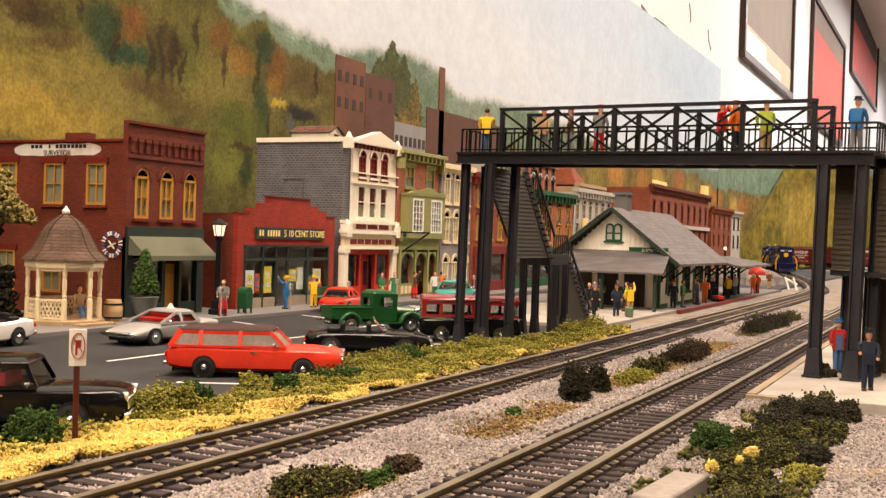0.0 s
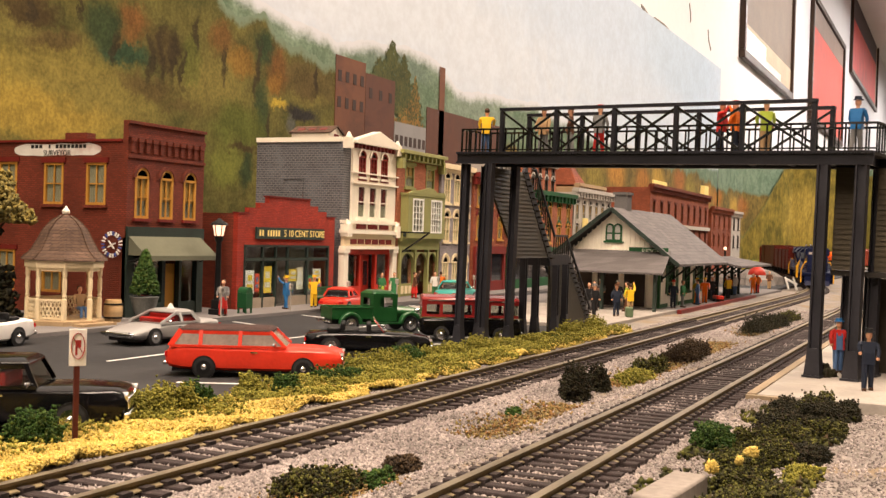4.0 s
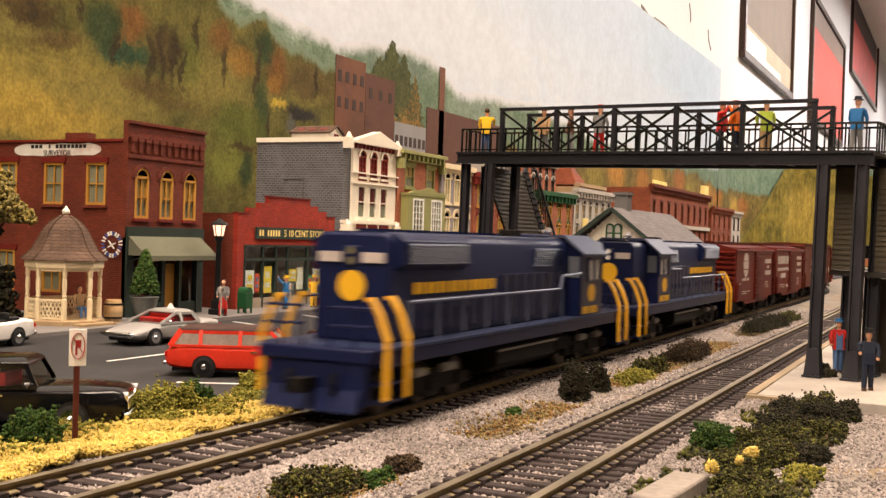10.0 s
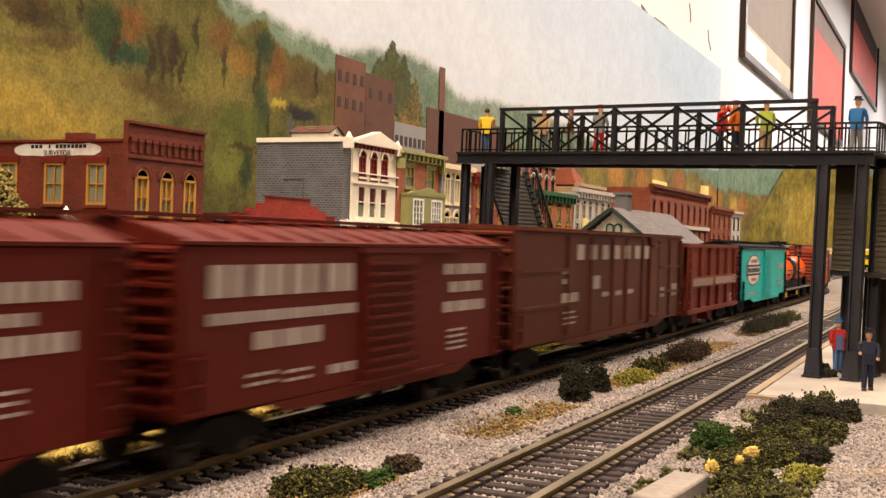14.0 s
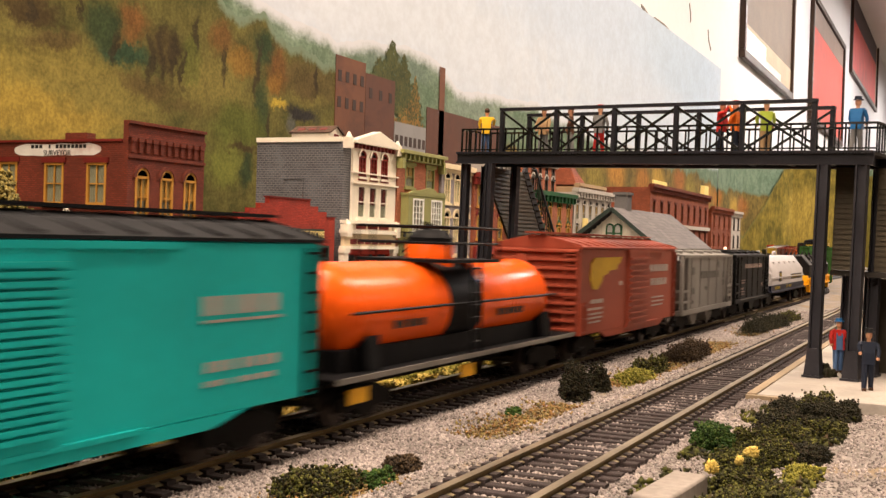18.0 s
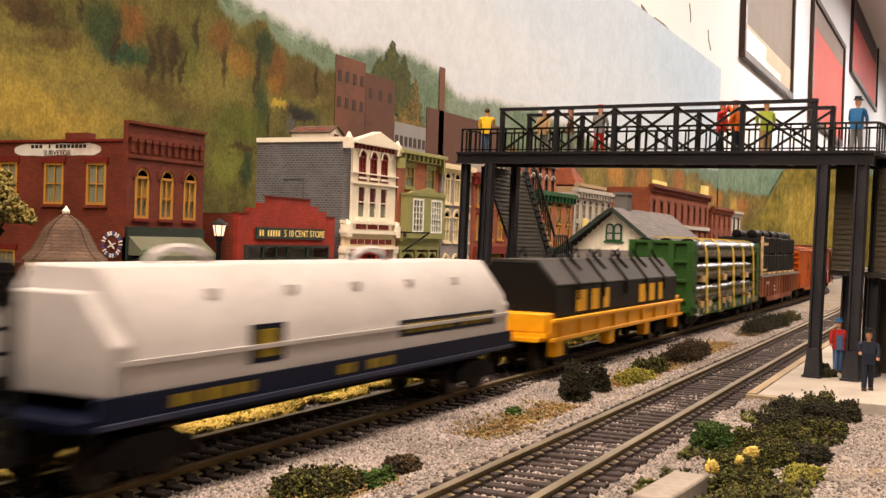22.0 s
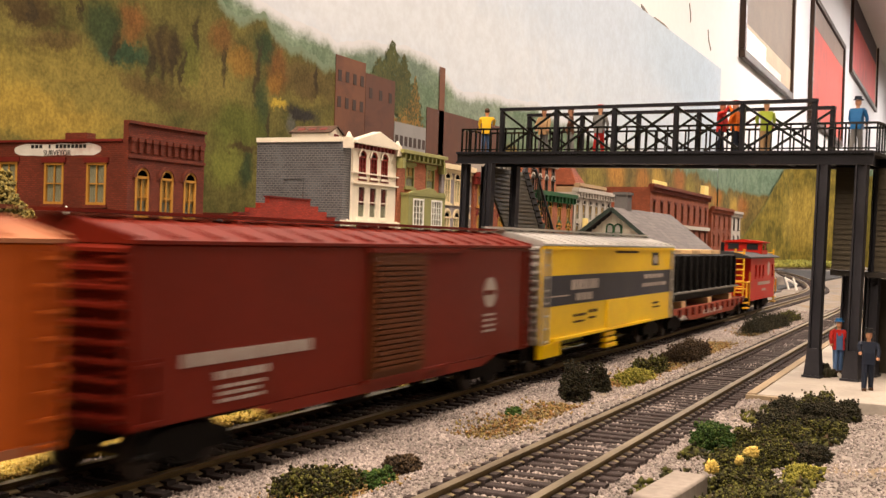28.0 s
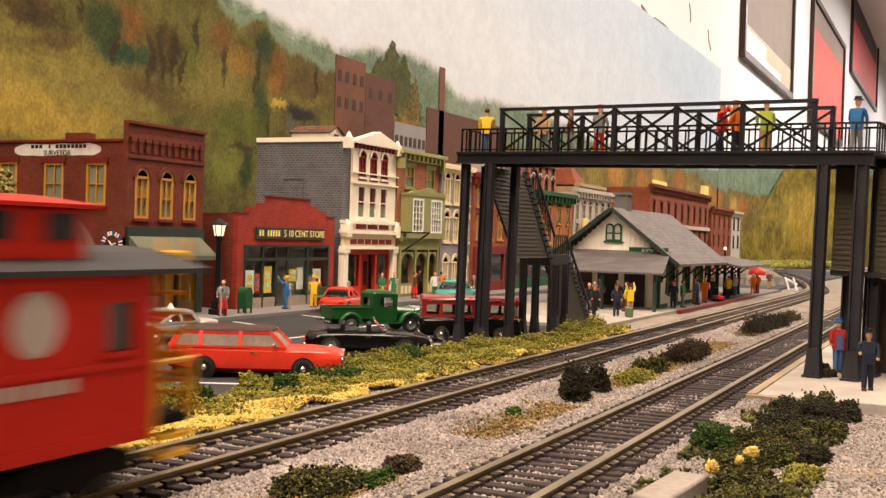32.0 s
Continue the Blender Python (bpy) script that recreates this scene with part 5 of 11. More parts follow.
def cream_building():
    x0, x1, depth = 60.3, 67.2, 6.6
    t, w = house("cream_italianate_building", "three-storey cream building with red shopfront and grey block flank", x0, x1, FACADE_Y, 10.2, depth, BRICKGREY, roof_z=9.9)
    side_left(t, depth, 10.1, [], BRICKGREY)
    part("flank_panel", Shape().box(-0.04, 0.0, 3.0, 4.4, 6.3, 7.7), BRICKGREY, t)
    part("flank_panel_edge", Shape().box(-0.09, 0.0, 2.94, 3.0, 6.3, 7.76).box(-0.09, 0.0, 4.4, 4.46, 6.3, 7.76).box(-0.09, 0, 3.0, 4.4, 7.7, 7.76), BRICKGREY, t)
    part("coping", Shape().box(-0.12, 0.35, 0.2, depth, 10.1, 10.4), IVORY, t)
    x_in = 1.0
    part("flank_return", Shape().box(0.0, x_in, 0.05, 0.3, 0, 10.1), BRICKGREY, t)
    ups = [(1.75 + 1.5 * k, 2.65 + 1.5 * k, 8.0, 9.35) for k in range(3)]
    mids = [(1.65 + 1.5 * k, 2.75 + 1.5 * k, 5.3, 7.45) for k in range(3)]
    part("front_wall", rect_wall(Shape(), x_in, w, 0, 10.1, -0.12, 0.3, ups + mids + [(0.5 + x_in - 1.0, w - 0.3, 0, 3.5)]), IVORY, t)
    for a in ups:
        window(t, P(a[0], -0.12, a[2]), a[1] - a[0], a[3] - a[2], OXBLOOD, True, (2, 3), IVORY, IVORY, OXBLOOD)
    for a in mids:
        window(t, P(a[0], -0.12, a[2]), a[1] - a[0], a[3] - a[2], IVORY, False, (1, 2), IVORY, None, MAROON)
    for k in range(3):
        part("spandrel_panel", Shape().prism([(1.7 + 1.5 * k, 7.75), (2.75 + 1.5 * k, 7.75), (2.8 + 1.5 * k, 7.95), (2.6 + 1.5 * k, 8.05 + 0.12), (1.85 + 1.5 * k, 8.05 + 0.12), (1.65 + 1.5 * k, 7.95)], "y", -0.17, -0.12), MAROON, t)
        part("lower_panel", Shape().box(1.6 + 1.55 * k, 2.8 + 1.55 * k, -0.2, -0.12, 4.62, 4.92), MAROON, t)
    part("pediment", Shape().prism([(x_in - 0.2, 10.1), (w + 0.2, 10.1), (w + 0.2, 10.3), (w / 2 + 0.5, 11.1), (x_in - 0.2, 10.3)], "y", -0.45, 0.2), IVORY, t, bevel=0.03)
    for k in range(12):
        x = x_in + 0.2 + k * (w - x_in - 0.4) / 11
        part("cornice_bracket", Shape().box(x - 0.08, x + 0.08, -0.35, -0.1, 9.8, 10.1), MAROON, t)
    part("string_course", Shape().box(x_in - 0.1, w + 0.1, -0.3, 0, 7.55, 7.65).box(x_in - 0.1, w + 0.1, -0.3, 0, 8.2, 8.28).box(-0.1, w + 0.2, -0.4, 0.1, 4.95, 5.15).box(-0.15, w + 0.2, -0.5, 0.1, 4.3, 4.55).box(-0.1, w + 0.2, -0.4, 0.1, 3.3, 3.5), IVORY, t)
    for x in (0.15, w - 0.15):
        part("pilaster", Shape().box(x - 0.28, x + 0.28, -0.3, 0.1, 0, 3.4).box(x - 0.36, x + 0.36, -0.38, 0.1, 0, 0.4).box(x - 0.36, x + 0.36, -0.38, 0.1, 3.05, 3.3), IVORY, t)
        part("cornice_scroll", Shape().box(x - 0.25, x + 0.25, -0.55, 0.05, 4.1, 4.9).tube((x, -0.3, 4.88), (x, -0.3, 5.2), 0.25, 0.05, 10), IVORY, t)
        part("cornice_finial", Shape().box(x - 0.2, x + 0.2, -0.5, 0.05, 9.7, 10.4).tube((x, -0.25, 10.38), (x, -0.25, 10.75), 0.25, 0.05, 10), IVORY, t)
    part("frieze", Shape().box(0, w, -0.22, 0.05, 3.5, 4.3), CREAM, t)
    for k in range(6):
        part("frieze_panel", Shape().box(0.75 + 0.95 * k, 1.5 + 0.95 * k, -0.27, -0.22, 3.62, 3.95), MAROON, t)
    sh = Shape().box(0.45, 0.65, -0.05, 0.2, 0, 3.3).box(w - 0.65, w - 0.45, -0.05, 0.2, 0, 3.3).box(2.3, 2.55, -0.05, 0.2, 0, 3.3).box(4.4, 4.65, -0.05, 0.2, 0, 3.3).box(0.65, 2.3, -0.05, 0.2, 0, 0.9).box(4.65, w - 0.65, -0.05, 0.2, 0, 0.9).box(0.65, w - 0.65, -0.05, 0.2, 2.95, 3.3)
    part("shopfront_frame", sh, SCARLET, t)
    part("shop_door", Shape().box(2.55, 3.45, 0.45, 0.52, 0, 2.9).box(3.5, 4.4, 0.45, 0.52, 0, 2.9), SCARLET, t)
    part("door_light", Shape().box(2.75, 3.25, 0.43, 0.45, 0.9, 2.5).box(3.7, 4.2, 0.43, 0.45, 0.9, 2.5), DARKGLASS, t)
    for a, b in ((0.65, 2.3), (4.65, w - 0.65)):
        part("shop_pane", Shape().box(a, b, 0.06, 0.08, 0.9, 2.95), GLASS, t).visible_shadow = False
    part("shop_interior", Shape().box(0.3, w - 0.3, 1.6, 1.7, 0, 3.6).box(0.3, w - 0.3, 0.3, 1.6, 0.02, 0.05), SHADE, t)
    sk = part("roof_house", Shape().box(1.5, 3.1, 2.0, 4.9, 9.8, 10.85).prism([(1.5, 10.85), (3.1, 10.85), (2.3, 11.3)], "y", 2.0, 4.9), IVORY, t)
    for a, b in ((1.38, 2.3), (3.22, 2.3)):
        part("roof_house_slope", Shape().beam(((a + b) / 2, 1.85, 11.09), ((a + b) / 2, 5.05, 11.09), 1.08, 0.08, (0.48 if a < b else -0.48, 0, -0.92)), SHINGLE, sk, "dark shingled roof slope")
    part("roof_house_window", Shape().box(2.05, 2.6, 1.96, 2.0, 10.2, 10.8), MAROON, sk)
    for k in range(3):
        part("roof_light", Shape().beam((1.78, 2.4 + 0.85 * k, 11.10), (1.78, 2.9 + 0.85 * k, 11.10), 0.34, 0.06, (0.48, 0, -0.92)), MAROON, sk)
    for k in range(7):
        z = 9.95 + 0.13 * k
        part("clapboard", Shape().box(1.46, 1.5, 2.0, 4.9, z, z + 0.09), IVORY, sk)


cream_building()


def green_building():
    x0, x1 = 67.3, 73.9
    t, w = house("green_front_building", "orange brick building with sage green bay and shopfront", x0, x1, FACADE_Y - 0.2, 10.1, 8.0, BRICKORANGE, roof_z=9.7)
    side_left(t, 8.0, 9.8, [], BRICKORANGE)
    ups = [(1.1, 2.5, 7.65, 9.2), (4.4, 5.8, 7.65, 9.2)]
    part("front_wall", rect_wall(Shape(), 0, w, 0, 10.0, 0, 0.3, ups + [(0.4, w - 0.4, 0, 4.0)]), BRICKORANGE, t)
    for a in ups:
        window(t, P(a[0], 0, a[2]), 1.4, 1.55, SAGE, False, (1, 2), SAGE, SAGE, CURTAIN)
    part("cornice", Shape().box(-0.25, w + 0.25, -0.6, 0.2, 9.95, 10.2).box(-0.1, w + 0.1, -0.3, 0.1, 9.5, 9.95), SAGE, t, bevel=0.03)
    for k in range(10):
        x = 0.2 + k * (w - 0.4) / 9
        part("cornice_bracket", Shape().box(x - 0.09, x + 0.09, -0.5, -0.3, 9.6, 9.95), SAGE, t)
    for x in (0.0, w):
        part("corner_scroll", Shape().box(x - 0.2, x + 0.2, -0.5, 0, 8.9, 9.6), SAGE, t)
    bay = [(1.3, 3.0, 4.5, 6.9), (4.2, 6.0, 4.5, 6.9)]
    part("bay_front", rect_wall(Shape(), 0.6, w - 0.1, 4.1, 7.1, -0.6, -0.45, bay).box(0.6, 0.75, -0.45, 0, 4.1, 7.1).box(w - 0.25, w - 0.1, -0.45, 0, 4.1, 7.1).box(0.5, w, -0.65, 0, 7.1, 7.25), SAGE, t)
    part("bay_crest", Shape().prism([(0.6, 7.25), (w - 0.1, 7.25), (w - 0.4, 7.5), (5.0, 7.45), (4.0, 7.75), (2.4, 7.5), (1.4, 7.45)], "y", -0.66, -0.5), SAGE, t)
    for k, a in enumerate(bay):
        window(t, P(a[0], -0.6, a[2]), a[1] - a[0], 2.4, WHITEPAINT, False, (3 if k == 0 else 4, 5), None, None, BLIND)
    arches = [(0.7, 2.5), (3.0, 4.6), (5.0, 6.2)]
    part("arcade_lintel", Shape().box(0.3, w, -0.35, 0.1, 3.9, 4.2).box(0.3, w, -0.2, 0.1, 3.3, 3.9), SAGE, t)
    for x in (0.45, 2.75, 4.8, w - 0.2):
        part("arcade_post", Shape().box(x - 0.12, x + 0.12, -0.2, 0.1, 0, 3.3), SAGE, t)
    for a, b in arches:
        n = 8
        m, r = (a + b) / 2, (b - a) / 2
        poly = [(a, 3.12), (a, 2.4)] + [(m - r * math.cos(math.pi * k / n), 2.4 + 0.65 * math.sin(math.pi * k / n)) for k in range(1, n)] + [(b, 2.4), (b, 3.12)]
        part("arch_spandrel", Shape().prism(poly, "y", -0.15, 0.05), SAGE, t)
        part("shop_pane", Shape().box(a, b, 0.08, 0.1, 0.9, 3.0), GLASS, t).visible_shadow = False
        if a != 3.0:
            rl = part("stall_panel", Shape().box(a, b, -0.05, 0.08, 0.05, 0.9), SAGE, t)
            for k in range(3):
                part("panel_inset", Shape().box(a + 0.1 + k * (b - a) / 3, a + (k + 1) * (b - a) / 3 - 0.08, -0.09, -0.05, 0.2, 0.75), CREAM, rl)
    part("cresting", Shape().box(0.3, w, -0.5, -0.4, 4.2, 4.45), BLACKGREEN, t)
    part("shop_door", Shape().box(3.2, 4.4, 0.6, 0.66, 0, 2.6), BRICKORANGE, t)
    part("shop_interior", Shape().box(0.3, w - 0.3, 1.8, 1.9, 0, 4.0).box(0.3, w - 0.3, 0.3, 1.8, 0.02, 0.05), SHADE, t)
    part("sign_bracket", Shape().beam((0.6, 0.0, 4.5), (0.6, -2.3, 4.5), 0.08, 0.1).beam((0.6, 0.0, 3.0), (0.6, -2.2, 4.45), 0.08, 0.1), BLACK, t, "black iron sign bracket")


green_building()


def lilac_building():
    x0, x1 = 74.0, 79.5
    t, w = house("lilac_building", "three-storey pale lilac brick building with cream arched windows", x0, x1, FACADE_Y - 0.4, 9.7, 8.0, BRICKLILAC, roof_z=9.3)
    side_left(t, 8.0, 9.3, [], BRICKLILAC)
    holes = [(0.45 + 1.75 * c, 1.55 + 1.75 * c, z, z + 1.9) for c in range(3) for z in (0.5, 3.9, 6.8)]
    part("front_wall", rect_wall(Shape(), 0, w, 0, 9.6, 0, 0.3, holes), BRICKLILAC, t)
    for a in holes:
        window(t, P(a[0], 0, a[2]), 1.1, 1.9, CREAM, True, (2, 2), CREAM, CREAM, CREAM)
    part("cornice", Shape().box(-0.15, w + 0.15, -0.35, 0.1, 9.35, 9.75).box(-0.1, w + 0.1, -0.15, 0, 9.1, 9.35), CREAM, t, bevel=0.03)


lilac_building()


def row_house(name, label, x0, x1, y, h, depth, wall_mat, frame, cornice, floors, cols, ww, wh, arch=False, shop=None, sill_mat=None, hood=True):
    """One of the farther shops: windows in rows, a cornice, a shopfront band."""
    t, w = house(name, label, x0, x1, y, h, depth, wall_mat, roof_z=h - 0.4)
    side_left(t, depth, h - 0.3, [], wall_mat)
    holes = [((c + 0.5) * w / cols - ww / 2, (c + 0.5) * w / cols + ww / 2, z, z + wh) for c in range(cols) for z in floors]
    part("front_wall", rect_wall(Shape(), 0, w, 0, h, 0, 0.3, holes), wall_mat, t)
    for a in holes:
        window(t, P(a[0], 0, a[2]), ww, wh, frame, arch, (1, 2), frame, cornice if hood else None, CURTAIN if x1 < 120 else None)
    part("cornice", Shape().box(-0.15, w + 0.15, -0.5, 0.15, h - 0.25, h + 0.15).box(-0.05, w + 0.05, -0.25, 0.1, h - 0.8, h - 0.25), cornice, t)
    n = max(4, int(w / 0.9))
    for k in range(n):
        x = 0.2 + k * (w - 0.4) / (n - 1)
        part("cornice_bracket", Shape().box(x - 0.1, x + 0.1, -0.4, -0.25, h - 0.75, h - 0.25), cornice, t)
    if shop:
        part("shopfront", Shape().box(0.1, w - 0.1, -0.25, 0, 3.0, 3.6).box(0.1, 0.5, -0.2, 0, 0, 3.0).box(w - 0.5, w - 0.1, -0.2, 0, 0, 3.0).box(w / 2 - 0.15, w / 2 + 0.15, -0.2, 0, 0, 3.0).box(0.5, w - 0.5, -0.15, 0, 0, 0.8), shop, t)
        part("shop_window", Shape().box(0.5, w - 0.5, -0.06, -0.02, 0.8, 3.0), DARKGLASS, t)
    return t


row_house("red_brick_shop", "brown-red brick shop with yellow window frames", 79.6, 86.2, FACADE_Y - 0.6, 9.3, 8, BRICKBROWN, OCHRE, MAROON, (4.2, 6.8), 3, 1.0, 1.9, True, MAROON)
row_house("green_shop", "low brick shop with green shopfront", 86.3, 94.6, FACADE_Y - 0.6, 5.6, 8, BRICKBROWN, OCHRE, DKGREEN, (3.9,), 4, 0.9, 1.2, False, DKGREEN)
row_house("orange_brick_shop", "orange brick shop with green cornice and arched windows", 94.8, 105.6, FACADE_Y, 8.7, 8, BRICKORANGE, OCHRE, DKGREEN, (4.0, 5.9), 4, 1.1, 1.6, True, DKGREEN)
t = row_house("pale_stone_shop", "pale grey stone-fronted shop with arched windows", 106.0, 118.8, FACADE_Y, 9.5, 8, PALEGREY, PALEGREY, PALEGREY, (4.0, 6.2), 6, 1.1, 1.9, True, None)
part("banner", Shape().box(1.0, 2.6, -0.7, -0.6, 3.4, 6.6), GOLDLEAF, t, "yellow vertical banner sign")
row_house("white_narrow_building", "narrow white building between brick shops", 104.0, 110.0, FACADE_Y + 8.4, 12.2, 3.4, PALEGREY, SHADE, PALEGREY, (8.8, 10.6), 2, 1.2, 1.2)
row_house("tall_brick_building", "tall orange brick building behind the shops", 113.0, 124.0, FACADE_Y + 8.4, 13.5, 3.4, BRICKORANGE, SHADE, PALEGREY, (9.8, 11.4), 5, 1.0, 1.5, True)
t = row_house("tan_tower_building", "tan building with a pointed tower roof", 124.5, 135.0, FACADE_Y + 6, 11.0, 5, TAN, SHADE, TAN, (6.6, 8.8), 4, 1.0, 1.5, True)
part("tower_roof", Shape().prism([(3.0, 1.0), (7.0, 1.0), (7.0, 5.0), (3.0, 5.0)], "z", 11.1, 14.6, [(4.95, 2.95), (5.05, 2.95), (5.05, 3.05), (4.95, 3.05)]), BRICKBROWN, t)
t = row_house("long_red_building", "long orange-red brick building with dark trim", 135.6, 170.4, FACADE_Y, 11.6, 9, BRICKBROWN, BRICKDARK, BRICKDARK, (3.8, 7.4), 9, 1.3, 2.3, False, None)
part("stone_band", Shape().box(-0.1, 34.9, -0.3, 0, 6.4, 6.9), PALEGREY, t)
part("roof_sign", Shape().box(3, 10, 0.4, 0.6, 11.6, 12.4).box(31.0, 34.0, -0.1, 0.5, 11.7, 13.2), GOLDLEAF, t)
row_house("orange_corner_building", "orange-brown brick corner building", 173.0, 189.0, FACADE_Y, 10.2, 9, BRICKBROWN, BRICKBROWN, BRICKBROWN, (4.0, 7.0), 4, 1.3, 2.0, False, None)
row_house("white_corner_building", "narrow white-fronted building at the row's end", 189.4, 197.4, FACADE_Y, 10.0, 9, PALEGREY, SHADE, PALEGREY, (4.0, 7.0), 2, 1.4, 2.0, False, None)


# ---- the station ----
def station():
    BOARD = mat("station_cream", (0.86, 0.82, 0.70), 0.6, vary=0.08)
    ROOFGREY = courses("station_roof", (0.115, 0.104, 0.104), (0.098, 0.09, 0.09), 0.9, 0.22, gap=0.06, vary=0.12)
    t = thing("railway_station", P(71.0, 17.9, -0.12), "cream boarded station with grey roof and green trim", "station")
    L, D, H, R = 14.5, 6.2, 3.7, 6.55
    door = (1.0, 2.0, 0.0, 2.5)
    fr = [(2.4, 4.0, 0.9, 2.9), (4.6, 5.6, 0.0, 2.5), (7.2, 9.0, 0.9, 2.9), (10.0, 11.0, 0.0, 2.5), (12.0, 13.4, 0.9, 2.9)]
    part("front_wall", rect_wall(Shape(), 0, L, 0, H, 0, 0.2, fr), BOARD, t)
    part("back_wall", Shape().box(0, L, D - 0.2, D, 0, H), BOARD, t)
    gw = part("gable_wall", Shape().prism([(0.2, 0), (D - 0.2, 0), (D - 0.2, H), (D / 2, R - 0.25), (0.2, H)], "x", 0, 0.2), BOARD, t)
    part("gable_wall", Shape().prism([(0.2, 0), (D - 0.2, 0), (D - 0.2, H), (D / 2, R - 0.25), (0.2, H)], "x", L - 0.2, L), BOARD, t)
    k = 0
    y = 0.1
    while y < D:
        top = H + (R - 0.25 - H) * (1 - abs(y - D / 2) / (D / 2))
        part("batten", Shape().box(-0.06, 0, y - 0.05, y + 0.05, 0, top), BOARD, gw)
        y += 0.32
    arch = lambda c, r, z0, z1: [(c - r, z0), (c + r, z0), (c + r, z1)] + [(c + r * math.cos(math.pi * q / 6), z1 + r * math.sin(math.pi * q / 6)) for q in range(1, 6)] + [(c - r, z1)]
    gr = part("gable_window", Shape().prism(arch(D / 2 - 0.27, 0.29, 4.3, 5.2), "x", -0.12, 0.02).prism(arch(D / 2 + 0.27, 0.29, 4.3, 5.2), "x", -0.115, 0.02).box(-0.16, 0, D / 2 - 0.68, D / 2 + 0.68, 4.2, 4.3), DKGREEN, t, "dark green arched twin window")
    # pale pane colour paints in the white reflections on the glass
    bright = mat("pane_reflection_white", (0.5, 0.5, 0.48), 0.15, vary=0.3)
    for a in (-0.27, 0.27):
        part("pane", Shape().box(-0.14, -0.11, D / 2 + a - 0.17, D / 2 + a + 0.17, 4.42, 4.78), bright, gr)
        part("pane", Shape().prism(arch(D / 2 + a, 0.17, 4.88, 5.2), "x", -0.14, -0.11), bright, gr)
    part("corner_board", Shape().box(-0.08, 0.25, -0.08, 0.2, 0, H).box(-0.08, 0.2, D - 0.2, D + 0.08, 0, H), DKGREEN, t)
    for a in fr:
        if a[2] > 0:
            w_ = window(t, P(a[0], 0, a[2]), a[1] - a[0], 2.0, DKGREEN, False, (4, 3), DKGREEN, DKGREEN, None)
            part("shutter", Shape().box(-0.55, -0.05, -0.06, 0.0, 0, 2.0), DKGREEN, w_)
        else:
            part("door", Shape().box(a[0], a[1], 0.03, 0.1, 0, 2.5), DKGREEN, t)
    part("wainscot", Shape().box(0.2, 2.4, -0.05, 0, 0, 0.25).box(5.6, 10.0, -0.05, 0, 0, 0.25), DKGREEN, t)
    ov, th = 1.5, 0.16
    slope = (R - H) / (D / 2)
    for sgn in (0, 1):
        ya, yb = (-ov, D / 2) if sgn == 0 else (D + ov, D / 2)
        za = H + 0.1 - slope * ov * 0.62
        part("roof", Shape().add([(-0.9, ya, za), (L + 0.9, ya, za), (L + 0.9, yb, R), (-0.9, yb, R), (-0.9, ya, za - th), (L + 0.9, ya, za - th), (L + 0.9, yb, R - th), (-0.9, yb, R - th)],
                                 [(0, 1, 2, 3), (7, 6, 5, 4), (0, 4, 5, 1), (1, 5, 6, 2), (3, 7, 4, 0), (2, 6, 7, 3)]), ROOFGREY, t)
        part("barge_board", Shape().beam((-0.92, ya, za - 0.1), (-0.92, yb, R - 0.1), 0.1, 0.26), BLACKGREEN, t)
    part("chimney", Shape().box(2.2, 3.3, D / 2 - 0.2, D / 2 + 0.7, R - 0.6, R + 1.1).box(2.1, 3.4, D / 2 - 0.3, D / 2 + 0.8, R + 0.95, R + 1.12), mat("station_chimney_grey", (0.12, 0.115, 0.115), 0.8), t)
    for x in np.linspace(0.5, L - 0.5, 5):
        part("eave_bracket", Shape().beam((x, -0.05, 1.9), (x, -1.2, 2.85), 0.12, 0.12).beam((x, -0.05, 2.9), (x, -1.4, 2.92), 0.12, 0.1).beam((x, -0.08, 1.7), (x, -0.08, 2.9), 0.12, 0.1), BLACKGREEN, t)
    # near-black panels put the shade under the canopy onto the gable wall
    for y in (1.6, 3.4, 5.2):
        part("waiting_room_opening", Shape().box(-0.09, -0.065, y - 0.7, y + 0.7, 0.05, 2.7), SHADE, gw, "near-black panel for the shade beneath the canopy")
    # lean-to canopy over the gable end
    cy0, cy1, cx = -1.35, D + 0.4, -4.4
    part("canopy_roof", Shape().add([(cx, cy0, 2.42), (cx, cy1, 2.42), (-0.05, cy1 - 0.6, 3.72), (-0.05, cy0 + 0.6, 3.72), (cx, cy0, 2.3), (cx, cy1, 2.3), (-0.05, cy1 - 0.6, 3.58), (-0.05, cy0 + 0.6, 3.58)],
                                    [(0, 1, 2, 3), (7, 6, 5, 4), (0, 4, 5, 1), (1, 5, 6, 2), (3, 7, 4, 0), (2, 6, 7, 3)]), ROOFGREY, t)
    for y in (cy0 + 0.6, (cy0 + cy1) / 2, cy1 - 0.6):
        part("canopy_post", Shape().box(cx + 0.4, cx + 0.6, y - 0.1, y + 0.1, 0, 2.4).beam((cx + 0.5, y, 1.6), (cx + 1.3, y, 2.55), 0.1, 0.1), BLACKGREEN, t)
    sg = part("name_board", Shape().box(-0.2, -0.1, -0.6, 2.0, 3.45, 3.95), DKGREEN, t, "dark green name board with pale lettering")
    lettering("name", "RIDGE", 0.42, LETTERPALE, sg, pose(-0.21 * S, 0.55 * S, 3.7 * S, 90, 0, -90))
    # long platform canopy beyond
    x0, x1 = L + 0.4, L + 14.9
    part("platform_canopy", Shape().prism([(-2.6, 2.55), (1.0, 3.1), (4.6, 2.55), (4.6, 2.7), (1.0, 3.3), (-2.6, 2.7)], "x", x0, x1), ROOFGREY, t)
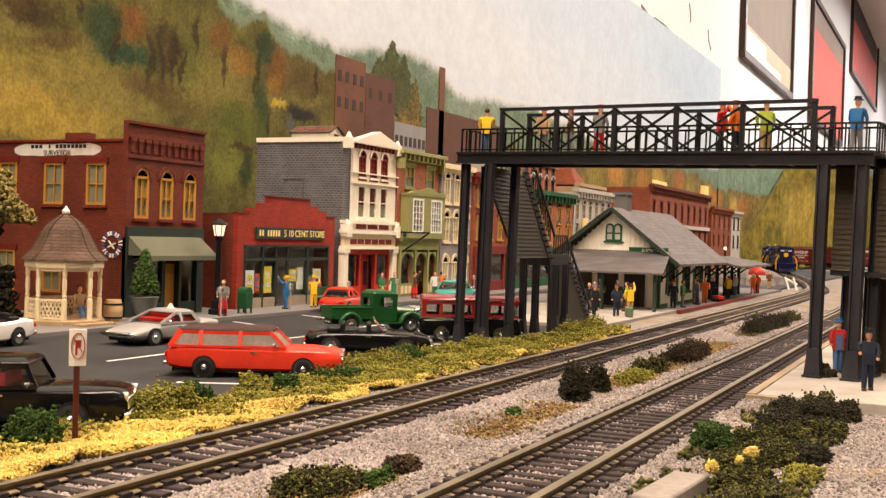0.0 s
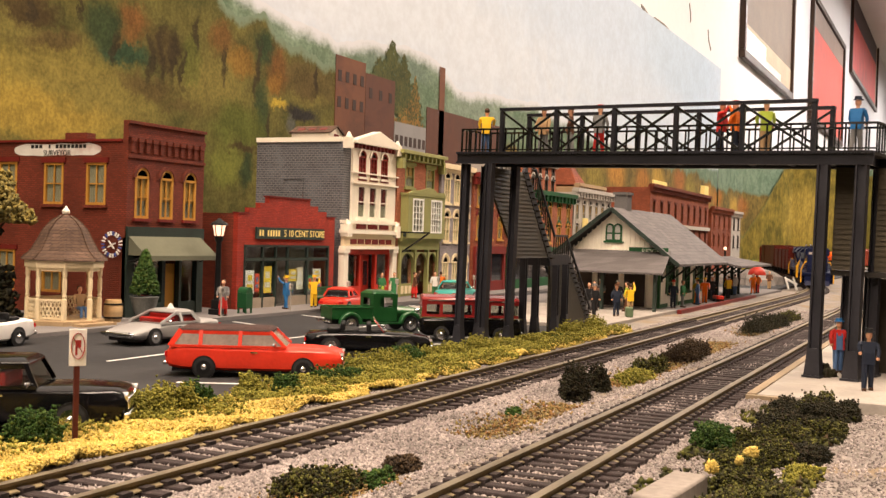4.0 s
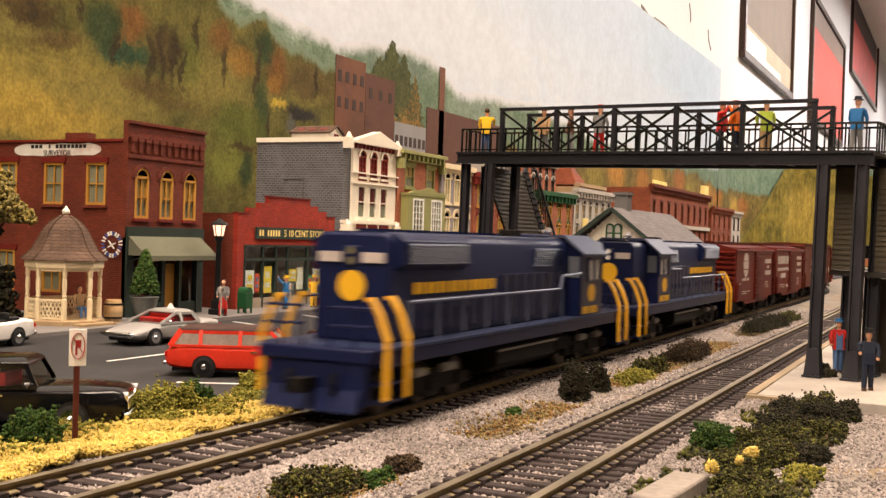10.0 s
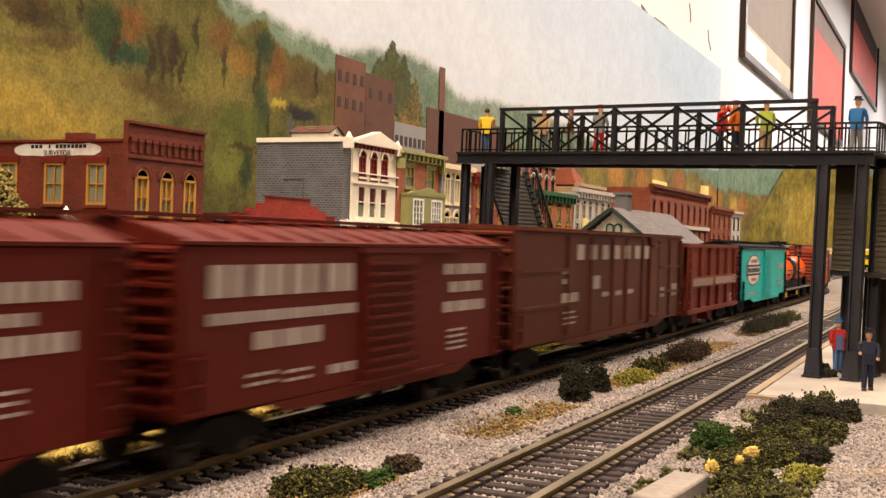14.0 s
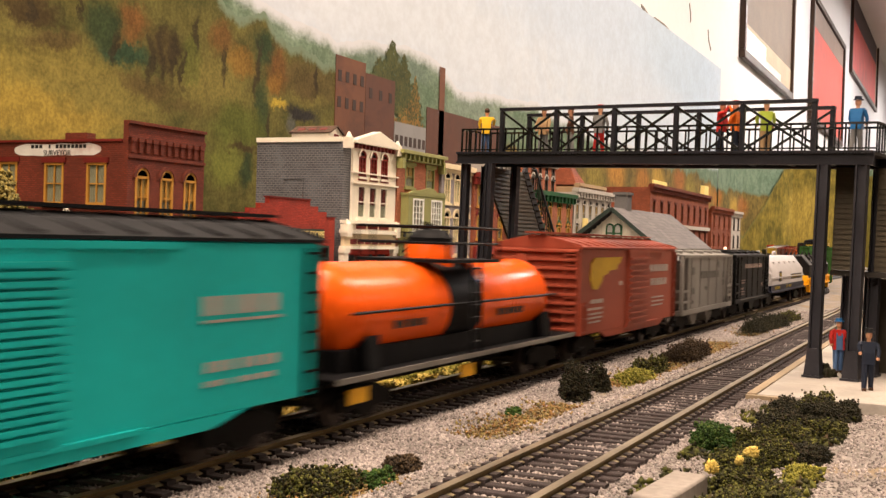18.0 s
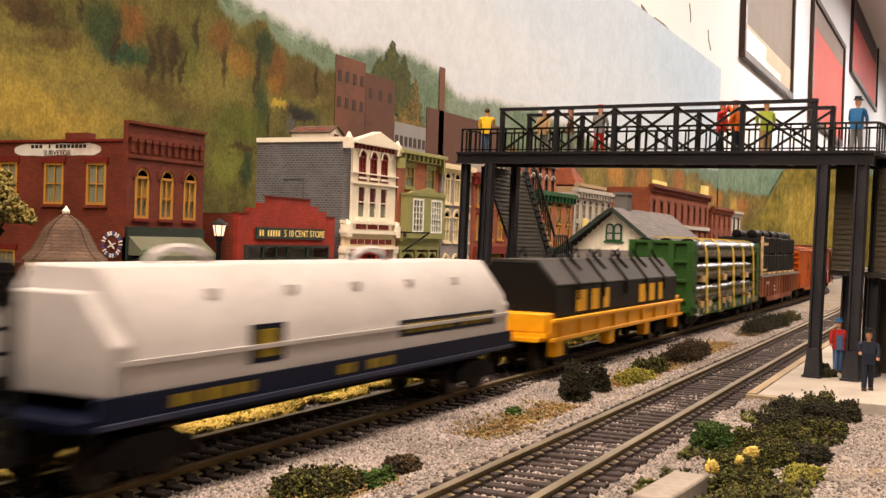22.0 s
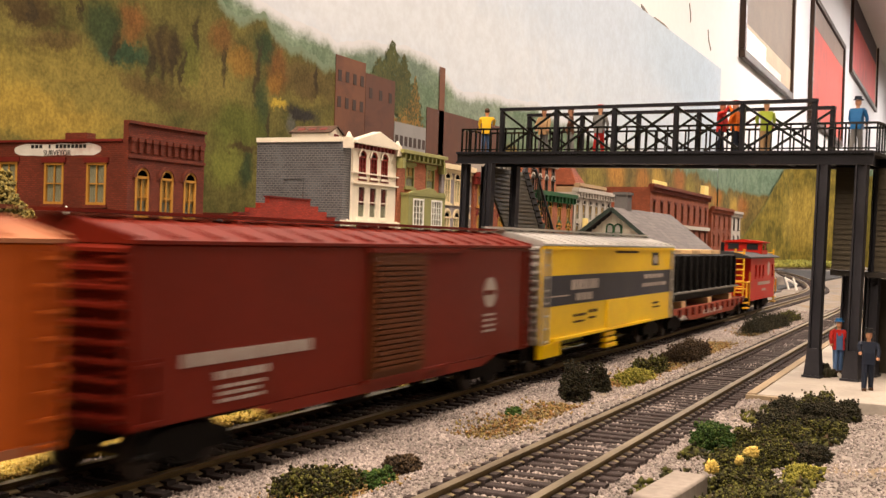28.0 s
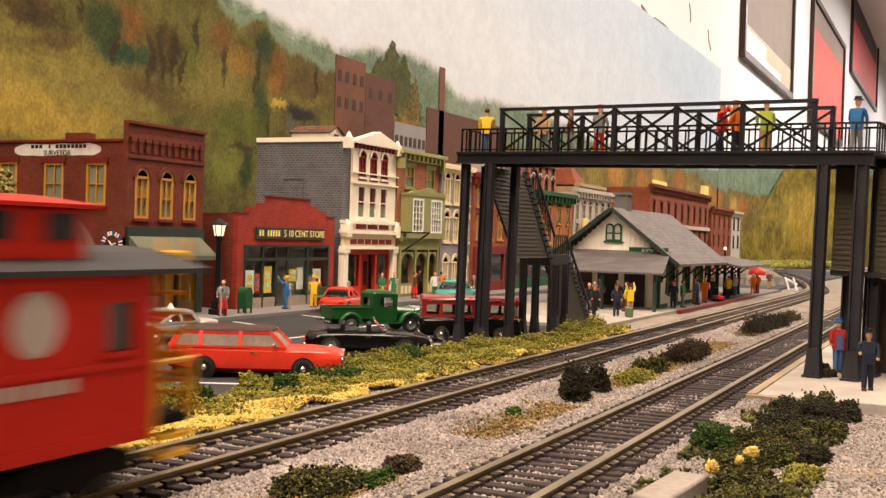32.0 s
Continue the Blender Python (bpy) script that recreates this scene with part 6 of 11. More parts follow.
    for x in np.linspace(x0 + 1, x1 - 1, 5):
        part("canopy_post", Shape().box(x - 0.12, x + 0.12, -0.1, 0.14, 0, 2.75).beam((x, 0, 1.8), (x, -1.2, 2.7), 0.1, 0.12).beam((x, 0, 1.8), (x, 1.2, 2.8), 0.1, 0.12), BLACKGREEN, t)


LETTERPALE = mat("pale_lettering", (0.6, 0.62, 0.52), 0.6)
slab("station_platform", (53.5, 70.2, 16.5, 30.0, -0.6, -0.12), CONCRETE, "pale concrete station platform", "platform")
slab("station_platform", (70.25, 114.0, 16.3, 30.0, -0.6, -0.125), PAVING, "grey brick-edged station platform", "platform")
slab("platform_edge", (69.5, 97.0, 16.0, 16.28, -0.6, -0.06), MAROON, "dark red brick platform edge", "platform")
station()
# ---- the train ----
CARS = []          # (thing, rear reach, length): where each car rides in the train
SPEED = 15.55
# how far the train still lags behind its even pace while it comes off the curve: seconds and metres
LAG_T, LAG_S = (0, 1, 2, 3, 5, 5.5, 6, 6.5, 7), (8.5, 8.2, 7.5, 6.7, 5.2, 4.0, 2.2, 1, 0)


def paint(name, colour, rough=0.42, stain=None, vary=0.12, spec=0.13):
    return mat(name, colour, rough, vary=vary, grain=25, bump=0.06, stain=stain, spec=spec)


def truck(parent, x, r=0.42, base=0.85, axles=2, dark=None):
    """A bogie: side frames, bolster, springs and wheels."""
    dark = dark or SOOT
    t = part("truck", Shape().box(x - 0.25, x + 0.25, -1.0, 1.0, 0.45, 0.8), dark, parent)
    for side in (-1, 1):
        y = side * 1.05
        reach = base * (axles - 1) + 0.35
        part("side_frame", Shape().prism([(x - reach, 0.62), (x - base * 0.7, 0.82), (x + base * 0.7, 0.82), (x + reach, 0.62), (x + reach, 0.34), (x + base * 0.6, 0.36), (x + 0.3, 0.2), (x - 0.3, 0.2), (x - base * 0.6, 0.36), (x - reach, 0.34)],
                                         "y", y - 0.09, y + 0.09), dark, t)
    for k in range(axles):
        cx = x + (2 * k / max(1, axles - 1) - 1) * base * (axles - 1)
        part("wheelset", Shape().tube((cx, -0.75, r), (cx, 0.75, r), 0.09)
             .lathe([(r, -0.84), (r, -0.70), (r + 0.06, -0.69), (r + 0.06, -0.64), (0.1, -0.64)], 18, cx, r, "y").lathe([(0.1, 0.64), (r + 0.06, 0.64), (r + 0.06, 0.69), (r, 0.70), (r, 0.84)], 18, cx, r, "y"), WHEEL, t, smooth=True)
    return t


WHEEL = mat("wheel_steel", (0.05, 0.04, 0.035), 0.45, metal=0.6, vary=0.3)


def coupler(parent, x, out):
    part("coupler", Shape().box(min(x, x + out * 0.75), max(x, x + out * 0.75), -0.09, 0.09, 0.72, 0.95).box(min(x + out * 0.5, x + out * 0.85), max(x + out * 0.5, x + out * 0.85), -0.2, 0.16, 0.68, 1.0), SOOT, parent)


def ladder(parent, x0, x1, z0, z1, y, n, material, name="ladder"):
    """Rungs on the side, standing off the wall."""
    sh = Shape()
    for k in range(n):
        z = z0 + (z1 - z0) * k / (n - 1)
        sh.box(x0, x1, y - 0.08 if y < 0 else y + 0.04, y - 0.04 if y < 0 else y + 0.08, z - 0.025, z + 0.025)
    for x in (x0, x1):
        sh.box(x - 0.03, x + 0.03, min(y, y - 0.06 if y < 0 else y + 0.06), max(y, y - 0.06 if y < 0 else y + 0.06), z0 - 0.1, z1 + 0.1)
    part(name, sh, material, parent)


def end_ladder(parent, x, out, y0, y1, z0, z1, n, material):
    sh = Shape()
    for k in range(n):
        z = z0 + (z1 - z0) * k / (n - 1)
        sh.box(min(x, x + out * 0.17), max(x, x + out * 0.17), y0, y1, z - 0.025, z + 0.025)
    for y in (y0, y1):
        sh.box(min(x, x + out * 0.15), max(x, x + out * 0.15), y - 0.025, y + 0.025, z0 - 0.1, z1 + 0.1)
    part("end_ladder", sh, material, parent)


def bars(parent, name, material, rows, y, label="", lean=0):
    """Lettering too small to read, as plain bars: rows of (x0, x1, z0, z1), each broken into letter-wide blocks."""
    sh = Shape()
    yy = (y - 0.025, y - 0.004) if y < 0 else (y + 0.004, y + 0.025)
    for x0, x1, z0, z1, n in rows:
        if n == 1 and x1 - x0 > 5 * (z1 - z0):
            n = int((x1 - x0) / (0.95 * (z1 - z0)))
        w = (x1 - x0) / n
        for k in range(n):
            sh.box(x0 + k * w, x0 + (k + (0.68, 0.5, 0.74, 0.6)[k % 4]) * w if n > 1 else x1, *yy, z0, z1)
    ob = part(name, sh, material, parent, label)
    ob["kind"] = "stuff"
    return ob


def disc(parent, name, x, y, z, rx, rz, material, label="", out=0.012):
    n = 28
    return part(name, Shape().prism([(x + rx * math.cos(2 * math.pi * i / n), z + rz * math.sin(2 * math.pi * i / n)) for i in range(n)], "y", y - out if y < 0 else y + 0.002, y - 0.002 if y < 0 else y + out), material, parent, label)


def corrugated_end(parent, x, out, z0, z1, hw, material, n=10):
    """A pressed steel end with sideways ribs, one sheet."""
    poly = [(x, z0)]
    for k in range(n):
        z = z0 + 0.2 + (z1 - z0 - 0.4) * k / (n - 1)
        poly += [(x + out * 0.03, z - 0.10), (x + out * 0.19, z - 0.03), (x + out * 0.19, z + 0.03), (x + out * 0.03, z + 0.10)]
    poly += [(x, z1)]
    part("end_panel", Shape().prism(poly, "y", -hw + 0.06, hw - 0.06), material, parent)


def ride(name, u0, u1, label, category="freight car"):
    """A car between two places in the train; its own x runs back from its front end."""
    t = thing(name, P(0, 0, 0), label, category, "cars of the freight train")
    CARS.append((t, u0, u1 - u0))
    return t


def underframe(t, L, sill=0.95, hw=1.5, truck_at=1.9, tanks=True):
    part("centre_sill", Shape().box(0.1, L - 0.1, -0.3, 0.3, 0.62, sill), SOOT, t)
    for x in (truck_at, L - truck_at):
        truck(t, x)
    coupler(t, 0.0, -1)
    coupler(t, L, 1)
    if tanks:
        part("air_reservoir", Shape().tube((L * 0.44, -0.7, 0.62), (L * 0.44 + 1.1, -0.7, 0.62), 0.22, n=10), SOOT, t, smooth=True)
        part("brake_rod", Shape().box(L * 0.3, L * 0.72, -0.52, -0.46, 0.5, 0.56), SOOT, t)


def boxcar(name, u0, u1, label, body, eave=3.85, sill=0.98, door=(0.45, 0.64), door_ribs=11, roof=None, ends=None, peak=0.42, ribs=0, corr=10, door_mat=None, walkway=True, bottom_sill=True):
    L, hw = u1 - u0, 1.52
    t = ride(name, u0, u1, label)
    underframe(t, L, sill)
    part("body", Shape().box(0, L, -hw, hw, sill, eave), body, t, bevel=0.03)
    if bottom_sill:
        part("side_sill", Shape().prism([(L * 0.18, sill), (L * 0.24, sill - 0.22), (L * 0.8, sill - 0.22), (L * 0.86, sill)], "y", -hw - 0.01, -hw + 0.06), body, t)
    top = roof or body
    part("roof", Shape().prism([(-hw - 0.06, eave), (-hw - 0.06, eave + 0.06), (-hw * 0.5, eave + peak * 0.72), (0, eave + peak), (hw * 0.5, eave + peak * 0.72), (hw + 0.06, eave + 0.06), (hw + 0.06, eave)], "x", -0.08, L + 0.08), top, t)
    rr = Shape()
    nr = int(L / 1.0)
    for k in range(nr + 1):
        x = k * L / nr
        rr.beam((x, -hw - 0.02, eave + 0.09), (x, -0.1, eave + peak + 0.01), 0.09, 0.07).beam((x, 0.1, eave + peak + 0.01), (x, hw + 0.02, eave + 0.09), 0.09, 0.07)
    part("roof_ribs", rr, top, t)
    if walkway:
        part("roofwalk", Shape().box(-0.3, L + 0.3, -0.32, -0.12, eave + peak + 0.05, eave + peak + 0.11).box(-0.3, L + 0.3, -0.10, 0.10, eave + peak + 0.05, eave + peak + 0.11).box(-0.3, L + 0.3, 0.12, 0.32, eave + peak + 0.05, eave + peak + 0.11), top, t)
    for x, out in ((0, -1), (L, 1)):
        corrugated_end(t, x, out, sill, eave + 0.1, hw, ends or body, corr)
        part("brake_wheel", Shape().tube((x + out * 0.2, 0.5, 3.4), (x + out * 0.26, 0.5, 3.4), 0.26, n=14), ends or body, t)
    for side in (-1, 1):
        y = side * hw
        a, b = (door or (0.45, 0.5))[0] * L, (door or (0.45, 0.5))[1] * L
        if not door:
            for x0 in (0.06, L - 0.5):
                ladder(t, x0, x0 + 0.44, sill + 0.1, eave - 0.2, y, 8, ends or body)
            continue
        d = part("door", Shape().box(a, b, min(y, y + side * 0.09), max(y, y + side * 0.09), sill + 0.05, eave - 0.12), door_mat or body, t)
        for k in range(door_ribs):
            z = sill + 0.25 + (eave - sill - 0.6) * k / max(1, door_ribs - 1)
            part("door_rib", Shape().box(a + 0.12, b - 0.12, min(y + side * 0.09, y + side * 0.17), max(y + side * 0.09, y + side * 0.17), z - 0.04, z + 0.04), door_mat or body, d)
        part("door_track", Shape().box(a - 0.15, min(L - 0.3, b + (b - a) * 0.9), min(y, y + side * 0.12), max(y, y + side * 0.12), eave - 0.13, eave - 0.02), body, t)
        part("door_sill", Shape().box(a - 0.2, b + (b - a) * 0.6, min(y, y + side * 0.10), max(y, y + side * 0.10), sill - 0.02, sill + 0.06), body, t)
        for x0, x1 in ((0.06, 0.5), (L - 0.5, L - 0.06)):
            hi = x1 > L / 2 if side < 0 else x1 < L / 2
            ladder(t, x0, x1, sill + 0.1, (eave - 0.2) if hi else sill + 1.0, y, 8 if hi else 3, ends or body)
            part("step", Shape().box(x0, x0 + 0.04, y - 0.02, y + 0.02, sill - 0.42, sill).box(x1 - 0.04, x1, y - 0.02, y + 0.02, sill - 0.42, sill).box(x0, x1, y - 0.06, y + 0.06, sill - 0.42, sill - 0.38), SOOT, t)
        if ribs:
            for k in range(ribs):
                x = (k + 0.5) * L / ribs
                if not a - 0.2 < x < b + 0.2:
                    part("side_rib", Shape().box(x - 0.05, x + 0.05, min(y, y + side * 0.06), max(y, y + side * 0.06), sill + 0.1, eave - 0.1), body, t)
    end_ladder(t, 0, -1, -hw + 0.1, -hw + 0.5, sill + 0.2, eave - 0.2, 8, ends or body)
    end_ladder(t, L, 1, -hw + 0.1, -hw + 0.5, sill + 0.2, eave - 0.2, 8, ends or body)
    return t, L, -hw


OXIDE = paint("oxide_red_car", (0.090, 0.008, 0.0035), 0.5)
OXIDE2 = paint("brown_red_car", (0.090, 0.009, 0.004), 0.5)
TUSCAN = paint("tuscan_red_car", (0.135, 0.012, 0.005), 0.4)
SALMON = paint("faded_mineral_red", (0.27, 0.055, 0.030), 0.45)
PLAINBROWN = paint("plain_brown_car", (0.095, 0.021, 0.011), 0.5)
TEAL = paint("jade_green_car", (0.008, 0.44, 0.44), 0.4)
ORANGE = paint("bright_orange_tank", (0.85, 0.11, 0.008), 0.22)
REEFER = paint("reefer_orange", (0.42, 0.085, 0.008), 0.5, stain=(0.32, 0.065, 0.008))
CARGREY = paint("hopper_grey", (0.20, 0.19, 0.175), 0.55, stain=(0.15, 0.14, 0.13))
CARBLACK = paint("hopper_black", (0.006, 0.006, 0.007), 0.5, spec=0.07)
HOPPERRED = paint("hopper_brown_red", (0.15, 0.024, 0.013), 0.5)
LETTERFADE = paint("faded_lettering", (0.30, 0.23, 0.20), 0.6)
COVERWHITE = paint("coil_hood_white", (0.44, 0.42, 0.425), 0.45)
NAVY = paint("navy_car", (0.006, 0.009, 0.026), 0.45, spec=0.08)
NAVYLIGHT = paint("pale_navy_edge", (0.03, 0.036, 0.07), 0.45)
GOLDDIM = paint("dim_gold_lettering", (0.26, 0.19, 0.015), 0.5)
DOORBROWN = paint("yellowish_brown_door", (0.105, 0.032, 0.010), 0.45)
CARYELLOW = paint("bright_yellow_car", (0.98, 0.62, 0.004), 0.35)
BAND = paint("dark_blue_band", (0.006, 0.011, 0.03), 0.35)
DTIYELLOW = paint("deep_yellow_car", (0.74, 0.35, 0.008), 0.4)
SILVER = mat("silver_ends", (0.55, 0.54, 0.52), 0.35, metal=0.5, vary=0.15, grain=25, bump=0.06, spec=0.5)
GREENCAR = paint("dark_green_car", (0.030, 0.090, 0.020), 0.5)
RUSTCAR = mat("rusty_gondola", (0.17, 0.045, 0.02), 0.7, vary=0.35, grain=30, stain=(0.34, 0.13, 0.06), streak=(1, 1, 0.25))
CABRED = paint("caboose_red", (0.46, 0.017, 0.009), 0.4)
LOCOBLUE = paint("locomotive_blue", (0.005, 0.009, 0.042), 0.4)
LOCOROOF = paint("locomotive_blue_roof", (0.016, 0.024, 0.062), 0.45)
GOLD = paint("gold_lettering", (0.70, 0.40, 0.02), 0.5)
WINGYELLOW = paint("dull_yellow_emblem", (0.52, 0.33, 0.02), 0.55)
LETTER = paint("white_lettering", (0.45, 0.40, 0.37), 0.6)
LETTERSOFT = paint("worn_dark_lettering", (0.095, 0.088, 0.08), 0.6)
LETTERDARK = paint("dark_lettering", (0.05, 0.03, 0.02), 0.6)
REDPRINT = paint("red_print", (0.60, 0.20, 0.17), 0.6)
STRAPYELLOW = mat("strap_yellow", (0.60, 0.42, 0.02), 0.5, vary=0.1)
PIPEBLACK = mat("plastic_pipe_black", (0.005, 0.005, 0.0055), 0.2, vary=0.2, spec=0.16)
LUMBER = mat("raw_wood", (0.55, 0.38, 0.20), 0.8, vary=0.25, streak=(1, 1, 5))
LOADBLACK = mat("black_load", (0.005, 0.0045, 0.0045), 0.55, vary=0.4, grain=30, spec=0.05)


def locomotive(u0, u1, cab_first, label, cab_at):
    """A hood diesel: frame, long hood with a wide radiator box at its end, cab, short hood, railings and steps."""
    L = u1 - u0
    t = ride("diesel_locomotive", u0, u1, label, "locomotive")
    hw = 1.55
    # the long hood points forward (-x) unless the cab leads; f() turns the plan about
    f = (lambda x: x) if not cab_first else (lambda x: L - x)
    def bx(sh, x0, x1, *r):
        return sh.box(min(f(x0), f(x1)), max(f(x0), f(x1)), *r)
    def px(sh, poly, a, b):
        return sh.prism(poly, "x", min(f(a), f(b)), max(f(a), f(b)))
    part("frame", bx(Shape(), 0.35, L - 0.35, -hw, hw, 1.22, 1.56), LOCOBLUE, t, bevel=0.03)
    part("walkway", bx(Shape(), 0.3, L - 0.3, -hw - 0.05, hw + 0.05, 1.56, 1.63), LOCOROOF, t)
    tank = part("fuel_tank", Shape().prism([(-1.0, 0.38), (-1.38, 0.62), (-1.38, 1.04), (-1.2, 1.2), (1.2, 1.2), (1.38, 1.04), (1.38, 0.62), (1.0, 0.38)], "x", L / 2 - 2.5, L / 2 + 2.2), SOOT, t, bevel=0.05)
    for y in (-1.41, 1.41):
        part("tank_ledge", Shape().box(L / 2 - 2.5, L / 2 + 2.2, y - 0.03, y + 0.03, 1.0, 1.06), CARGREY, tank)
    part("air_tank", Shape().tube((L / 2 + 2.5, -1.1, 0.8), (L / 2 + 4.0, -1.1, 0.8), 0.22, n=12), SOOT, t, smooth=True)
    for x in (3.6, L - 3.6):
        b = truck(t, x, 0.5, 1.0, 3)
        for k in (-1.6, 0.0, 1.6):
            part("journal_box", Shape().box(x + k - 0.17, x + k + 0.17, -1.24, -1.1, 0.38, 0.66), SOOT, b, bevel=0.03)
        for k in (-0.85, 0.85):
            part("brake_cylinder", Shape().tube((x + k - 0.35, -1.2, 0.86), (x + k + 0.35, -1.2, 0.86), 0.11, n=10), CARGREY, b, smooth=True)
    coupler(t, 0.1, -1)
    coupler(t, L - 0.1, 1)
    # long hood with doors, grilles and a rounded top
    h0, h1, top = 1.6, cab_at[0], 4.14
    hood = [(-1.0, 1.62), (-1.0, top - 0.24), (-0.93, top - 0.08), (-0.78, top), (0.78, top), (0.93, top - 0.08), (1.0, top - 0.24), (1.0, 1.62)]
    part("long_hood", px(Shape(), hood, h0, h1), LOCOBLUE, t, bevel=0.06)
    part("hood_cap", px(Shape(), [(-0.80, top), (-0.74, top + 0.05), (0.74, top + 0.05), (0.80, top)], h0 + 0.3, h1 - 0.05), LOCOROOF, t)
    part("radiator_box", px(Shape(), [(-1.0, 3.28), (-1.22, 3.42), (-1.22, 3.98), (-1.0, 4.16), (1.0, 4.16), (1.22, 3.98), (1.22, 3.42), (1.0, 3.28)], h0 + 0.25, h0 + 4.1), LOCOBLUE, t, bevel=0.03)
    for side in (-1, 1):
        y = side * 1.0
        n = 15
        w = (h1 - h0 - 1.3) / n
        for k in range(n):
            x = h0 + 0.7 + w * k
            d = part("hood_door", bx(Shape(), x + 0.05, x + w - 0.05, min(y, y + side * 0.045), max(y, y + side * 0.045), 1.8, 2.6 if k < 8 else 3.1), LOCOBLUE, t, bevel=0.015)
            part("door_latch", bx(Shape(), x + w - 0.17, x + w - 0.11, min(y + side * 0.045, y + side * 0.08), max(y + side * 0.045, y + side * 0.08), 2.1, 2.3), LOCOROOF, d)
        for a, b, c, e in ((h0 + 0.5, h0 + 3.8, 3.46, 3.94), (h1 - 3.2, h1 - 0.5, 3.3, 3.85)):
            y1 = side * (1.22 if a < h0 + 1 else 1.0)
            saw = [(y1 - side * 0.02, c)]
            for k in range(8):
                z = c + (e - c) * k / 8
                saw += [(y1 + side * 0.05, z), (y1 + side * 0.01, z + (e - c) / 9)]
            saw += [(y1 - side * 0.02, e)]
            part("grille", px(Shape(), saw, a, b), LOCOBLUE, t)
        bars(t, "lettering", GOLD, [(min(f(h0 + 1.15), f(h0 + 6.2)), max(f(h0 + 1.15), f(h0 + 6.2)), 2.72, 3.0, 15)], y * 1.035, "gold lettering")
    for x in (h0 + 1.3, h0 + 3.0, h0 + 5.4, h0 + 7.4):
        part("roof_fan", Shape().tube((f(x), 0, top), (f(x), 0, top + 0.12), 0.58, n=18), LOCOBLUE, t)
    part("exhaust_stack", bx(Shape(), h1 - 3.0, h1 - 2.4, -0.28, 0.28, top, top + 0.26), SOOT, t, bevel=0.03)
    part("dynamic_brake_hatch", bx(Shape(), h1 - 2.1, h1 - 0.6, -0.62, 0.62, top, top + 0.14), LOCOBLUE, t, bevel=0.04)
    # cab, wider than the hoods, with sloping roof edges
    c0, c1 = cab_at
    cab = [(-1.5, 1.62), (-1.5, 3.72), (-0.85, 4.2), (0.85, 4.2), (1.5, 3.72), (1.5, 1.62)]
    cb = part("cab", px(Shape(), cab, c0, c1), LOCOBLUE, t, bevel=0.04)
    part("cab_roof", px(Shape(), [(-1.64, 3.62), (-0.9, 4.22), (0.9, 4.22), (1.64, 3.62), (1.66, 3.69), (0.92, 4.3), (-0.92, 4.3), (-1.66, 3.69)], c0 - 0.2, c1 + 0.2), CABTOPGLARE, cb)
    part("horn", Shape().lathe([(0.05, 0), (0.06, 0.5), (0.14, 0.62)], 10, 0.3, 4.42, "x").moved(Matrix.Translation((f(c0 + 1.0), 0, 0))).tube((f(c0 + 1.2), 0.3, 4.2), (f(c0 + 1.2), 0.3, 4.42), 0.04, n=6), CHROME, cb)
    for side in (-1, 1):
        y = side * 1.5
        part("window_frame", rect_wall(Shape(), min(f(c0 + 0.62), f(c1 - 0.1)), max(f(c0 + 0.62), f(c1 - 0.1)), 2.74, 3.56, min(y, y + side * 0.05), max(y, y + side * 0.05), [(min(f(c0 + a), f(c0 + b)), max(f(c0 + a), f(c0 + b)), 2.82, 3.48) for a, b in ((0.70, 1.28), (1.36, 1.95))]), LOCOBLUE, cb)
        for a, b in ((c0 + 0.70, c0 + 1.28), (c0 + 1.36, c0 + 1.95)):
            part("cab_window", bx(Shape(), a, b, min(y, y + side * 0.015), max(y, y + side * 0.015), 2.82, 3.48), CABGLASS, cb)
        disc(cb, "emblem", f(c0 + 1.1), y, 2.38, 0.40, 0.30, GOLD, "round yellow emblem")
        bars(cb, "number", GOLD, [(min(f(c0 + 0.2), f(c0 + 1.85)), max(f(c0 + 0.2), f(c0 + 1.85)), 1.70, 1.94, 4)], y)
    for x, out in ((c0, -1), (c1, 1)):
        for y in (-1.24, 1.24):
            part("end_window", Shape().box(min(f(x), f(x + out * 0.03)), max(f(x), f(x + out * 0.03)), y - 0.19, y + 0.19, 2.9, 3.6), CABGLASS, cb)
    # short hood
    s0, s1 = c1, L - 1.5
    part("short_hood", px(Shape(), hood, s0, s1), LOCOBLUE, t, bevel=0.06)
    # ends: pilot, steps, railings, headlamps, number boards, emblem
    for end, hx in ((0.0, h0), (L, s1)):
        out = -1 if end == 0 else 1
        pil = part("pilot", bx(Shape(), end - out * 0.06, end - out * 0.34, -1.28, 1.28, 0.35, 1.3).box(min(f(end + out * 0.02), f(end - out * 0.36)), max(f(end + out * 0.02), f(end - out * 0.36)), -1.46, 1.46, 1.3, 1.62), LOCOBLUE, t, bevel=0.05)
        part("plow", Shape().prism([(f(end - out * 0.02), 0.22), (f(end + out * 0.22), 0.26), (f(end + out * 0.02), 0.72), (f(end - out * 0.08), 0.72)], "y", -1.2, 1.2), LOCOBLUE, pil)
        for y in (-0.62, -0.5, 0.5, 0.62):
            part("hose", Shape().tube((f(end + out * 0.04), y, 1.1), (f(end + out * 0.16), y, 0.85), 0.035, n=6).tube((f(end + out * 0.16), y, 0.85), (f(end + out * 0.12), y, 0.6), 0.035, n=6), SOOT, pil)
        er = Shape()
        for y in (-0.95, -0.35, 0.35, 0.95):
            er.tube((f(end - out * 0.12), y, 1.6), (f(end - out * 0.12), y, 2.5), 0.035, n=6)
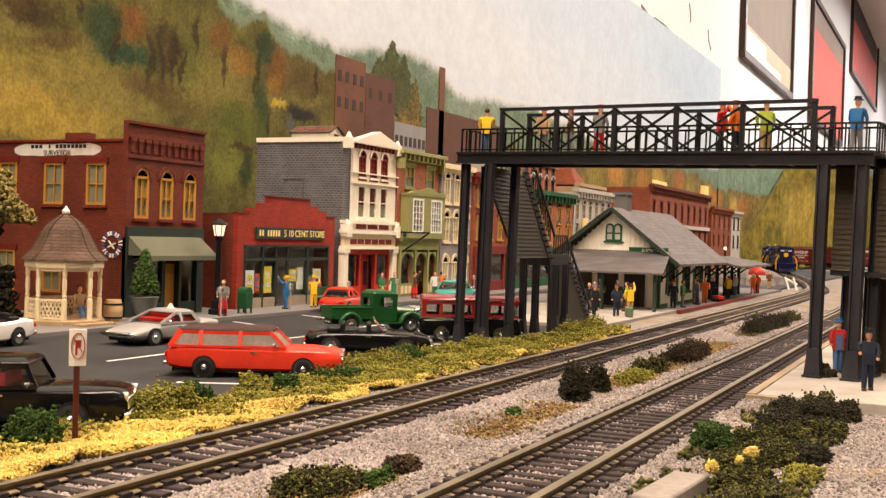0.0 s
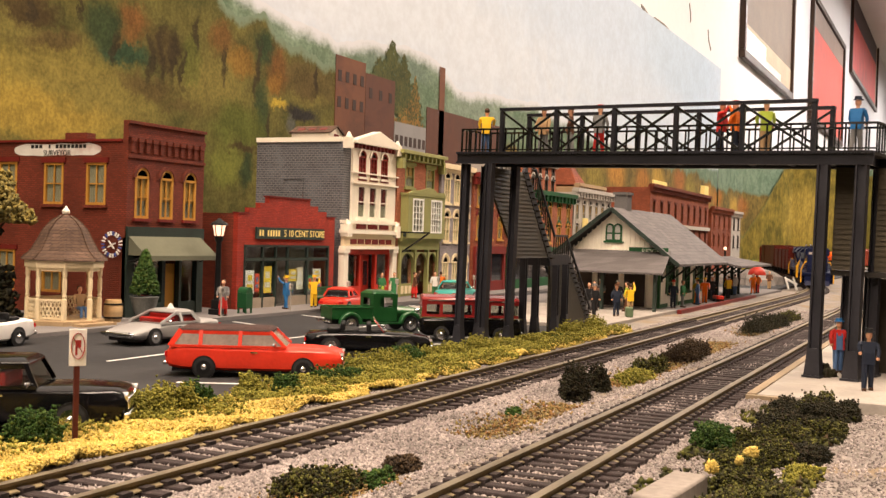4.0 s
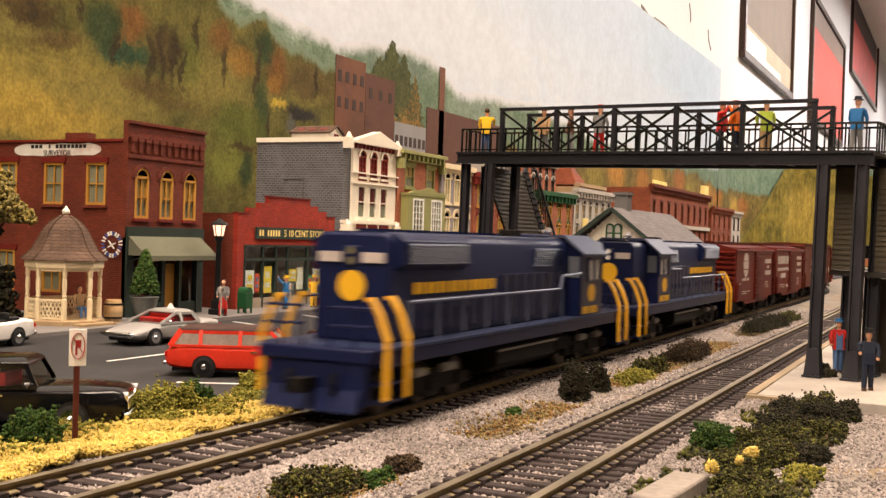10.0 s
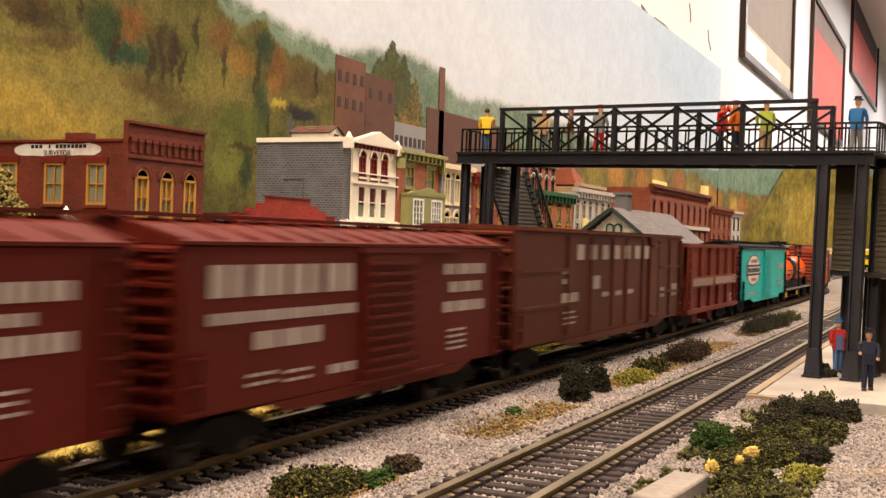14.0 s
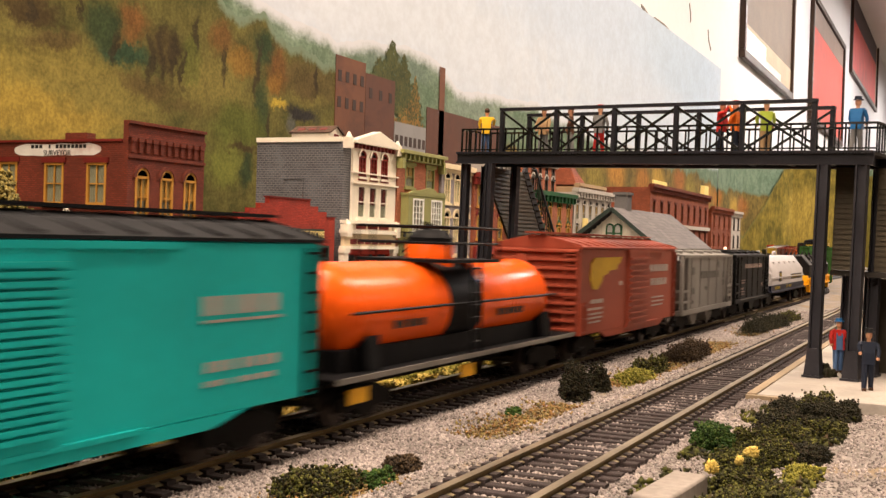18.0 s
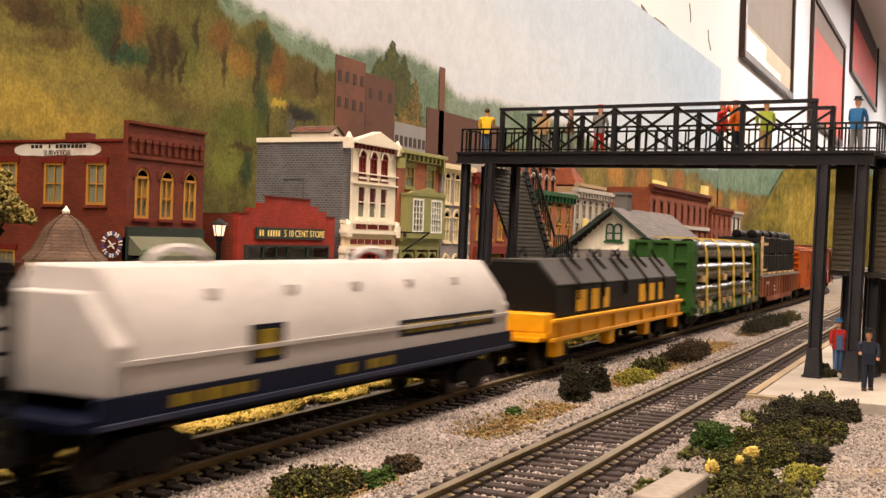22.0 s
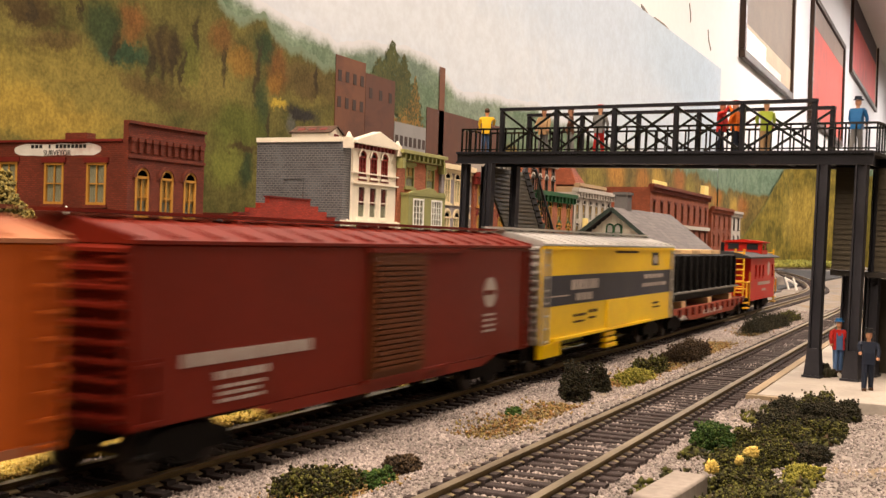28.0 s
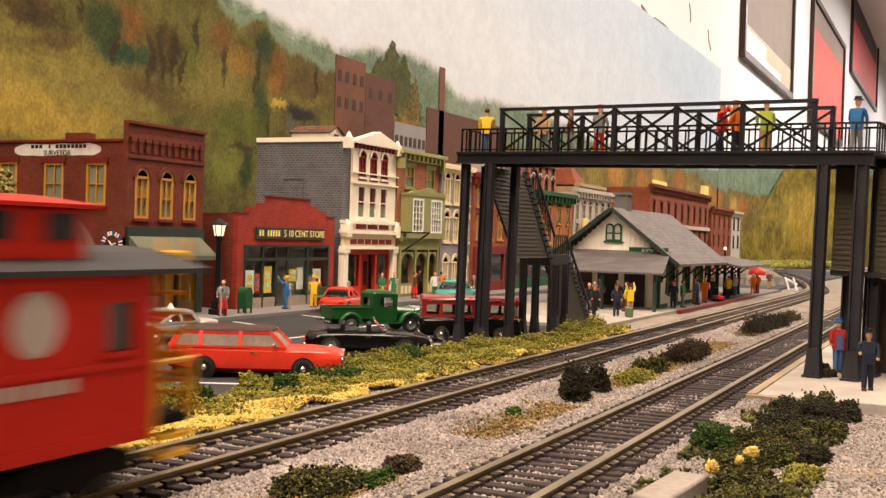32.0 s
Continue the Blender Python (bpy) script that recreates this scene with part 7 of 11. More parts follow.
        for a, b in ((-1.35, -0.35), (0.35, 1.35)):
            for z in (2.1, 2.5):
                er.tube((f(end - out * 0.12), a, z), (f(end - out * 0.12), b, z), 0.035, n=6)
        part("end_railing", er, LOCOBLUE, t)
        for side in (-1, 1):
            sh = Shape()
            for z in (0.42, 0.82, 1.2):
                bx(sh, end - out * 0.4, end - out * 1.3, side * 1.42 - 0.16, side * 1.42 + 0.16, z, z + 0.06)
            bx(sh, end - out * 1.3, end - out * 1.36, side * 1.42 - 0.16, side * 1.42 + 0.16, 0.4, 1.5)
            part("step_well", sh, LOCOBLUE, t)
            for x in (end - out * 0.42, end - out * 1.38):
                part("corner_handrail", Shape().bend([(f(x), side * 1.62, 0.5), (f(x), side * 1.62, 1.2), (f(x), side * 1.62, 1.82), (f(x), side * 1.42, 2.35), (f(x), side * 1.2, 2.7), (f(x), side * 1.06, 2.68)], 0.13, 0.10, (1, 0, 0)), YELLOWPAINT, t, "yellow handrail at the steps")
        hf = hx + out * 0.02
        for y in (-0.58, 0.58):
            part("number_board", Shape().box(min(f(hf + out * 0.06), f(hf - out * 0.1)), max(f(hf + out * 0.06), f(hf - out * 0.1)), y - 0.29, y + 0.29, 3.46, 3.70), LETTER, t)
        lamp = part("headlamp_housing", Shape().box(min(f(hf + out * 0.05), f(hf - out * 0.1)), max(f(hf + out * 0.05), f(hf - out * 0.1)), -0.2, 0.2, 3.38, 3.86), LOCOBLUE, t, bevel=0.05)
        for z in (3.50, 3.74):
            part("lens", Shape().tube((f(hf), 0, z), (f(hf + out * 0.08), 0, z), 0.10, n=12), CHROME, lamp)
        part("end_emblem", Shape().tube((f(hf - out * 0.05), 0, 2.92), (f(hf + out * 0.02), 0, 2.92), 0.36, n=24), GOLD, t, "round yellow emblem on the hood end")
        part("end_door", Shape().box(min(f(hf), f(hf + out * 0.03)), max(f(hf), f(hf + out * 0.03)), -0.36, 0.36, 1.66, 2.42), LOCOBLUE, t, bevel=0.02)
    # handrails along the walkway
    for side in (-1, 1):
        y = side * 1.5
        hr = Shape().tube((f(1.7), y, 2.6), (f(h1 - 2.1), y, 2.6), 0.04, n=6).tube((f(h1 - 2.1), y, 2.6), (f(h1 - 1.9), y, 3.0), 0.04, n=6).tube((f(h1 - 1.9), y, 3.0), (f(h1), y, 3.05), 0.04, n=6)
        k = 1.7
        while k < h1 - 1.5:
            hr.tube((f(k), y, 1.6), (f(k), y, 2.6), 0.03, n=6)
            k += 1.5
        part("walkway_handrail", hr, LOCORAIL, t, "grey-blue walkway handrail")
    return t


LOCORAIL = paint("locomotive_rail", (0.10, 0.12, 0.19), 0.4)
# cab roof blue lightened in its colour to carry the glare on it
CABTOPGLARE = paint("locomotive_cab_top_glare", (0.045, 0.055, 0.10), 0.5)
CABGLASS = mat("grey_cab_glass", (0.10, 0.11, 0.13), 0.12, vary=0.1, bump=0, coat=0.3, spec=0.5)
locomotive(20.7, 40.3, False, "dark blue diesel locomotive with long hood leading and yellow handrails", (14.1, 16.3))
locomotive(41.3, 60.6, True, "dark blue diesel locomotive with cab leading and yellow handrails", (13.5, 15.7))

# two 40-foot boxcars
t, L, Y = boxcar("boxcar", 62.1, 75.1, "oxide red boxcar with ribbed ends and round white emblem", OXIDE, 3.82, roof=OXIDE2, door=(0.45, 0.63))
disc(t, "emblem", 2.95, Y, 3.02, 0.80, 0.70, LETTER, "round white emblem")
bars(t, "emblem_print", OXIDE, [(2.2, 3.7, 3.24, 3.28, 1), (2.2, 3.7, 2.76, 2.80, 1)], Y - 0.012)
bars(t, "lettering", LETTER, [(1.8, 3.1, 2.12, 2.28, 4), (3.3, 4.0, 2.12, 2.28, 2), (1.9, 3.2, 1.48, 1.54, 5), (1.9, 3.4, 1.36, 1.42, 6), (3.6, 4.2, 1.46, 1.52, 1), (0.7, 1.4, 1.95, 2.0, 1),
                              (9.6, 12.0, 3.06, 3.34, 8), (10.4, 11.2, 2.74, 2.92, 3), (9.6, 12.0, 2.34, 2.62, 8), (9.9, 11.1, 1.85, 1.9, 4), (9.7, 11.1, 1.7, 1.75, 4), (10.1, 11.1, 1.55, 1.6, 3)], Y)
t, L, Y = boxcar("boxcar", 76.4, 89.9, "oxide red boxcar with large white lettering bars", OXIDE2, 3.86, roof=OXIDE2, door=(0.435, 0.62))
bars(t, "lettering", LETTER, [(0.75, 5.7, 2.96, 3.52, 8), (0.75, 5.7, 2.5, 2.70, 20), (2.1, 4.4, 2.0, 2.32, 5), (1.9, 2.8, 1.52, 1.58, 3), (1.9, 2.8, 1.36, 1.42, 3), (3.1, 4.0, 1.48, 1.54, 3), (3.1, 4.0, 1.32, 1.38, 3), (4.7, 5.7, 1.32, 1.5, 3),
                              (9.9, 12.5, 3.2, 3.46, 6), (10.2, 12.2, 2.76, 3.02, 5), (9.9, 12.5, 2.28, 2.54, 6), (10.2, 11.3, 1.8, 1.86, 4), (10.2, 11.3, 1.65, 1.71, 4), (10.2, 11.3, 1.5, 1.56, 4), (10.2, 11.3, 1.35, 1.41, 4)], Y)
t, L, Y = boxcar("boxcar", 91.0, 111.0, "tall plain brown long boxcar with spaced white lettering", PLAINBROWN, 4.36, peak=0.12, walkway=False, door=(0.72, 0.78), door_ribs=2, ribs=0, corr=7)
for x0, x1, z in ((0.4, 4.4, 3.2), (0.4, 4.4, 2.1), (16.4, 19.6, 3.15), (16.4, 19.6, 2.1)):
    part("side_rib", Shape().box(x0, x1, Y - 0.06, Y, z - 0.05, z + 0.05), PLAINBROWN, t)
for x in (4.5, 6.9, 9.4, 11.2, 13.4, 15.9, 17.8):
    part("side_post", Shape().box(x - 0.05, x + 0.05, Y - 0.06, Y, 1.1, 4.25), PLAINBROWN, t)
bars(t, "lettering", LETTER, [(5.4 + k * 1.38, 6.1 + k * 1.38, 3.5, 4.0, 1) for k in range(7)] + [(4.0, 4.7, 3.05, 3.2, 2), (4.0, 4.9, 2.75, 2.9, 2), (4.0, 4.8, 2.15, 2.45, 1), (4.95, 5.75, 2.15, 2.45, 2), (4.2, 5.4, 1.8, 1.86, 4), (4.2, 5.6, 1.62, 1.68, 4), (4.2, 5.4, 1.45, 1.51, 4),
                              (8.3, 9.2, 2.2, 2.36, 2), (9.9, 10.8, 2.2, 2.36, 2), (11.5, 12.4, 2.2, 2.36, 2), (7.2, 7.9, 2.5, 2.95, 1), (16.4, 17.2, 1.9, 2.3, 2), (18.4, 19.4, 1.9, 2.4, 2)], Y)


def open_hopper(name, u0, u1, label, body, eave, load=None, ribs=9, rib_mat=None):
    """A two-bay hopper with sloped end sheets, side ribs and outlets below."""
    L, hw = u1 - u0, 1.5
    t = ride(name, u0, u1, label)
    underframe(t, L, 0.95, tanks=False)
    part("side", Shape().prism([(0.9, 1.0), (0.0, 2.2), (0, eave), (L, eave), (L, 2.2), (L - 0.9, 1.0)], "y", -hw, -hw + 0.1), body, t)
    part("side", Shape().prism([(0.9, 1.0), (0.0, 2.2), (0, eave), (L, eave), (L, 2.2), (L - 0.9, 1.0)], "y", hw - 0.1, hw), body, t)
    part("slope_sheet", Shape().add([(0, -hw, 3.2), (0, hw, 3.2), (L * 0.3, hw, 0.9), (L * 0.3, -hw, 0.9)], [(0, 1, 2, 3)]).add([(L, -hw, 3.2), (L, hw, 3.2), (L * 0.7, hw, 0.9), (L * 0.7, -hw, 0.9)], [(0, 1, 2, 3)]), body, t)
    part("end_sheet", Shape().box(0, 0.1, -hw, hw, 2.7, eave).box(L - 0.1, L, -hw, hw, 2.7, eave), body, t)
    part("top_rim", Shape().box(-0.05, L + 0.05, -hw - 0.1, -hw + 0.1, eave - 0.08, eave + 0.1).box(-0.05, L + 0.05, hw - 0.1, hw + 0.1, eave - 0.08, eave + 0.1).box(-0.05, 0.12, -hw + 0.1, hw - 0.1, eave - 0.08, eave + 0.1).box(L - 0.12, L + 0.05, -hw + 0.1, hw - 0.1, eave - 0.08, eave + 0.1), body, t)
    for side in (-1, 1):
        y = side * hw
        for k in range(ribs):
            x = 0.8 + (L - 1.6) * k / (ribs - 1)
            part("side_rib", Shape().prism([(x - 0.09, min(y, y + side * 0.13)), (x + 0.09, min(y, y + side * 0.13)), (x + 0.09, max(y, y + side * 0.13)), (x - 0.09, max(y, y + side * 0.13))], "z", 1.0, eave - 0.1), rib_mat or body, t)
        part("side_sill", Shape().box(0, L, min(y, y + side * 0.16), max(y, y + side * 0.16), 0.9, 1.12), body, t)
        for x0 in (0.05, L - 0.55):
            ladder(t, x0, x0 + 0.5, 1.0, eave - 0.2, y + side * 0.1, 7, body)
    for x in (L * 0.33, L * 0.62):
        part("outlet_bay", Shape().prism([(x - 0.9, 1.0), (x + 0.9, 1.0), (x + 0.35, 0.3), (x - 0.35, 0.3)], "y", -1.1, 1.1), body, t)
    for x in (0.15, L - 0.15):
        part("corner_post", Shape().box(x - 0.08, x + 0.08, -hw, -hw + 0.16, 1.0, eave).box(x - 0.08, x + 0.08, hw - 0.16, hw, 1.0, eave).box(x - 0.1, x + 0.1, -hw, hw, 0.85, 1.1), body, t)
    return t, L, -hw


t, L, Y = open_hopper("hopper_car", 112.0, 124.1, "brown-red open hopper car with white lettering bars", HOPPERRED, 4.06, ribs=6)
part("coal_load", Shape().prism([(-1.4, 3.6), (-0.6, 3.9), (0.6, 3.94), (1.4, 3.6)], "x", 0.2, L - 0.2), LOADBLACK, t)
part("lettering_board", Shape().box(0.5, L - 0.7, Y - 0.16, Y - 0.05, 2.1, 2.62), HOPPERRED, t)
bars(t, "lettering", LETTERFADE, [(0.9 + k * 0.56, 1.3 + k * 0.56, 2.18, 2.52, 1) for k in range(8)] + [(6.0 + k * 0.56, 6.4 + k * 0.56, 2.18, 2.52, 1) for k in range(8)] + [(10.6, 11.4, 2.46, 2.54, 3), (10.6, 11.4, 2.32, 2.40, 3), (10.6, 11.4, 2.18, 2.26, 3), (9.6, 10.4, 1.45, 1.6, 2), (9.6, 10.4, 1.2, 1.35, 2)], Y - 0.16)

t, L, Y = boxcar("boxcar", 126.2, 142.8, "jade green boxcar with black ends and oval emblem", TEAL, 3.92, door=(0.43, 0.595), door_ribs=19, roof=CARBLACK, ends=CARBLACK)
disc(t, "emblem_border", 3.55, Y, 2.70, 2.12, 0.93, BLACK, "black border of the oval emblem", 0.01)
disc(t, "emblem", 3.55, Y - 0.01, 2.70, 2.03, 0.86, WHITEPAINT, "white oval emblem", 0.01)
part("emblem_band", Shape().box(1.25, 5.85, Y - 0.036, Y - 0.022, 2.38, 3.02), BLACK, t)
part("emblem_stripe", Shape().box(1.42, 5.70, Y - 0.045, Y - 0.036, 2.50, 2.90), WHITEPAINT, t)
bars(t, "emblem_words", BLACK, [(1.6, 5.55, 2.57, 2.83, 7)], Y - 0.042)
bars(t, "emblem_print", REDPRINT, [(2.5, 4.7, 3.14, 3.34, 7), (2.7, 4.5, 2.06, 2.24, 7)], Y - 0.022)
bars(t, "lettering", LETTER, [(13.0, 15.3, 2.68, 3.0, 5), (13.0, 15.3, 2.55, 2.6, 1), (13.1, 13.9, 1.72, 1.9, 3), (14.1, 15.3, 1.72, 1.9, 4), (13.1, 13.7, 1.48, 1.58, 3), (14.0, 15.2, 1.48, 1.58, 4), (2.0, 5.2, 1.32, 1.38, 12), (1.8, 4.6, 1.18, 1.24, 10)], Y)
for z in (1.55, 2.1):
    part("side_grab", Shape().box(0.1, 1.5, Y - 0.07, Y - 0.03, z - 0.03, z + 0.03), TEAL, t)

# tank car
t = ride("tank_car", 143.6, 158.6, "bright orange tank car with black band and dome walkway", "freight car")
L, TZ, TR, M0 = 15.0, 2.34, 1.14, 7.2
underframe(t, L, 1.0, tanks=False)
part("running_board", Shape().box(0.0, L, -1.5, -1.12, 1.05, 1.14).box(0, L, 1.12, 1.5, 1.05, 1.14).box(0, 1.4, -1.12, 1.12, 1.05, 1.14).box(L - 1.4, L, -1.12, 1.12, 1.05, 1.14), CARBLACK, t)
part("board_edge", Shape().box(0.0, L, -1.53, -1.5, 1.03, 1.15), CARGREY, t)
tank = part("tank", Shape().lathe([(0.3, 0.85), (0.75, 0.93), (1.02, 1.12), (TR - 0.03, 1.4), (TR, 1.7), (TR, L - 1.9), (TR - 0.03, L - 1.6), (1.02, L - 1.32), (0.75, L - 1.13), (0.3, L - 1.05)], 40, 0, TZ, "x"), ORANGE, t, smooth=True)
part("tank_band", Shape().lathe([(TR + 0.005, M0 - 1.0), (TR + 0.02, M0 - 1.0), (TR + 0.02, M0 + 1.0), (TR + 0.005, M0 + 1.0)], 40, 0, TZ, "x"), CARBLACK, tank, smooth=True)
for x in (1.6, 4.0, L - 4.4, L - 1.8):
    part("tank_seam", Shape().lathe([(TR, x - 0.03), (TR + 0.012, x - 0.02), (TR + 0.012, x + 0.02), (TR, x + 0.03)], 40, 0, TZ, "x"), ORANGE, tank, smooth=True)
part("tank_saddle", Shape().box(0.9, L - 0.9, -1.0, 1.0, 1.1, 1.62), CARBLACK, t)
for x in (2.0, L - 2.0):
    part("bolster_cradle", Shape().prism([(-1.3, 1.1), (-1.2, 1.9), (-0.9, 1.6), (0.9, 1.6), (1.2, 1.9), (1.3, 1.1)], "x", x - 0.3, x + 0.3), CARBLACK, t)
dome = part("dome", Shape().lathe([(0.62, 3.2), (0.62, 3.95), (0.58, 4.0)], 24, M0, 0), ORANGE, t, smooth=True)
part("dome_cap", Shape().lathe([(0.64, 3.95), (0.64, 4.08), (0.5, 4.24), (0.2, 4.32)], 24, M0, 0), CARBLACK, dome, smooth=True)
part("safety_valve", Shape().tube((M0 - 0.25, 0, 4.2), (M0 - 0.25, 0, 4.5), 0.09, n=8).tube((M0 + 0.2, 0.1, 4.2), (M0 + 0.2, 0.1, 4.44), 0.12, n=8), CARBLACK, dome)
plat = part("dome_platform", rect_wall(Shape(), M0 - 1.7, M0 + 1.7, -1.35, 1.35, 0, 0.08, [(M0 - 0.7, M0 + 0.7, -0.7, 0.7)]).moved(Matrix(((1, 0, 0, 0), (0, 0, 1, 0), (0, 1, 0, 3.46), (0, 0, 0, 1)))), CARBLACK, t)
rail = Shape()
for x in (M0 - 1.65, M0 - 0.8, M0 + 0.8, M0 + 1.65):
    for y in (-1.3, 1.3):
        rail.tube((x, y, 3.5), (x, y, 4.36), 0.035, n=6)
for z in (3.95, 4.36):
    for y in (-1.3, 1.3):
        rail.tube((M0 - 1.65, y, z), (M0 + 1.65, y, z), 0.035, n=6)
    for x in (M0 - 1.65, M0 + 1.65):
        rail.tube((x, -1.3, z), (x, 1.3, z), 0.035, n=6)
part("dome_railing", rail, CARBLACK, plat)
lad = Shape()
for x in (M0 - 0.3, M0 + 0.3):
    lad.tube((x, -1.42, 1.1), (x, -1.36, 3.5), 0.04, n=6)
for k in range(7):
    lad.tube((M0 - 0.3, -1.40, 1.4 + 0.32 * k), (M0 + 0.3, -1.40, 1.4 + 0.32 * k), 0.03, n=6)
part("tank_ladder", lad, CARBLACK, t)
part("grab_rail", Shape().tube((1.0, -TR - 0.12, 2.42), (L - 1.2, -TR - 0.12, 2.42), 0.035, n=6), CARBLACK, t)
for x in (1.6, 3.6, 5.6, 9.0, 11.2, L - 1.8):
    part("rail_bracket", Shape().box(x - 0.04, x + 0.04, -TR - 0.13, -TR + 0.06, 2.39, 2.45), CARBLACK, t)
bars(t, "stencil", LETTERDARK, [(3.1, 4.8, 1.98, 2.16, 5), (9.3, 11.4, 1.98, 2.16, 6)], -TR - 0.005)
for x in (1.2, 6.9):
    part("journal_plate", Shape().box(x - 0.4, x + 0.4, -1.36, -1.3, 0.52, 0.85), YELLOWPAINT, t, bevel=0.02)

t, L, Y = boxcar("boxcar", 159.0, 172.1, "faded mineral red boxcar with yellow winged emblem", SALMON, 3.86, door=(0.425, 0.64))
part("emblem", Shape().prism([(1.05, 2.8), (1.1, 3.38), (1.5, 3.56), (4.7, 3.58), (4.55, 3.40), (4.2, 3.28), (4.1, 3.14), (3.2, 3.10), (3.0, 2.98), (2.5, 2.94), (2.2, 2.64), (1.8, 2.46), (1.35, 2.5)], "y", Y - 0.03, Y - 0.004), WINGYELLOW, t, "yellow winged emblem")
bars(t, "lettering", LETTER, [(8.8, 11.8, 2.98, 3.26, 9), (9.0, 11.6, 2.42, 2.70, 7), (1.2, 2.6, 2.0, 2.14, 5), (0.9, 2.6, 1.78, 1.86, 7), (1.0, 2.6, 1.62, 1.68, 7), (0.9, 2.6, 1.48, 1.54, 7), (1.0, 2.4, 1.34, 1.40, 6), (4.6, 4.9, 2.55, 2.7, 1), (9.2, 11.2, 1.9, 1.96, 8), (9.2, 11.2, 1.74, 1.8, 8), (9.2, 11.0, 1.58, 1.64, 8)], Y)

def covered_hopper(name, u0, u1, label, body, eave, letter, words):
    """A covered hopper: closed sides, open ends with posts and railings, sloped end sheets, roof hatches."""
    L, hw = u1 - u0, 1.5
    t = ride(name, u0, u1, label)
    underframe(t, L, 0.95, tanks=False)
    for side in (-1, 1):
        y = side * hw
        part("side", Shape().prism([(1.6, 1.12), (1.35, 1.5), (1.35, 2.2), (1.05, 2.9), (1.05, eave), (L - 1.05, eave), (L - 1.05, 2.9), (L - 1.35, 2.2), (L - 1.35, 1.5), (L - 1.6, 1.12)], "y", min(y, y - side * 0.08), max(y, y - side * 0.08)), body, t, bevel=0.02)
        part("side_sill", Shape().box(0, L, y - 0.09, y + 0.09, 0.9, 1.12), body, t)
        part("eave_rail", Shape().box(0, L, y - 0.07, y + 0.07, eave - 0.06, eave + 0.06), body, t)
        for k in range(5):
            x = 1.9 + (L - 3.8) * k / 4
            part("side_post", Shape().box(x - 0.04, x + 0.04, min(y, y + side * 0.035), max(y, y + side * 0.035), 1.15, eave - 0.06), body, t)
        for x in (0.1, 0.98, L - 0.98, L - 0.1):
            part("end_post", Shape().box(x - 0.09, x + 0.09, y - 0.08, y + 0.08, 1.1, eave - 0.05), body, t)
        for z in (1.5, 1.98):
            for a, b in ((0.05, 1.3), (L - 1.3, L - 0.05)):
                part("end_rail", Shape().box(a, b, y - 0.03 + side * 0.06, y + 0.03 + side * 0.06, z - 0.05, z + 0.05), body, t)
        ladder(t, L - 0.62, L - 0.1, 1.1, eave - 0.15, y, 8, body)
    for x0, x1 in ((0, 1), (L, -1)):
        part("slope_sheet", Shape().prism([(x0 + x1 * 0.25, eave - 0.35), (x0 + x1 * 0.33, eave - 0.35), (x0 + x1 * 2.6, 1.1), (x0 + x1 * 2.5, 1.1)], "y", -hw + 0.1, hw - 0.1), body, t)
        part("end_wall", Shape().box(min(x0 + x1 * 0.2, x0 + x1 * 0.26), max(x0 + x1 * 0.2, x0 + x1 * 0.26), -hw + 0.3, hw - 0.3, eave - 0.5, eave), body, t)
        part("end_sill", Shape().box(min(x0, x0 + x1 * 0.3), max(x0, x0 + x1 * 0.3), -hw, hw, 0.88, 1.1), body, t)
        for z in (1.5, 1.98):
            part("end_rail", Shape().box(min(x0 + x1 * 0.03, x0 + x1 * 0.09), max(x0 + x1 * 0.03, x0 + x1 * 0.09), -hw, hw, z - 0.05, z + 0.05), body, t)
    part("roof", Shape().prism([(-hw - 0.04, eave), (-hw - 0.04, eave + 0.05), (-0.9, eave + 0.17), (0.9, eave + 0.17), (hw + 0.04, eave + 0.05), (hw + 0.04, eave)], "x", 0, L), body, t)
    for k in range(5):
        x = 1.3 + (L - 2.6) * k / 4
        for y in (-0.78, 0.78):
            h = part("roof_hatch", Shape().lathe([(0.42, eave + 0.12), (0.42, eave + 0.24), (0.36, eave + 0.28)], 14, x, y), body, t, smooth=True)
            part("hatch_bar", Shape().box(x - 0.5, x + 0.5, y - 0.04, y + 0.04, eave + 0.28, eave + 0.32), body, h)
    part("roofwalk", Shape().box(-0.2, L + 0.2, -0.28, -0.03, eave + 0.28, eave + 0.34).box(-0.2, L + 0.2, 0.03, 0.28, eave + 0.28, eave + 0.34), body, t)
    for x in (L * 0.35, L * 0.65):
        part("outlet_bay", Shape().prism([(x - 1.1, 1.05), (x + 1.1, 1.05), (x + 0.4, 0.3), (x - 0.4, 0.3)], "y", -1.2, 1.2), body, t)
    bars(t, "lettering", letter, words, -hw - 0.004)
    return t


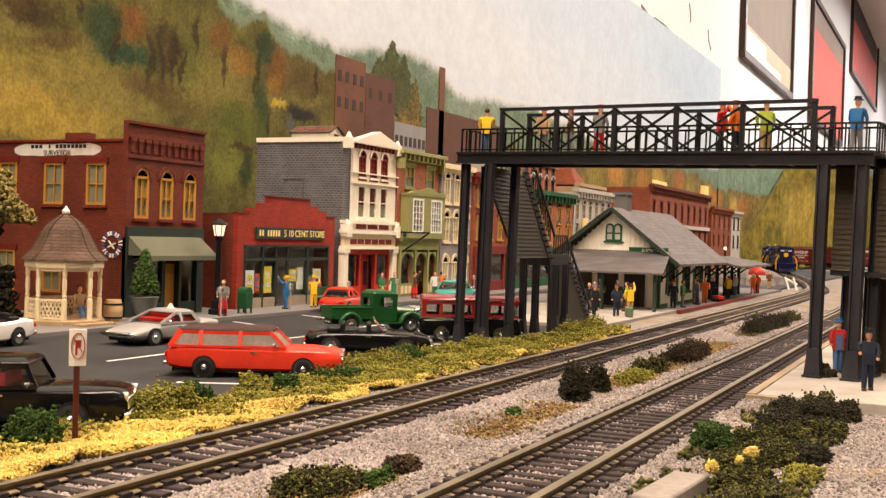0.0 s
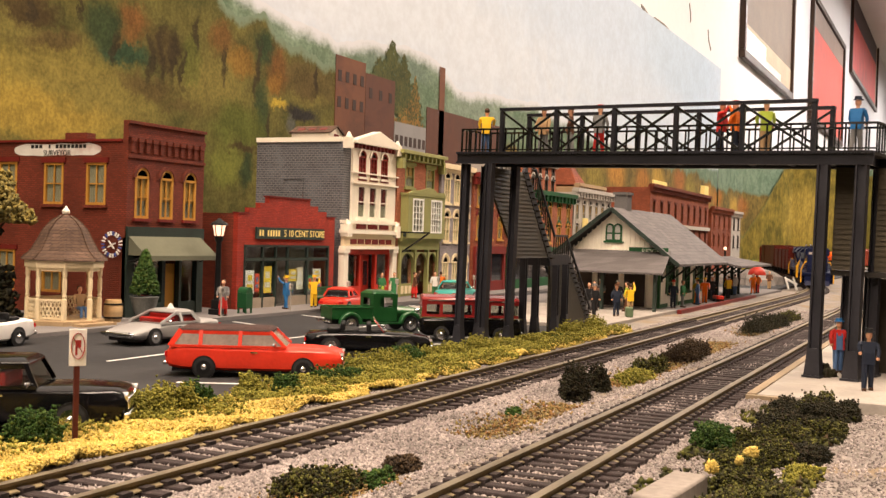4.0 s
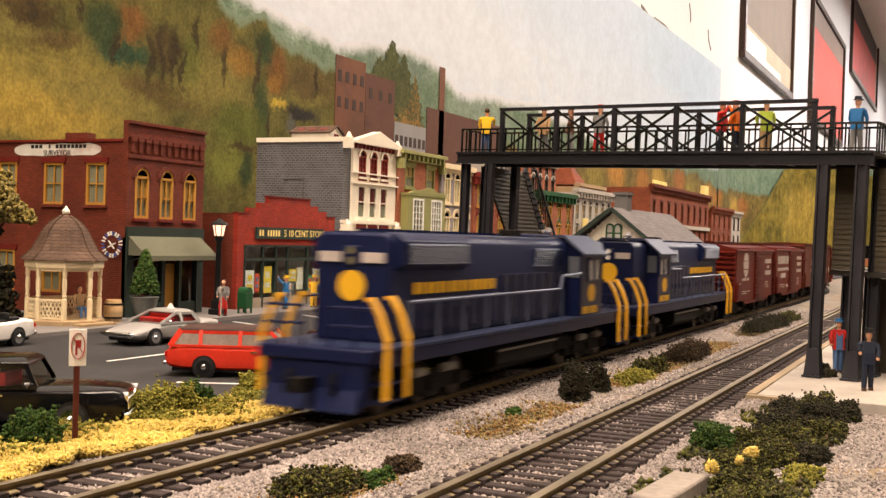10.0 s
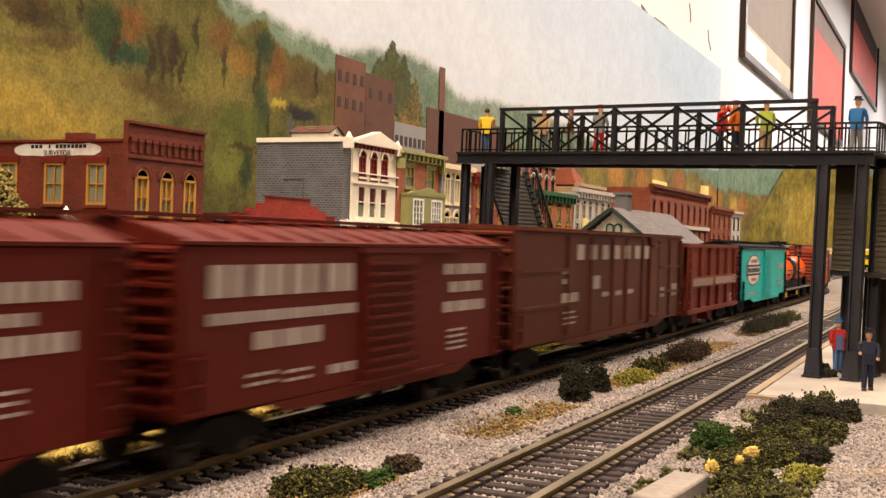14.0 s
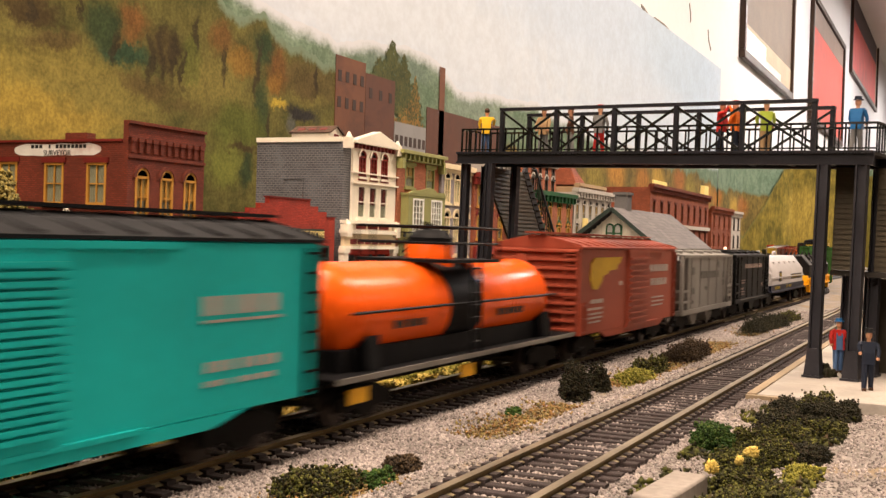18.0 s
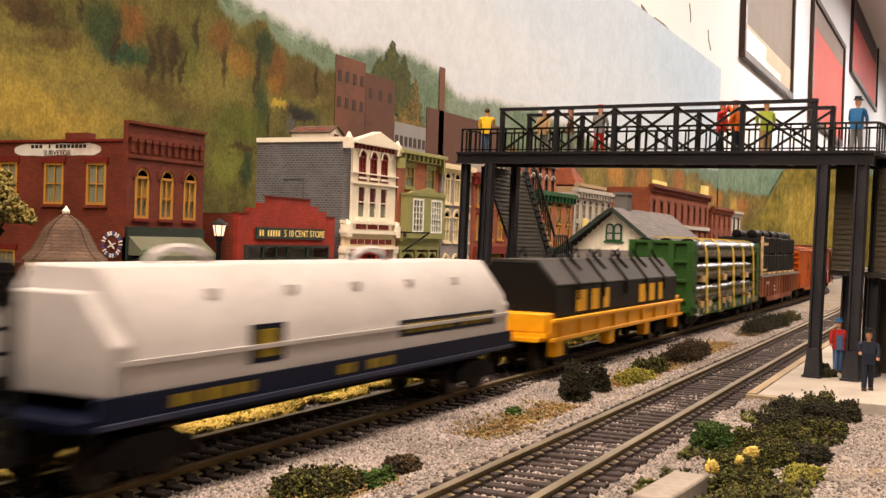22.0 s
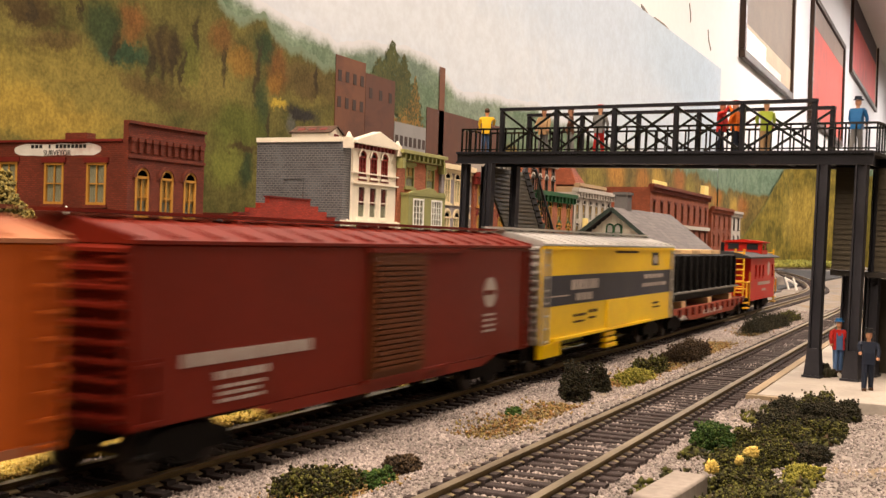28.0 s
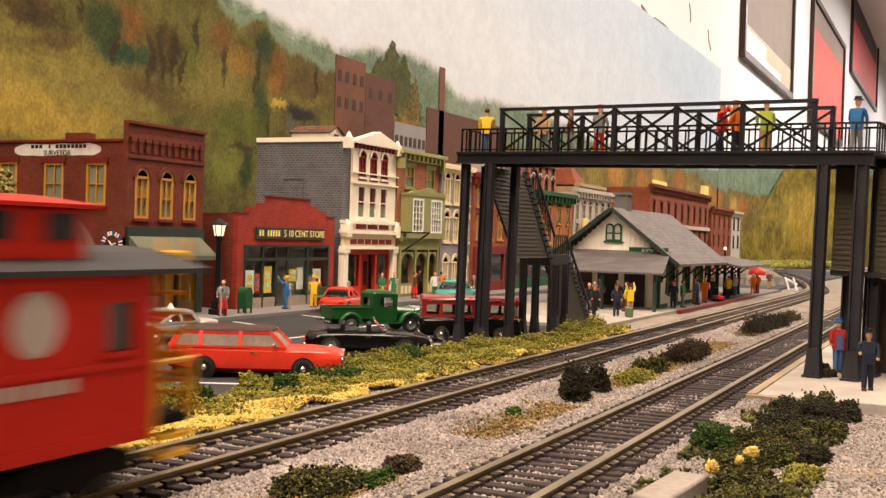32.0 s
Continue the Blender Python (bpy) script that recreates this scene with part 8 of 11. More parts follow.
covered_hopper("covered_hopper", 173.5, 185.0, "weathered grey covered hopper with open ends", CARGREY, 3.56, LETTERSOFT,
               [(4.0 + k * 0.62, 4.5 + k * 0.62, 2.5, 2.84, 1) for k in range(7)] + [(2.0, 2.5, 2.7, 3.05, 1), (7.9, 8.2, 3.0, 3.3, 1), (9.2, 9.75, 2.45, 2.8, 1), (9.2, 9.75, 2.05, 2.35, 1), (2.1, 2.6, 1.8, 2.1, 1), (2.0, 2.6, 1.35, 1.5, 2), (5.0, 5.4, 1.9, 2.1, 1)])
covered_hopper("covered_hopper", 186.1, 197.4, "black covered hopper with white lettering bars", CARBLACK, 3.54, LETTERFADE,
               [(3.1, 8.9, 2.84, 3.08, 13), (1.9, 3.3, 2.12, 2.18, 5), (2.1, 3.2, 1.98, 2.04, 4), (1.9, 2.7, 1.62, 1.74, 3), (2.0, 3.1, 1.48, 1.54, 4), (2.0, 3.1, 1.34, 1.40, 4), (8.9, 9.2, 1.7, 1.9, 1)])
part("sill_edge", Shape().box(1.5, 9.8, -1.61, -1.59, 1.06, 1.10), CARGREY, CARS[-1][0])


def coil_car(u0, u1, label, hood, base, stripe):
    """A coil car: low frame and a long hood with sloping shoulders."""
    L = u1 - u0
    t = ride("coil_car", u0, u1, label)
    underframe(t, L, 0.95, tanks=False)
    part("side_sill", Shape().prism([(0.6, 1.15), (2.6, 1.02), (L - 2.6, 1.02), (L - 0.6, 1.15), (L - 0.3, 1.15), (L - 0.3, 1.55), (0.3, 1.55), (0.3, 1.15)], "y", -1.5, -1.38), base, t)
    part("side_sill", Shape().prism([(0.6, 1.15), (2.6, 1.02), (L - 2.6, 1.02), (L - 0.6, 1.15), (L - 0.3, 1.15), (L - 0.3, 1.55), (0.3, 1.55), (0.3, 1.15)], "y", 1.38, 1.5), base, t)
    part("deck", Shape().box(0.0, L, -1.45, 1.45, 1.1, 1.25), base, t)
    return t, L


t, L = coil_car(198.7, 215.6, "coil car with white hood and navy lower sides", COVERWHITE, NAVY, GOLD)
prof = [(-1.44, 1.5), (-1.44, 2.56), (-0.72, 3.5), (0.72, 3.5), (1.44, 2.56), (1.44, 1.5)]
inner = [(-1.42, 1.5), (-1.42, 2.30), (-0.72, 3.1), (0.72, 3.1), (1.42, 2.30), (1.42, 1.5)]
hood = part("hood", Shape().prism(prof, "x", 1.1, L - 0.75, ), COVERWHITE, t, bevel=0.05)
part("hood_ledge", Shape().box(0.9, L - 0.6, -1.52, -1.44, 2.0, 2.08).box(0.9, L - 0.6, 1.44, 1.52, 2.0, 2.08), COVERWHITE, hood)
for a, b in ((0.7, 1.1), (L - 0.75, L - 0.45)):
    part("hood_end", Shape().prism(inner, "x", a, b), COVERWHITE, hood, bevel=0.04)
for x in (3.4, 5.9, 8.4, 10.9, 13.4):
    for y in (-1, 1):
        part("hood_stud", Shape().box(x - 0.1, x + 0.1, y * 1.12 - 0.08, y * 1.12 + 0.08, 2.94, 3.1), COVERWHITE, hood)
part("lower_panel", Shape().box(0.5, L - 0.4, -1.49, -1.44, 1.22, 1.52).box(0.5, L - 0.4, 1.44, 1.49, 1.22, 1.52), NAVY, t)
part("sill_flange", Shape().box(0.3, L - 0.3, -1.58, -1.5, 1.10, 1.18), NAVYLIGHT, t)
bars(t, "lettering", GOLDDIM, [(2.0, 4.4, 1.26, 1.46, 6), (7.2, 8.0, 1.26, 1.46, 2), (8.4, 9.6, 1.26, 1.46, 3)], -1.49)
part("emblem_panel", Shape().box(4.15, 5.25, -1.455, -1.44, 1.74, 2.44), NAVY, hood)
part("name_panel", Shape().box(9.9, 15.4, -1.455, -1.44, 1.82, 2.2), NAVY, hood)
bars(t, "emblem_print", GOLDDIM, [(4.4, 5.0, 1.84, 2.34, 1), (10.2, 12.8, 1.9, 2.12, 7), (13.2, 15.1, 1.9, 2.12, 5)], -1.455)
for x in (3.9, 11.0):
    sh = Shape()
    for k in range(8):
        a, b = math.pi * k / 8, math.pi * (k + 1) / 8
        sh.tube((x + 0.8 * math.cos(a), 0, 3.5 + 0.28 * math.sin(a)), (x + 0.8 * math.cos(b), 0, 3.5 + 0.28 * math.sin(b)), 0.08, n=6)
    part("lifting_loop", sh, COVERWHITE, hood)

t, L = coil_car(218.3, 235.8, "coil car with deep yellow frame and dark lettered hoods", BLACK, DTIYELLOW, GOLD)
HOODBLACK = paint("hood_black", (0.007, 0.006, 0.006), 0.55, spec=0.08)
HOODTOP = paint("hood_grey_top", (0.062, 0.058, 0.058), 0.7, spec=0.1)
for x in (0.1, L - 0.8):
    part("end_bulkhead", Shape().box(x, x + 0.7, -1.4, 1.4, 1.25, 1.85), DTIYELLOW, t, bevel=0.05)
part("end_platform", Shape().box(-0.3, 0.7, -1.3, 1.3, 1.0, 1.12).box(L - 0.7, L + 0.3, -1.3, 1.3, 1.0, 1.12), DTIYELLOW, t)
for z0, z1 in ((1.56, 1.68), (0.98, 1.1)):
    part("side_flange", Shape().box(0.2, L - 0.2, -1.62, -1.48, z0, z1), DTIYELLOW, t, bevel=0.02)
for k in range(9):
    x = 1.0 + (L - 2.0) * k / 8
    part("side_stiffener", Shape().box(x - 0.04, x + 0.04, -1.58, -1.5, 1.1, 1.56), DTIYELLOW, t)
for x in (1.1, 6.7, 11.6, L - 1.1):
    part("jacking_pad", Shape().box(x - 0.36, x + 0.36, -1.52, -1.2, 0.48, 1.0), DTIYELLOW, t, bevel=0.03)
a, b = 0.8, L - 0.75
h = part("hood", Shape().prism([(-1.42, 1.68), (-1.42, 2.66), (-0.76, 3.42), (0.76, 3.42), (1.42, 2.66), (1.42, 1.68)], "x", a, b), HOODBLACK, t, bevel=0.04)
part("hood_top", Shape().prism([(-1.43, 2.68), (-0.76, 3.44), (0.76, 3.44), (1.43, 2.68), (1.43, 2.72), (0.77, 3.48), (-0.77, 3.48), (-1.43, 2.72)], "x", a + 0.12, b - 0.05), HOODTOP, h)
bars(h, "lettering", GOLD, [(2.9, 3.9, 1.80, 2.50, 1), (4.5, 5.3, 1.80, 2.50, 1), (5.9, 6.5, 1.80, 2.50, 1), (10.6, 11.5, 1.80, 2.50, 1), (12.1, 12.9, 1.80, 2.50, 1), (13.6, 14.2, 1.80, 2.50, 1)], -1.42, "deep yellow lettering bars")
for k in range(5):
    x = a + 2.2 + k * (b - a - 4.6) / 4
    for sgn in (-1, 1):
        part("hood_strap", Shape().bend([(x, sgn * 1.45, 2.2), (x, sgn * 1.46, 2.7), (x, sgn * 0.8, 3.5), (x + 0.5, sgn * 0.7, 3.84), (x + 1.0, sgn * 0.8, 3.5), (x + 1.25, sgn * 1.1, 3.12)], 0.11, 0.11, (1, 0.3, 0)), HOODBLACK, h)

# bulkhead flat with pipes
t = ride("bulkhead_flat_car", 237.6, 256.1, "dark green bulkhead flat car loaded with black pipes")
L = 18.5
underframe(t, L, 0.95, tanks=False)
part("deck", Shape().box(0, L, -1.5, 1.5, 0.95, 1.2), GREENCAR, t)
part("side_sill", Shape().prism([(0.3, 1.2), (0.3, 0.95), (3.0, 0.72), (L - 3.0, 0.72), (L - 0.3, 0.95), (L - 0.3, 1.2)], "y", -1.54, -1.46), GREENCAR, t)
for k in range(13):
    x = 1.2 + (L - 2.4) * k / 12
    part("stake_pocket", Shape().box(x - 0.22, x + 0.22, -1.62, -1.53, 0.86, 1.1), CARGREY, t)
for x0, x1, out in ((0.1, 1.0, -1), (L - 1.0, L - 0.1, 1)):
    b = part("bulkhead", Shape().box(x0 + 0.2, x1 - 0.2, -1.45, 1.45, 0.95, 4.2), GREENCAR, t)
    bp = Shape()
    for y in (-1.4, -0.5, 0.5, 1.4):
        bp.box(x0, x1, y - 0.14, y + 0.14, 0.78, 4.28)
    for z in (1.5, 2.4, 3.3, 4.2):
        bp.box(x0 + 0.05, x1 - 0.05, -1.5, 1.5, z - 0.07, z + 0.07)
    part("bulkhead_rib", bp, GREENCAR, b, bevel=0.02)
    for z in (1.25, 2.0, 2.85, 3.75):
        part("rib_gusset", Shape().box(x0 + 0.1, x1 - 0.1, -1.62, -1.5, z - 0.05, z + 0.05), GREENCAR, b)
    ladder(b, x0, x1, 1.3, 4.0, -1.5, 7, GREENCAR)
for k, (z, ys) in enumerate(((1.72, (-1.02, 0.0, 1.02)), (2.80, (-1.02, 0, 1.02)), (3.88, (-1.02, 0, 1.02)))):
    for y in ys:
        part("pipe", Shape().lathe([(0.52, 1.1), (0.52, L - 1.1), (0.44, L - 1.1), (0.44, 1.1)], 24, y, z, "x"), PIPEBLACK, t, "long black plastic pipe", smooth=True)
    for x, z0 in (((2.2, 1.2), (4.0, 1.2), (7.6, 1.2), (9.2, 1.2), (15.0, 1.2)), ((2.4, 2.42), (7.6, 2.42), (14.1, 2.42)), ())[k]:
        part("spacer_block", Shape().box(x - 0.26, x + 0.26, -1.62, 1.5, z0 - 0.1, z0 + 0.2), LUMBER, t)
for x in (2.9, 5.9, 9.8, 12.8, 16.0):
    part("load_strap", Shape().bend([(x + 0.2, -1.66, 0.8), (x + 0.05, -1.64, 1.7), (x, -1.60, 3.2), (x - 0.05, -1.57, 3.8), (x - 0.1, -1.46, 4.16), (x - 0.14, -1.26, 4.38), (x - 0.18, -1.0, 4.44), (x - 0.2, 1.0, 4.44)], 0.22, 0.04, (1, 0, 0)), STRAPYELLOW, t, "flat yellow load strap")

# gondola with dark crated load
t = ride("gondola", 256.8, 273.7, "rust-streaked gondola carrying a tall black load")
L = 16.9
underframe(t, L, 0.95, tanks=False)
side = [(0.0, 1.0), (2.4, 0.95), (3.4, 0.62), (L - 3.4, 0.62), (L - 2.4, 0.95), (L, 1.0), (L, 2.26), (0, 2.26)]
part("side", Shape().prism(side, "y", -1.5, -1.4), RUSTCAR, t)
part("side", Shape().prism(side, "y", 1.4, 1.5), RUSTCAR, t)
part("floor", Shape().box(0.1, L - 0.1, -1.4, 1.4, 0.95, 1.1), RUSTCAR, t)
for x, out in ((0, -1), (L, 1)):
    corrugated_end(t, x, out, 1.0, 2.25, 1.45, RUSTCAR, 5)
for k in range(15):
    x = 0.5 + (L - 1.0) * k / 14
    part("side_rib", Shape().box(x - 0.1, x + 0.1, -1.6, -1.5, 0.95 if 2.0 < x < L - 2.0 else 1.05, 2.2), RUSTCAR, t)
for y in (-1.49, 1.49):
    part("top_rim", Shape().box(-0.05, L + 0.05, y - 0.12, y + 0.12, 2.2, 2.32), CARGREY, t)
bars(t, "lettering", LETTER, [(1.8, 3.0, 1.75, 1.9, 2), (4.6, 5.4, 1.5, 1.6, 2), (4.8, 5.6, 1.25, 1.35, 2)], -1.61)
part("load", Shape().box(0.9, L - 1.5, -1.2, 1.25, 1.1, 3.4), LOADBLACK, t, bevel=0.08)
rng = random.Random(31)
for k in range(14):
    x = 1.2 + (L - 3.1) * k / 13
    for z0, z1 in ((2.5, 3.62), (3.66, 4.72)):
        g = rng.uniform(-0.05, 0.05)
        part("load_slab", Shape().prism([(x - 0.46, z0 + g), (x + 0.44, z0 + g), (x + 0.5, z1 - 0.14 + g), (x + 0.40, z1 + g), (x - 0.34, z1 + g), (x - 0.44, z1 - 0.14 + g)], "y", -1.40, 1.3), LOADBLACK, t, bevel=0.05)
for k in range(6):
    x = 1.4 + (L - 4.2) * k / 5
    for y in (-1.0 + rng.uniform(0, 0.25), 0.2):
        part("load_roll", Shape().lathe([(0.16, 0), (0.32, 0.12), (0.32, 2.2), (0.16, 2.32)], 10, y, 4.86, "x").moved(Matrix.Translation((x - 0.6, 0, 0))), LOADBLACK, t, smooth=True)
for x in (1.6, 3.6, 5.6, 8.0, 10.4, 12.8, 14.6):
    part("dunnage", Shape().box(x - 0.5, x + 0.5, -1.5, 1.45, 2.36, 2.48), LUMBER, t)
part("load_brace", Shape().box(0.35, 0.62, -1.55, -1.43, 2.3, 4.75).box(-0.1, 2.2, -1.6, -1.55, 4.2, 4.36).box(-0.1, 1.9, -1.6, -1.55, 2.58, 2.72), LUMBER, t)

t, L, Y = boxcar("refrigerator_car", 274.6, 291.5, "weathered orange refrigerator car with brown roof", REEFER, 3.86, door=(0.40, 0.55), door_ribs=0, roof=RUSTCAR, ends=REEFER, ribs=0, corr=7, door_mat=REEFER)
part("door_opening", Shape().box(8.3, 9.25, Y - 0.105, Y - 0.09, 1.1, 3.7), LETTERDARK, t, "dark hinged door gap")
for z in (1.4, 2.4, 3.4):
    part("door_hinge", Shape().box(6.9, 8.2, Y - 0.12, Y - 0.09, z - 0.05, z + 0.05), LETTERDARK, t)
part("emblem", Shape().box(4.6, 5.6, Y - 0.02, Y - 0.004, 2.45, 2.75).box(4.95, 5.25, Y - 0.02, Y - 0.004, 1.7, 3.3), LETTERDARK, t, "dark cross-shaped emblem")
bars(t, "lettering", LETTERDARK, [(11.2, 14.6, 2.75, 3.05, 8), (13.0, 13.8, 1.6, 1.9, 2)], Y)
part("rust_line", Shape().box(0.1, L - 0.1, Y - 0.02, Y - 0.003, 0.99, 1.12), RUSTCAR, t)
for k in range(16):
    x = 0.6 + (L - 1.2) * k / 15
    if not 6.5 < x < 9.5:
        part("side_seam", Shape().box(x - 0.03, x + 0.03, Y - 0.03, Y, 1.1, 3.75), REEFER, t)
t, L, Y = boxcar("boxcar", 293.0, 309.8, "tuscan red fifty-foot boxcar with ribbed ends", TUSCAN, 3.86, door=(0.435, 0.585), door_ribs=21, door_mat=DOORBROWN)
disc(t, "emblem", 13.9, Y, 2.68, 0.42, 0.40, LETTER, "small round white emblem")
bars(t, "emblem_print", TUSCAN, [(13.55, 14.25, 2.62, 2.74, 4)], Y - 0.012)
bars(t, "lettering", LETTER, [(1.2, 5.1, 1.86, 2.08, 17), (2.1, 3.7, 1.58, 1.72, 6), (2.2, 3.5, 1.42, 1.48, 5), (2.2, 3.4, 1.30, 1.36, 5), (2.2, 3.5, 1.18, 1.24, 5), (13.5, 14.3, 2.06, 2.12, 3), (13.5, 14.3, 1.92, 1.98, 3), (13.5, 14.3, 1.78, 1.84, 3), (13.5, 14.3, 1.64, 1.70, 3)], Y)
t, L, Y = boxcar("refrigerator_car", 310.9, 327.2, "bright yellow refrigerator car with dark blue band", CARYELLOW, 3.94, door=None, door_ribs=0, roof=SILVER, ends=SILVER, bottom_sill=False, sill=0.95, corr=12)
part("band", Shape().box(0.02, L - 0.02, Y - 0.012, Y - 0.002, 2.08, 3.02).box(0.02, L - 0.02, -Y + 0.002, -Y + 0.012, 2.08, 3.02), BAND, t, "dark blue band")
bars(t, "lettering", LETTER, [(2.7, 5.6, 2.54, 2.86, 9), (3.2, 5.0, 2.18, 2.42, 6), (11.6, 14.6, 2.72, 2.88, 9), (11.3, 15.1, 2.40, 2.54, 12), (0.2, 2.4, 2.36, 2.40, 1)], Y - 0.012)
bars(t, "small_lettering", LETTERDARK, [(3.0, 4.4, 1.66, 1.74, 6), (4.6, 5.6, 1.72, 1.82, 4), (3.0, 4.2, 1.46, 1.52, 6), (4.6, 5.4, 1.52, 1.58, 4), (13.0, 14.0, 1.66, 1.74, 4), (13.0, 14.2, 1.50, 1.56, 5), (7.6, 10.6, 3.72, 3.80, 1)], Y)
part("emblem", Shape().box(12.75, 13.75, Y - 0.012, Y - 0.002, 3.22, 3.74), NAVY, t, "dark blue emblem panel")
disc(t, "emblem_print", 13.25, Y - 0.012, 3.46, 0.36, 0.17, LETTER)
for side in (-1, 1):
    y = side * 1.52
    part("plug_door", Shape().box(6.6, 9.4, min(y, y + side * 0.05), max(y, y + side * 0.05), 1.1, 2.05), CARYELLOW, t, bevel=0.02)
    part("door_rail", Shape().box(0.9, 12.6, min(y, y + side * 0.09), max(y, y + side * 0.09), 1.0, 1.08), CARYELLOW, t)
    part("eave_trim", Shape().box(0.0, L, min(y, y + side * 0.07), max(y, y + side * 0.07), 3.84, 3.92), CARYELLOW, t)
for k in range(3):
    part("machinery_guard", Shape().box(6.7 + k * 0.02, 8.05 - k * 0.02, Y - 0.02 + k * 0.03, Y + 0.2, 0.36 + 0.2 * k, 0.50 + 0.2 * k), CARYELLOW, t, bevel=0.02)
part("end_skirt", Shape().box(0.05, 1.8, Y - 0.02, Y + 0.2, 0.52, 0.96), CARYELLOW, t, bevel=0.03)
for k in range(4):
    part("skirt_rib", Shape().box(0.25 + 0.42 * k, 0.35 + 0.42 * k, Y - 0.05, Y - 0.02, 0.54, 0.94), CARYELLOW, t)

# flat car with a black trough on timbers
t = ride("flat_car", 327.5, 344.6, "red-brown depressed flat car carrying a long black trough")
L = 17.1
underframe(t, L, 0.95, tanks=False)
part("deck", Shape().box(0, L, -1.48, 1.48, 1.0, 1.2), OXIDE2, t)
part("side_sill", Shape().prism([(0, 1.25), (0, 1.0), (2.4, 0.9), (3.4, 0.62), (L - 3.4, 0.62), (L - 2.4, 0.9), (L, 1.0), (L, 1.25)], "y", -1.54, -1.46), SALMON, t)
for k in range(12):
    x = 1.0 + (L - 2.0) * k / 11
    part("stake_pocket", Shape().box(x - 0.14, x + 0.14, -1.64, -1.53, 0.85, 1.2), OXIDE2, t)
bars(t, "lettering", LETTER, [(6.0 + k * 0.8, 6.5 + k * 0.8, 0.78, 0.98, 1) for k in range(6)], -1.55)
part("load", Shape().prism([(0.2, 1.5), (0.2, 2.8), (0.7, 3.62), (L - 1.5, 3.62), (L - 1.3, 1.5)], "y", -1.2, 1.2), LOADBLACK, t, bevel=0.05)
for k in range(11):
    x = 1.1 + (L - 3.2) * k / 10
    part("load_rib", Shape().box(x - 0.09, x + 0.09, -1.38, -1.2, 1.9, 3.56), LOADBLACK, t)
part("load_flange", Shape().box(0.2, L - 1.3, -1.42, -1.2, 1.86, 1.94), CARGREY, t)
for x in (2.5, 8.2, 13.6):
    part("timber", Shape().box(x - 0.35, x + 0.35, -1.4, 1.4, 1.2, 1.5), LUMBER, t)
for x, w in ((1.9, 1.2), (6.6, 0.9), (11.2, 1.2)):
    part("top_plank", Shape().box(x - w, x + w, -1.0, 0.9, 3.64, 3.86), LUMBER, t, bevel=0.02)

# caboose
t = ride("caboose", 345.6, 356.9, "red caboose with cupola, yellow ladders and white lettering")
L = 11.3
underframe(t, L, 1.0, truck_at=2.4)
CABROOF = paint("caboose_roof_grey", (0.035, 0.035, 0.038), 0.6)
x0, x1, hw = 1.2, L - 1.2, 1.48
holes = [(x0 + a, x0 + a + 0.55, 2.25, 2.98) for a in (1.55, 2.9, 4.2, 7.9)]
for y0, y1 in ((-hw, -hw + 0.12), (hw - 0.12, hw)):
    part("side_wall", rect_wall(Shape(), x0, x1, 1.05, 3.4, y0, y1, holes), CABRED, t)
for x in (x0, x1 - 0.1):
    part("end_wall", Shape().box(x, x + 0.1, -hw + 0.12, hw - 0.12, 1.05, 3.5), CABRED, t)
part("floor", Shape().box(0.1, L - 0.1, -1.4, 1.4, 0.98, 1.12), SOOT, t)
for h in holes:
    for y in (-hw + 0.08, hw - 0.08):
        part("window_pane", Shape().box(h[0], h[1], y - 0.01, y + 0.01, h[2], h[3]), DARKGLASS, t)
        part("window_frame", Shape().box(h[0] - 0.06, h[1] + 0.06, y - 0.14 if y < 0 else y + 0.05, y - 0.05 if y < 0 else y + 0.14, h[2] - 0.08, h[2]), CABRED, t)
part("belt_rail", Shape().box(x0, x1, -hw - 0.05, -hw, 2.0, 2.1).box(x0, x1, hw, hw + 0.05, 2.0, 2.1), CABRED, t)
part("side_sill", Shape().box(x0, x1, -hw - 0.02, -hw + 0.1, 0.85, 1.05).box(x0, x1, hw - 0.1, hw + 0.02, 0.85, 1.05), CABRED, t)
part("roof", Shape().prism([(-1.65, 3.4), (-1.65, 3.48), (-0.9, 3.72), (0, 3.8), (0.9, 3.72), (1.65, 3.48), (1.65, 3.4)], "x", 0.1, L - 0.1), CABROOF, t)
cu = part("cupola", Shape().box(6.7, 8.9, -1.2, 1.2, 3.6, 4.36), CABRED, t, bevel=0.04)
part("cupola_roof", Shape().prism([(-1.32, 4.36), (-1.32, 4.42), (0, 4.56), (1.32, 4.42), (1.32, 4.36)], "x", 6.5, 9.1), CABRED, cu)
for a in (6.9, 8.1):
    part("cupola_window", Shape().box(a, a + 0.6, -1.23, -1.19, 3.9, 4.28), DARKGLASS, cu)
for y in (-0.6, 0.6):
    for x in (6.67, 8.89):
        part("cupola_end_window", Shape().box(x, x + 0.04, y - 0.35, y + 0.35, 3.9, 4.28), DARKGLASS, cu)
disc(t, "emblem", x0 + 6.5, -hw, 2.74, 0.44, 0.46, LETTER, "round white emblem")
bars(t, "lettering", LETTER, [(x0 + 2.5, x0 + 7.3, 1.74, 1.94, 17), (x0 + 4.1, x0 + 5.6, 1.36, 1.50, 6)], -hw, "white lettering bars")
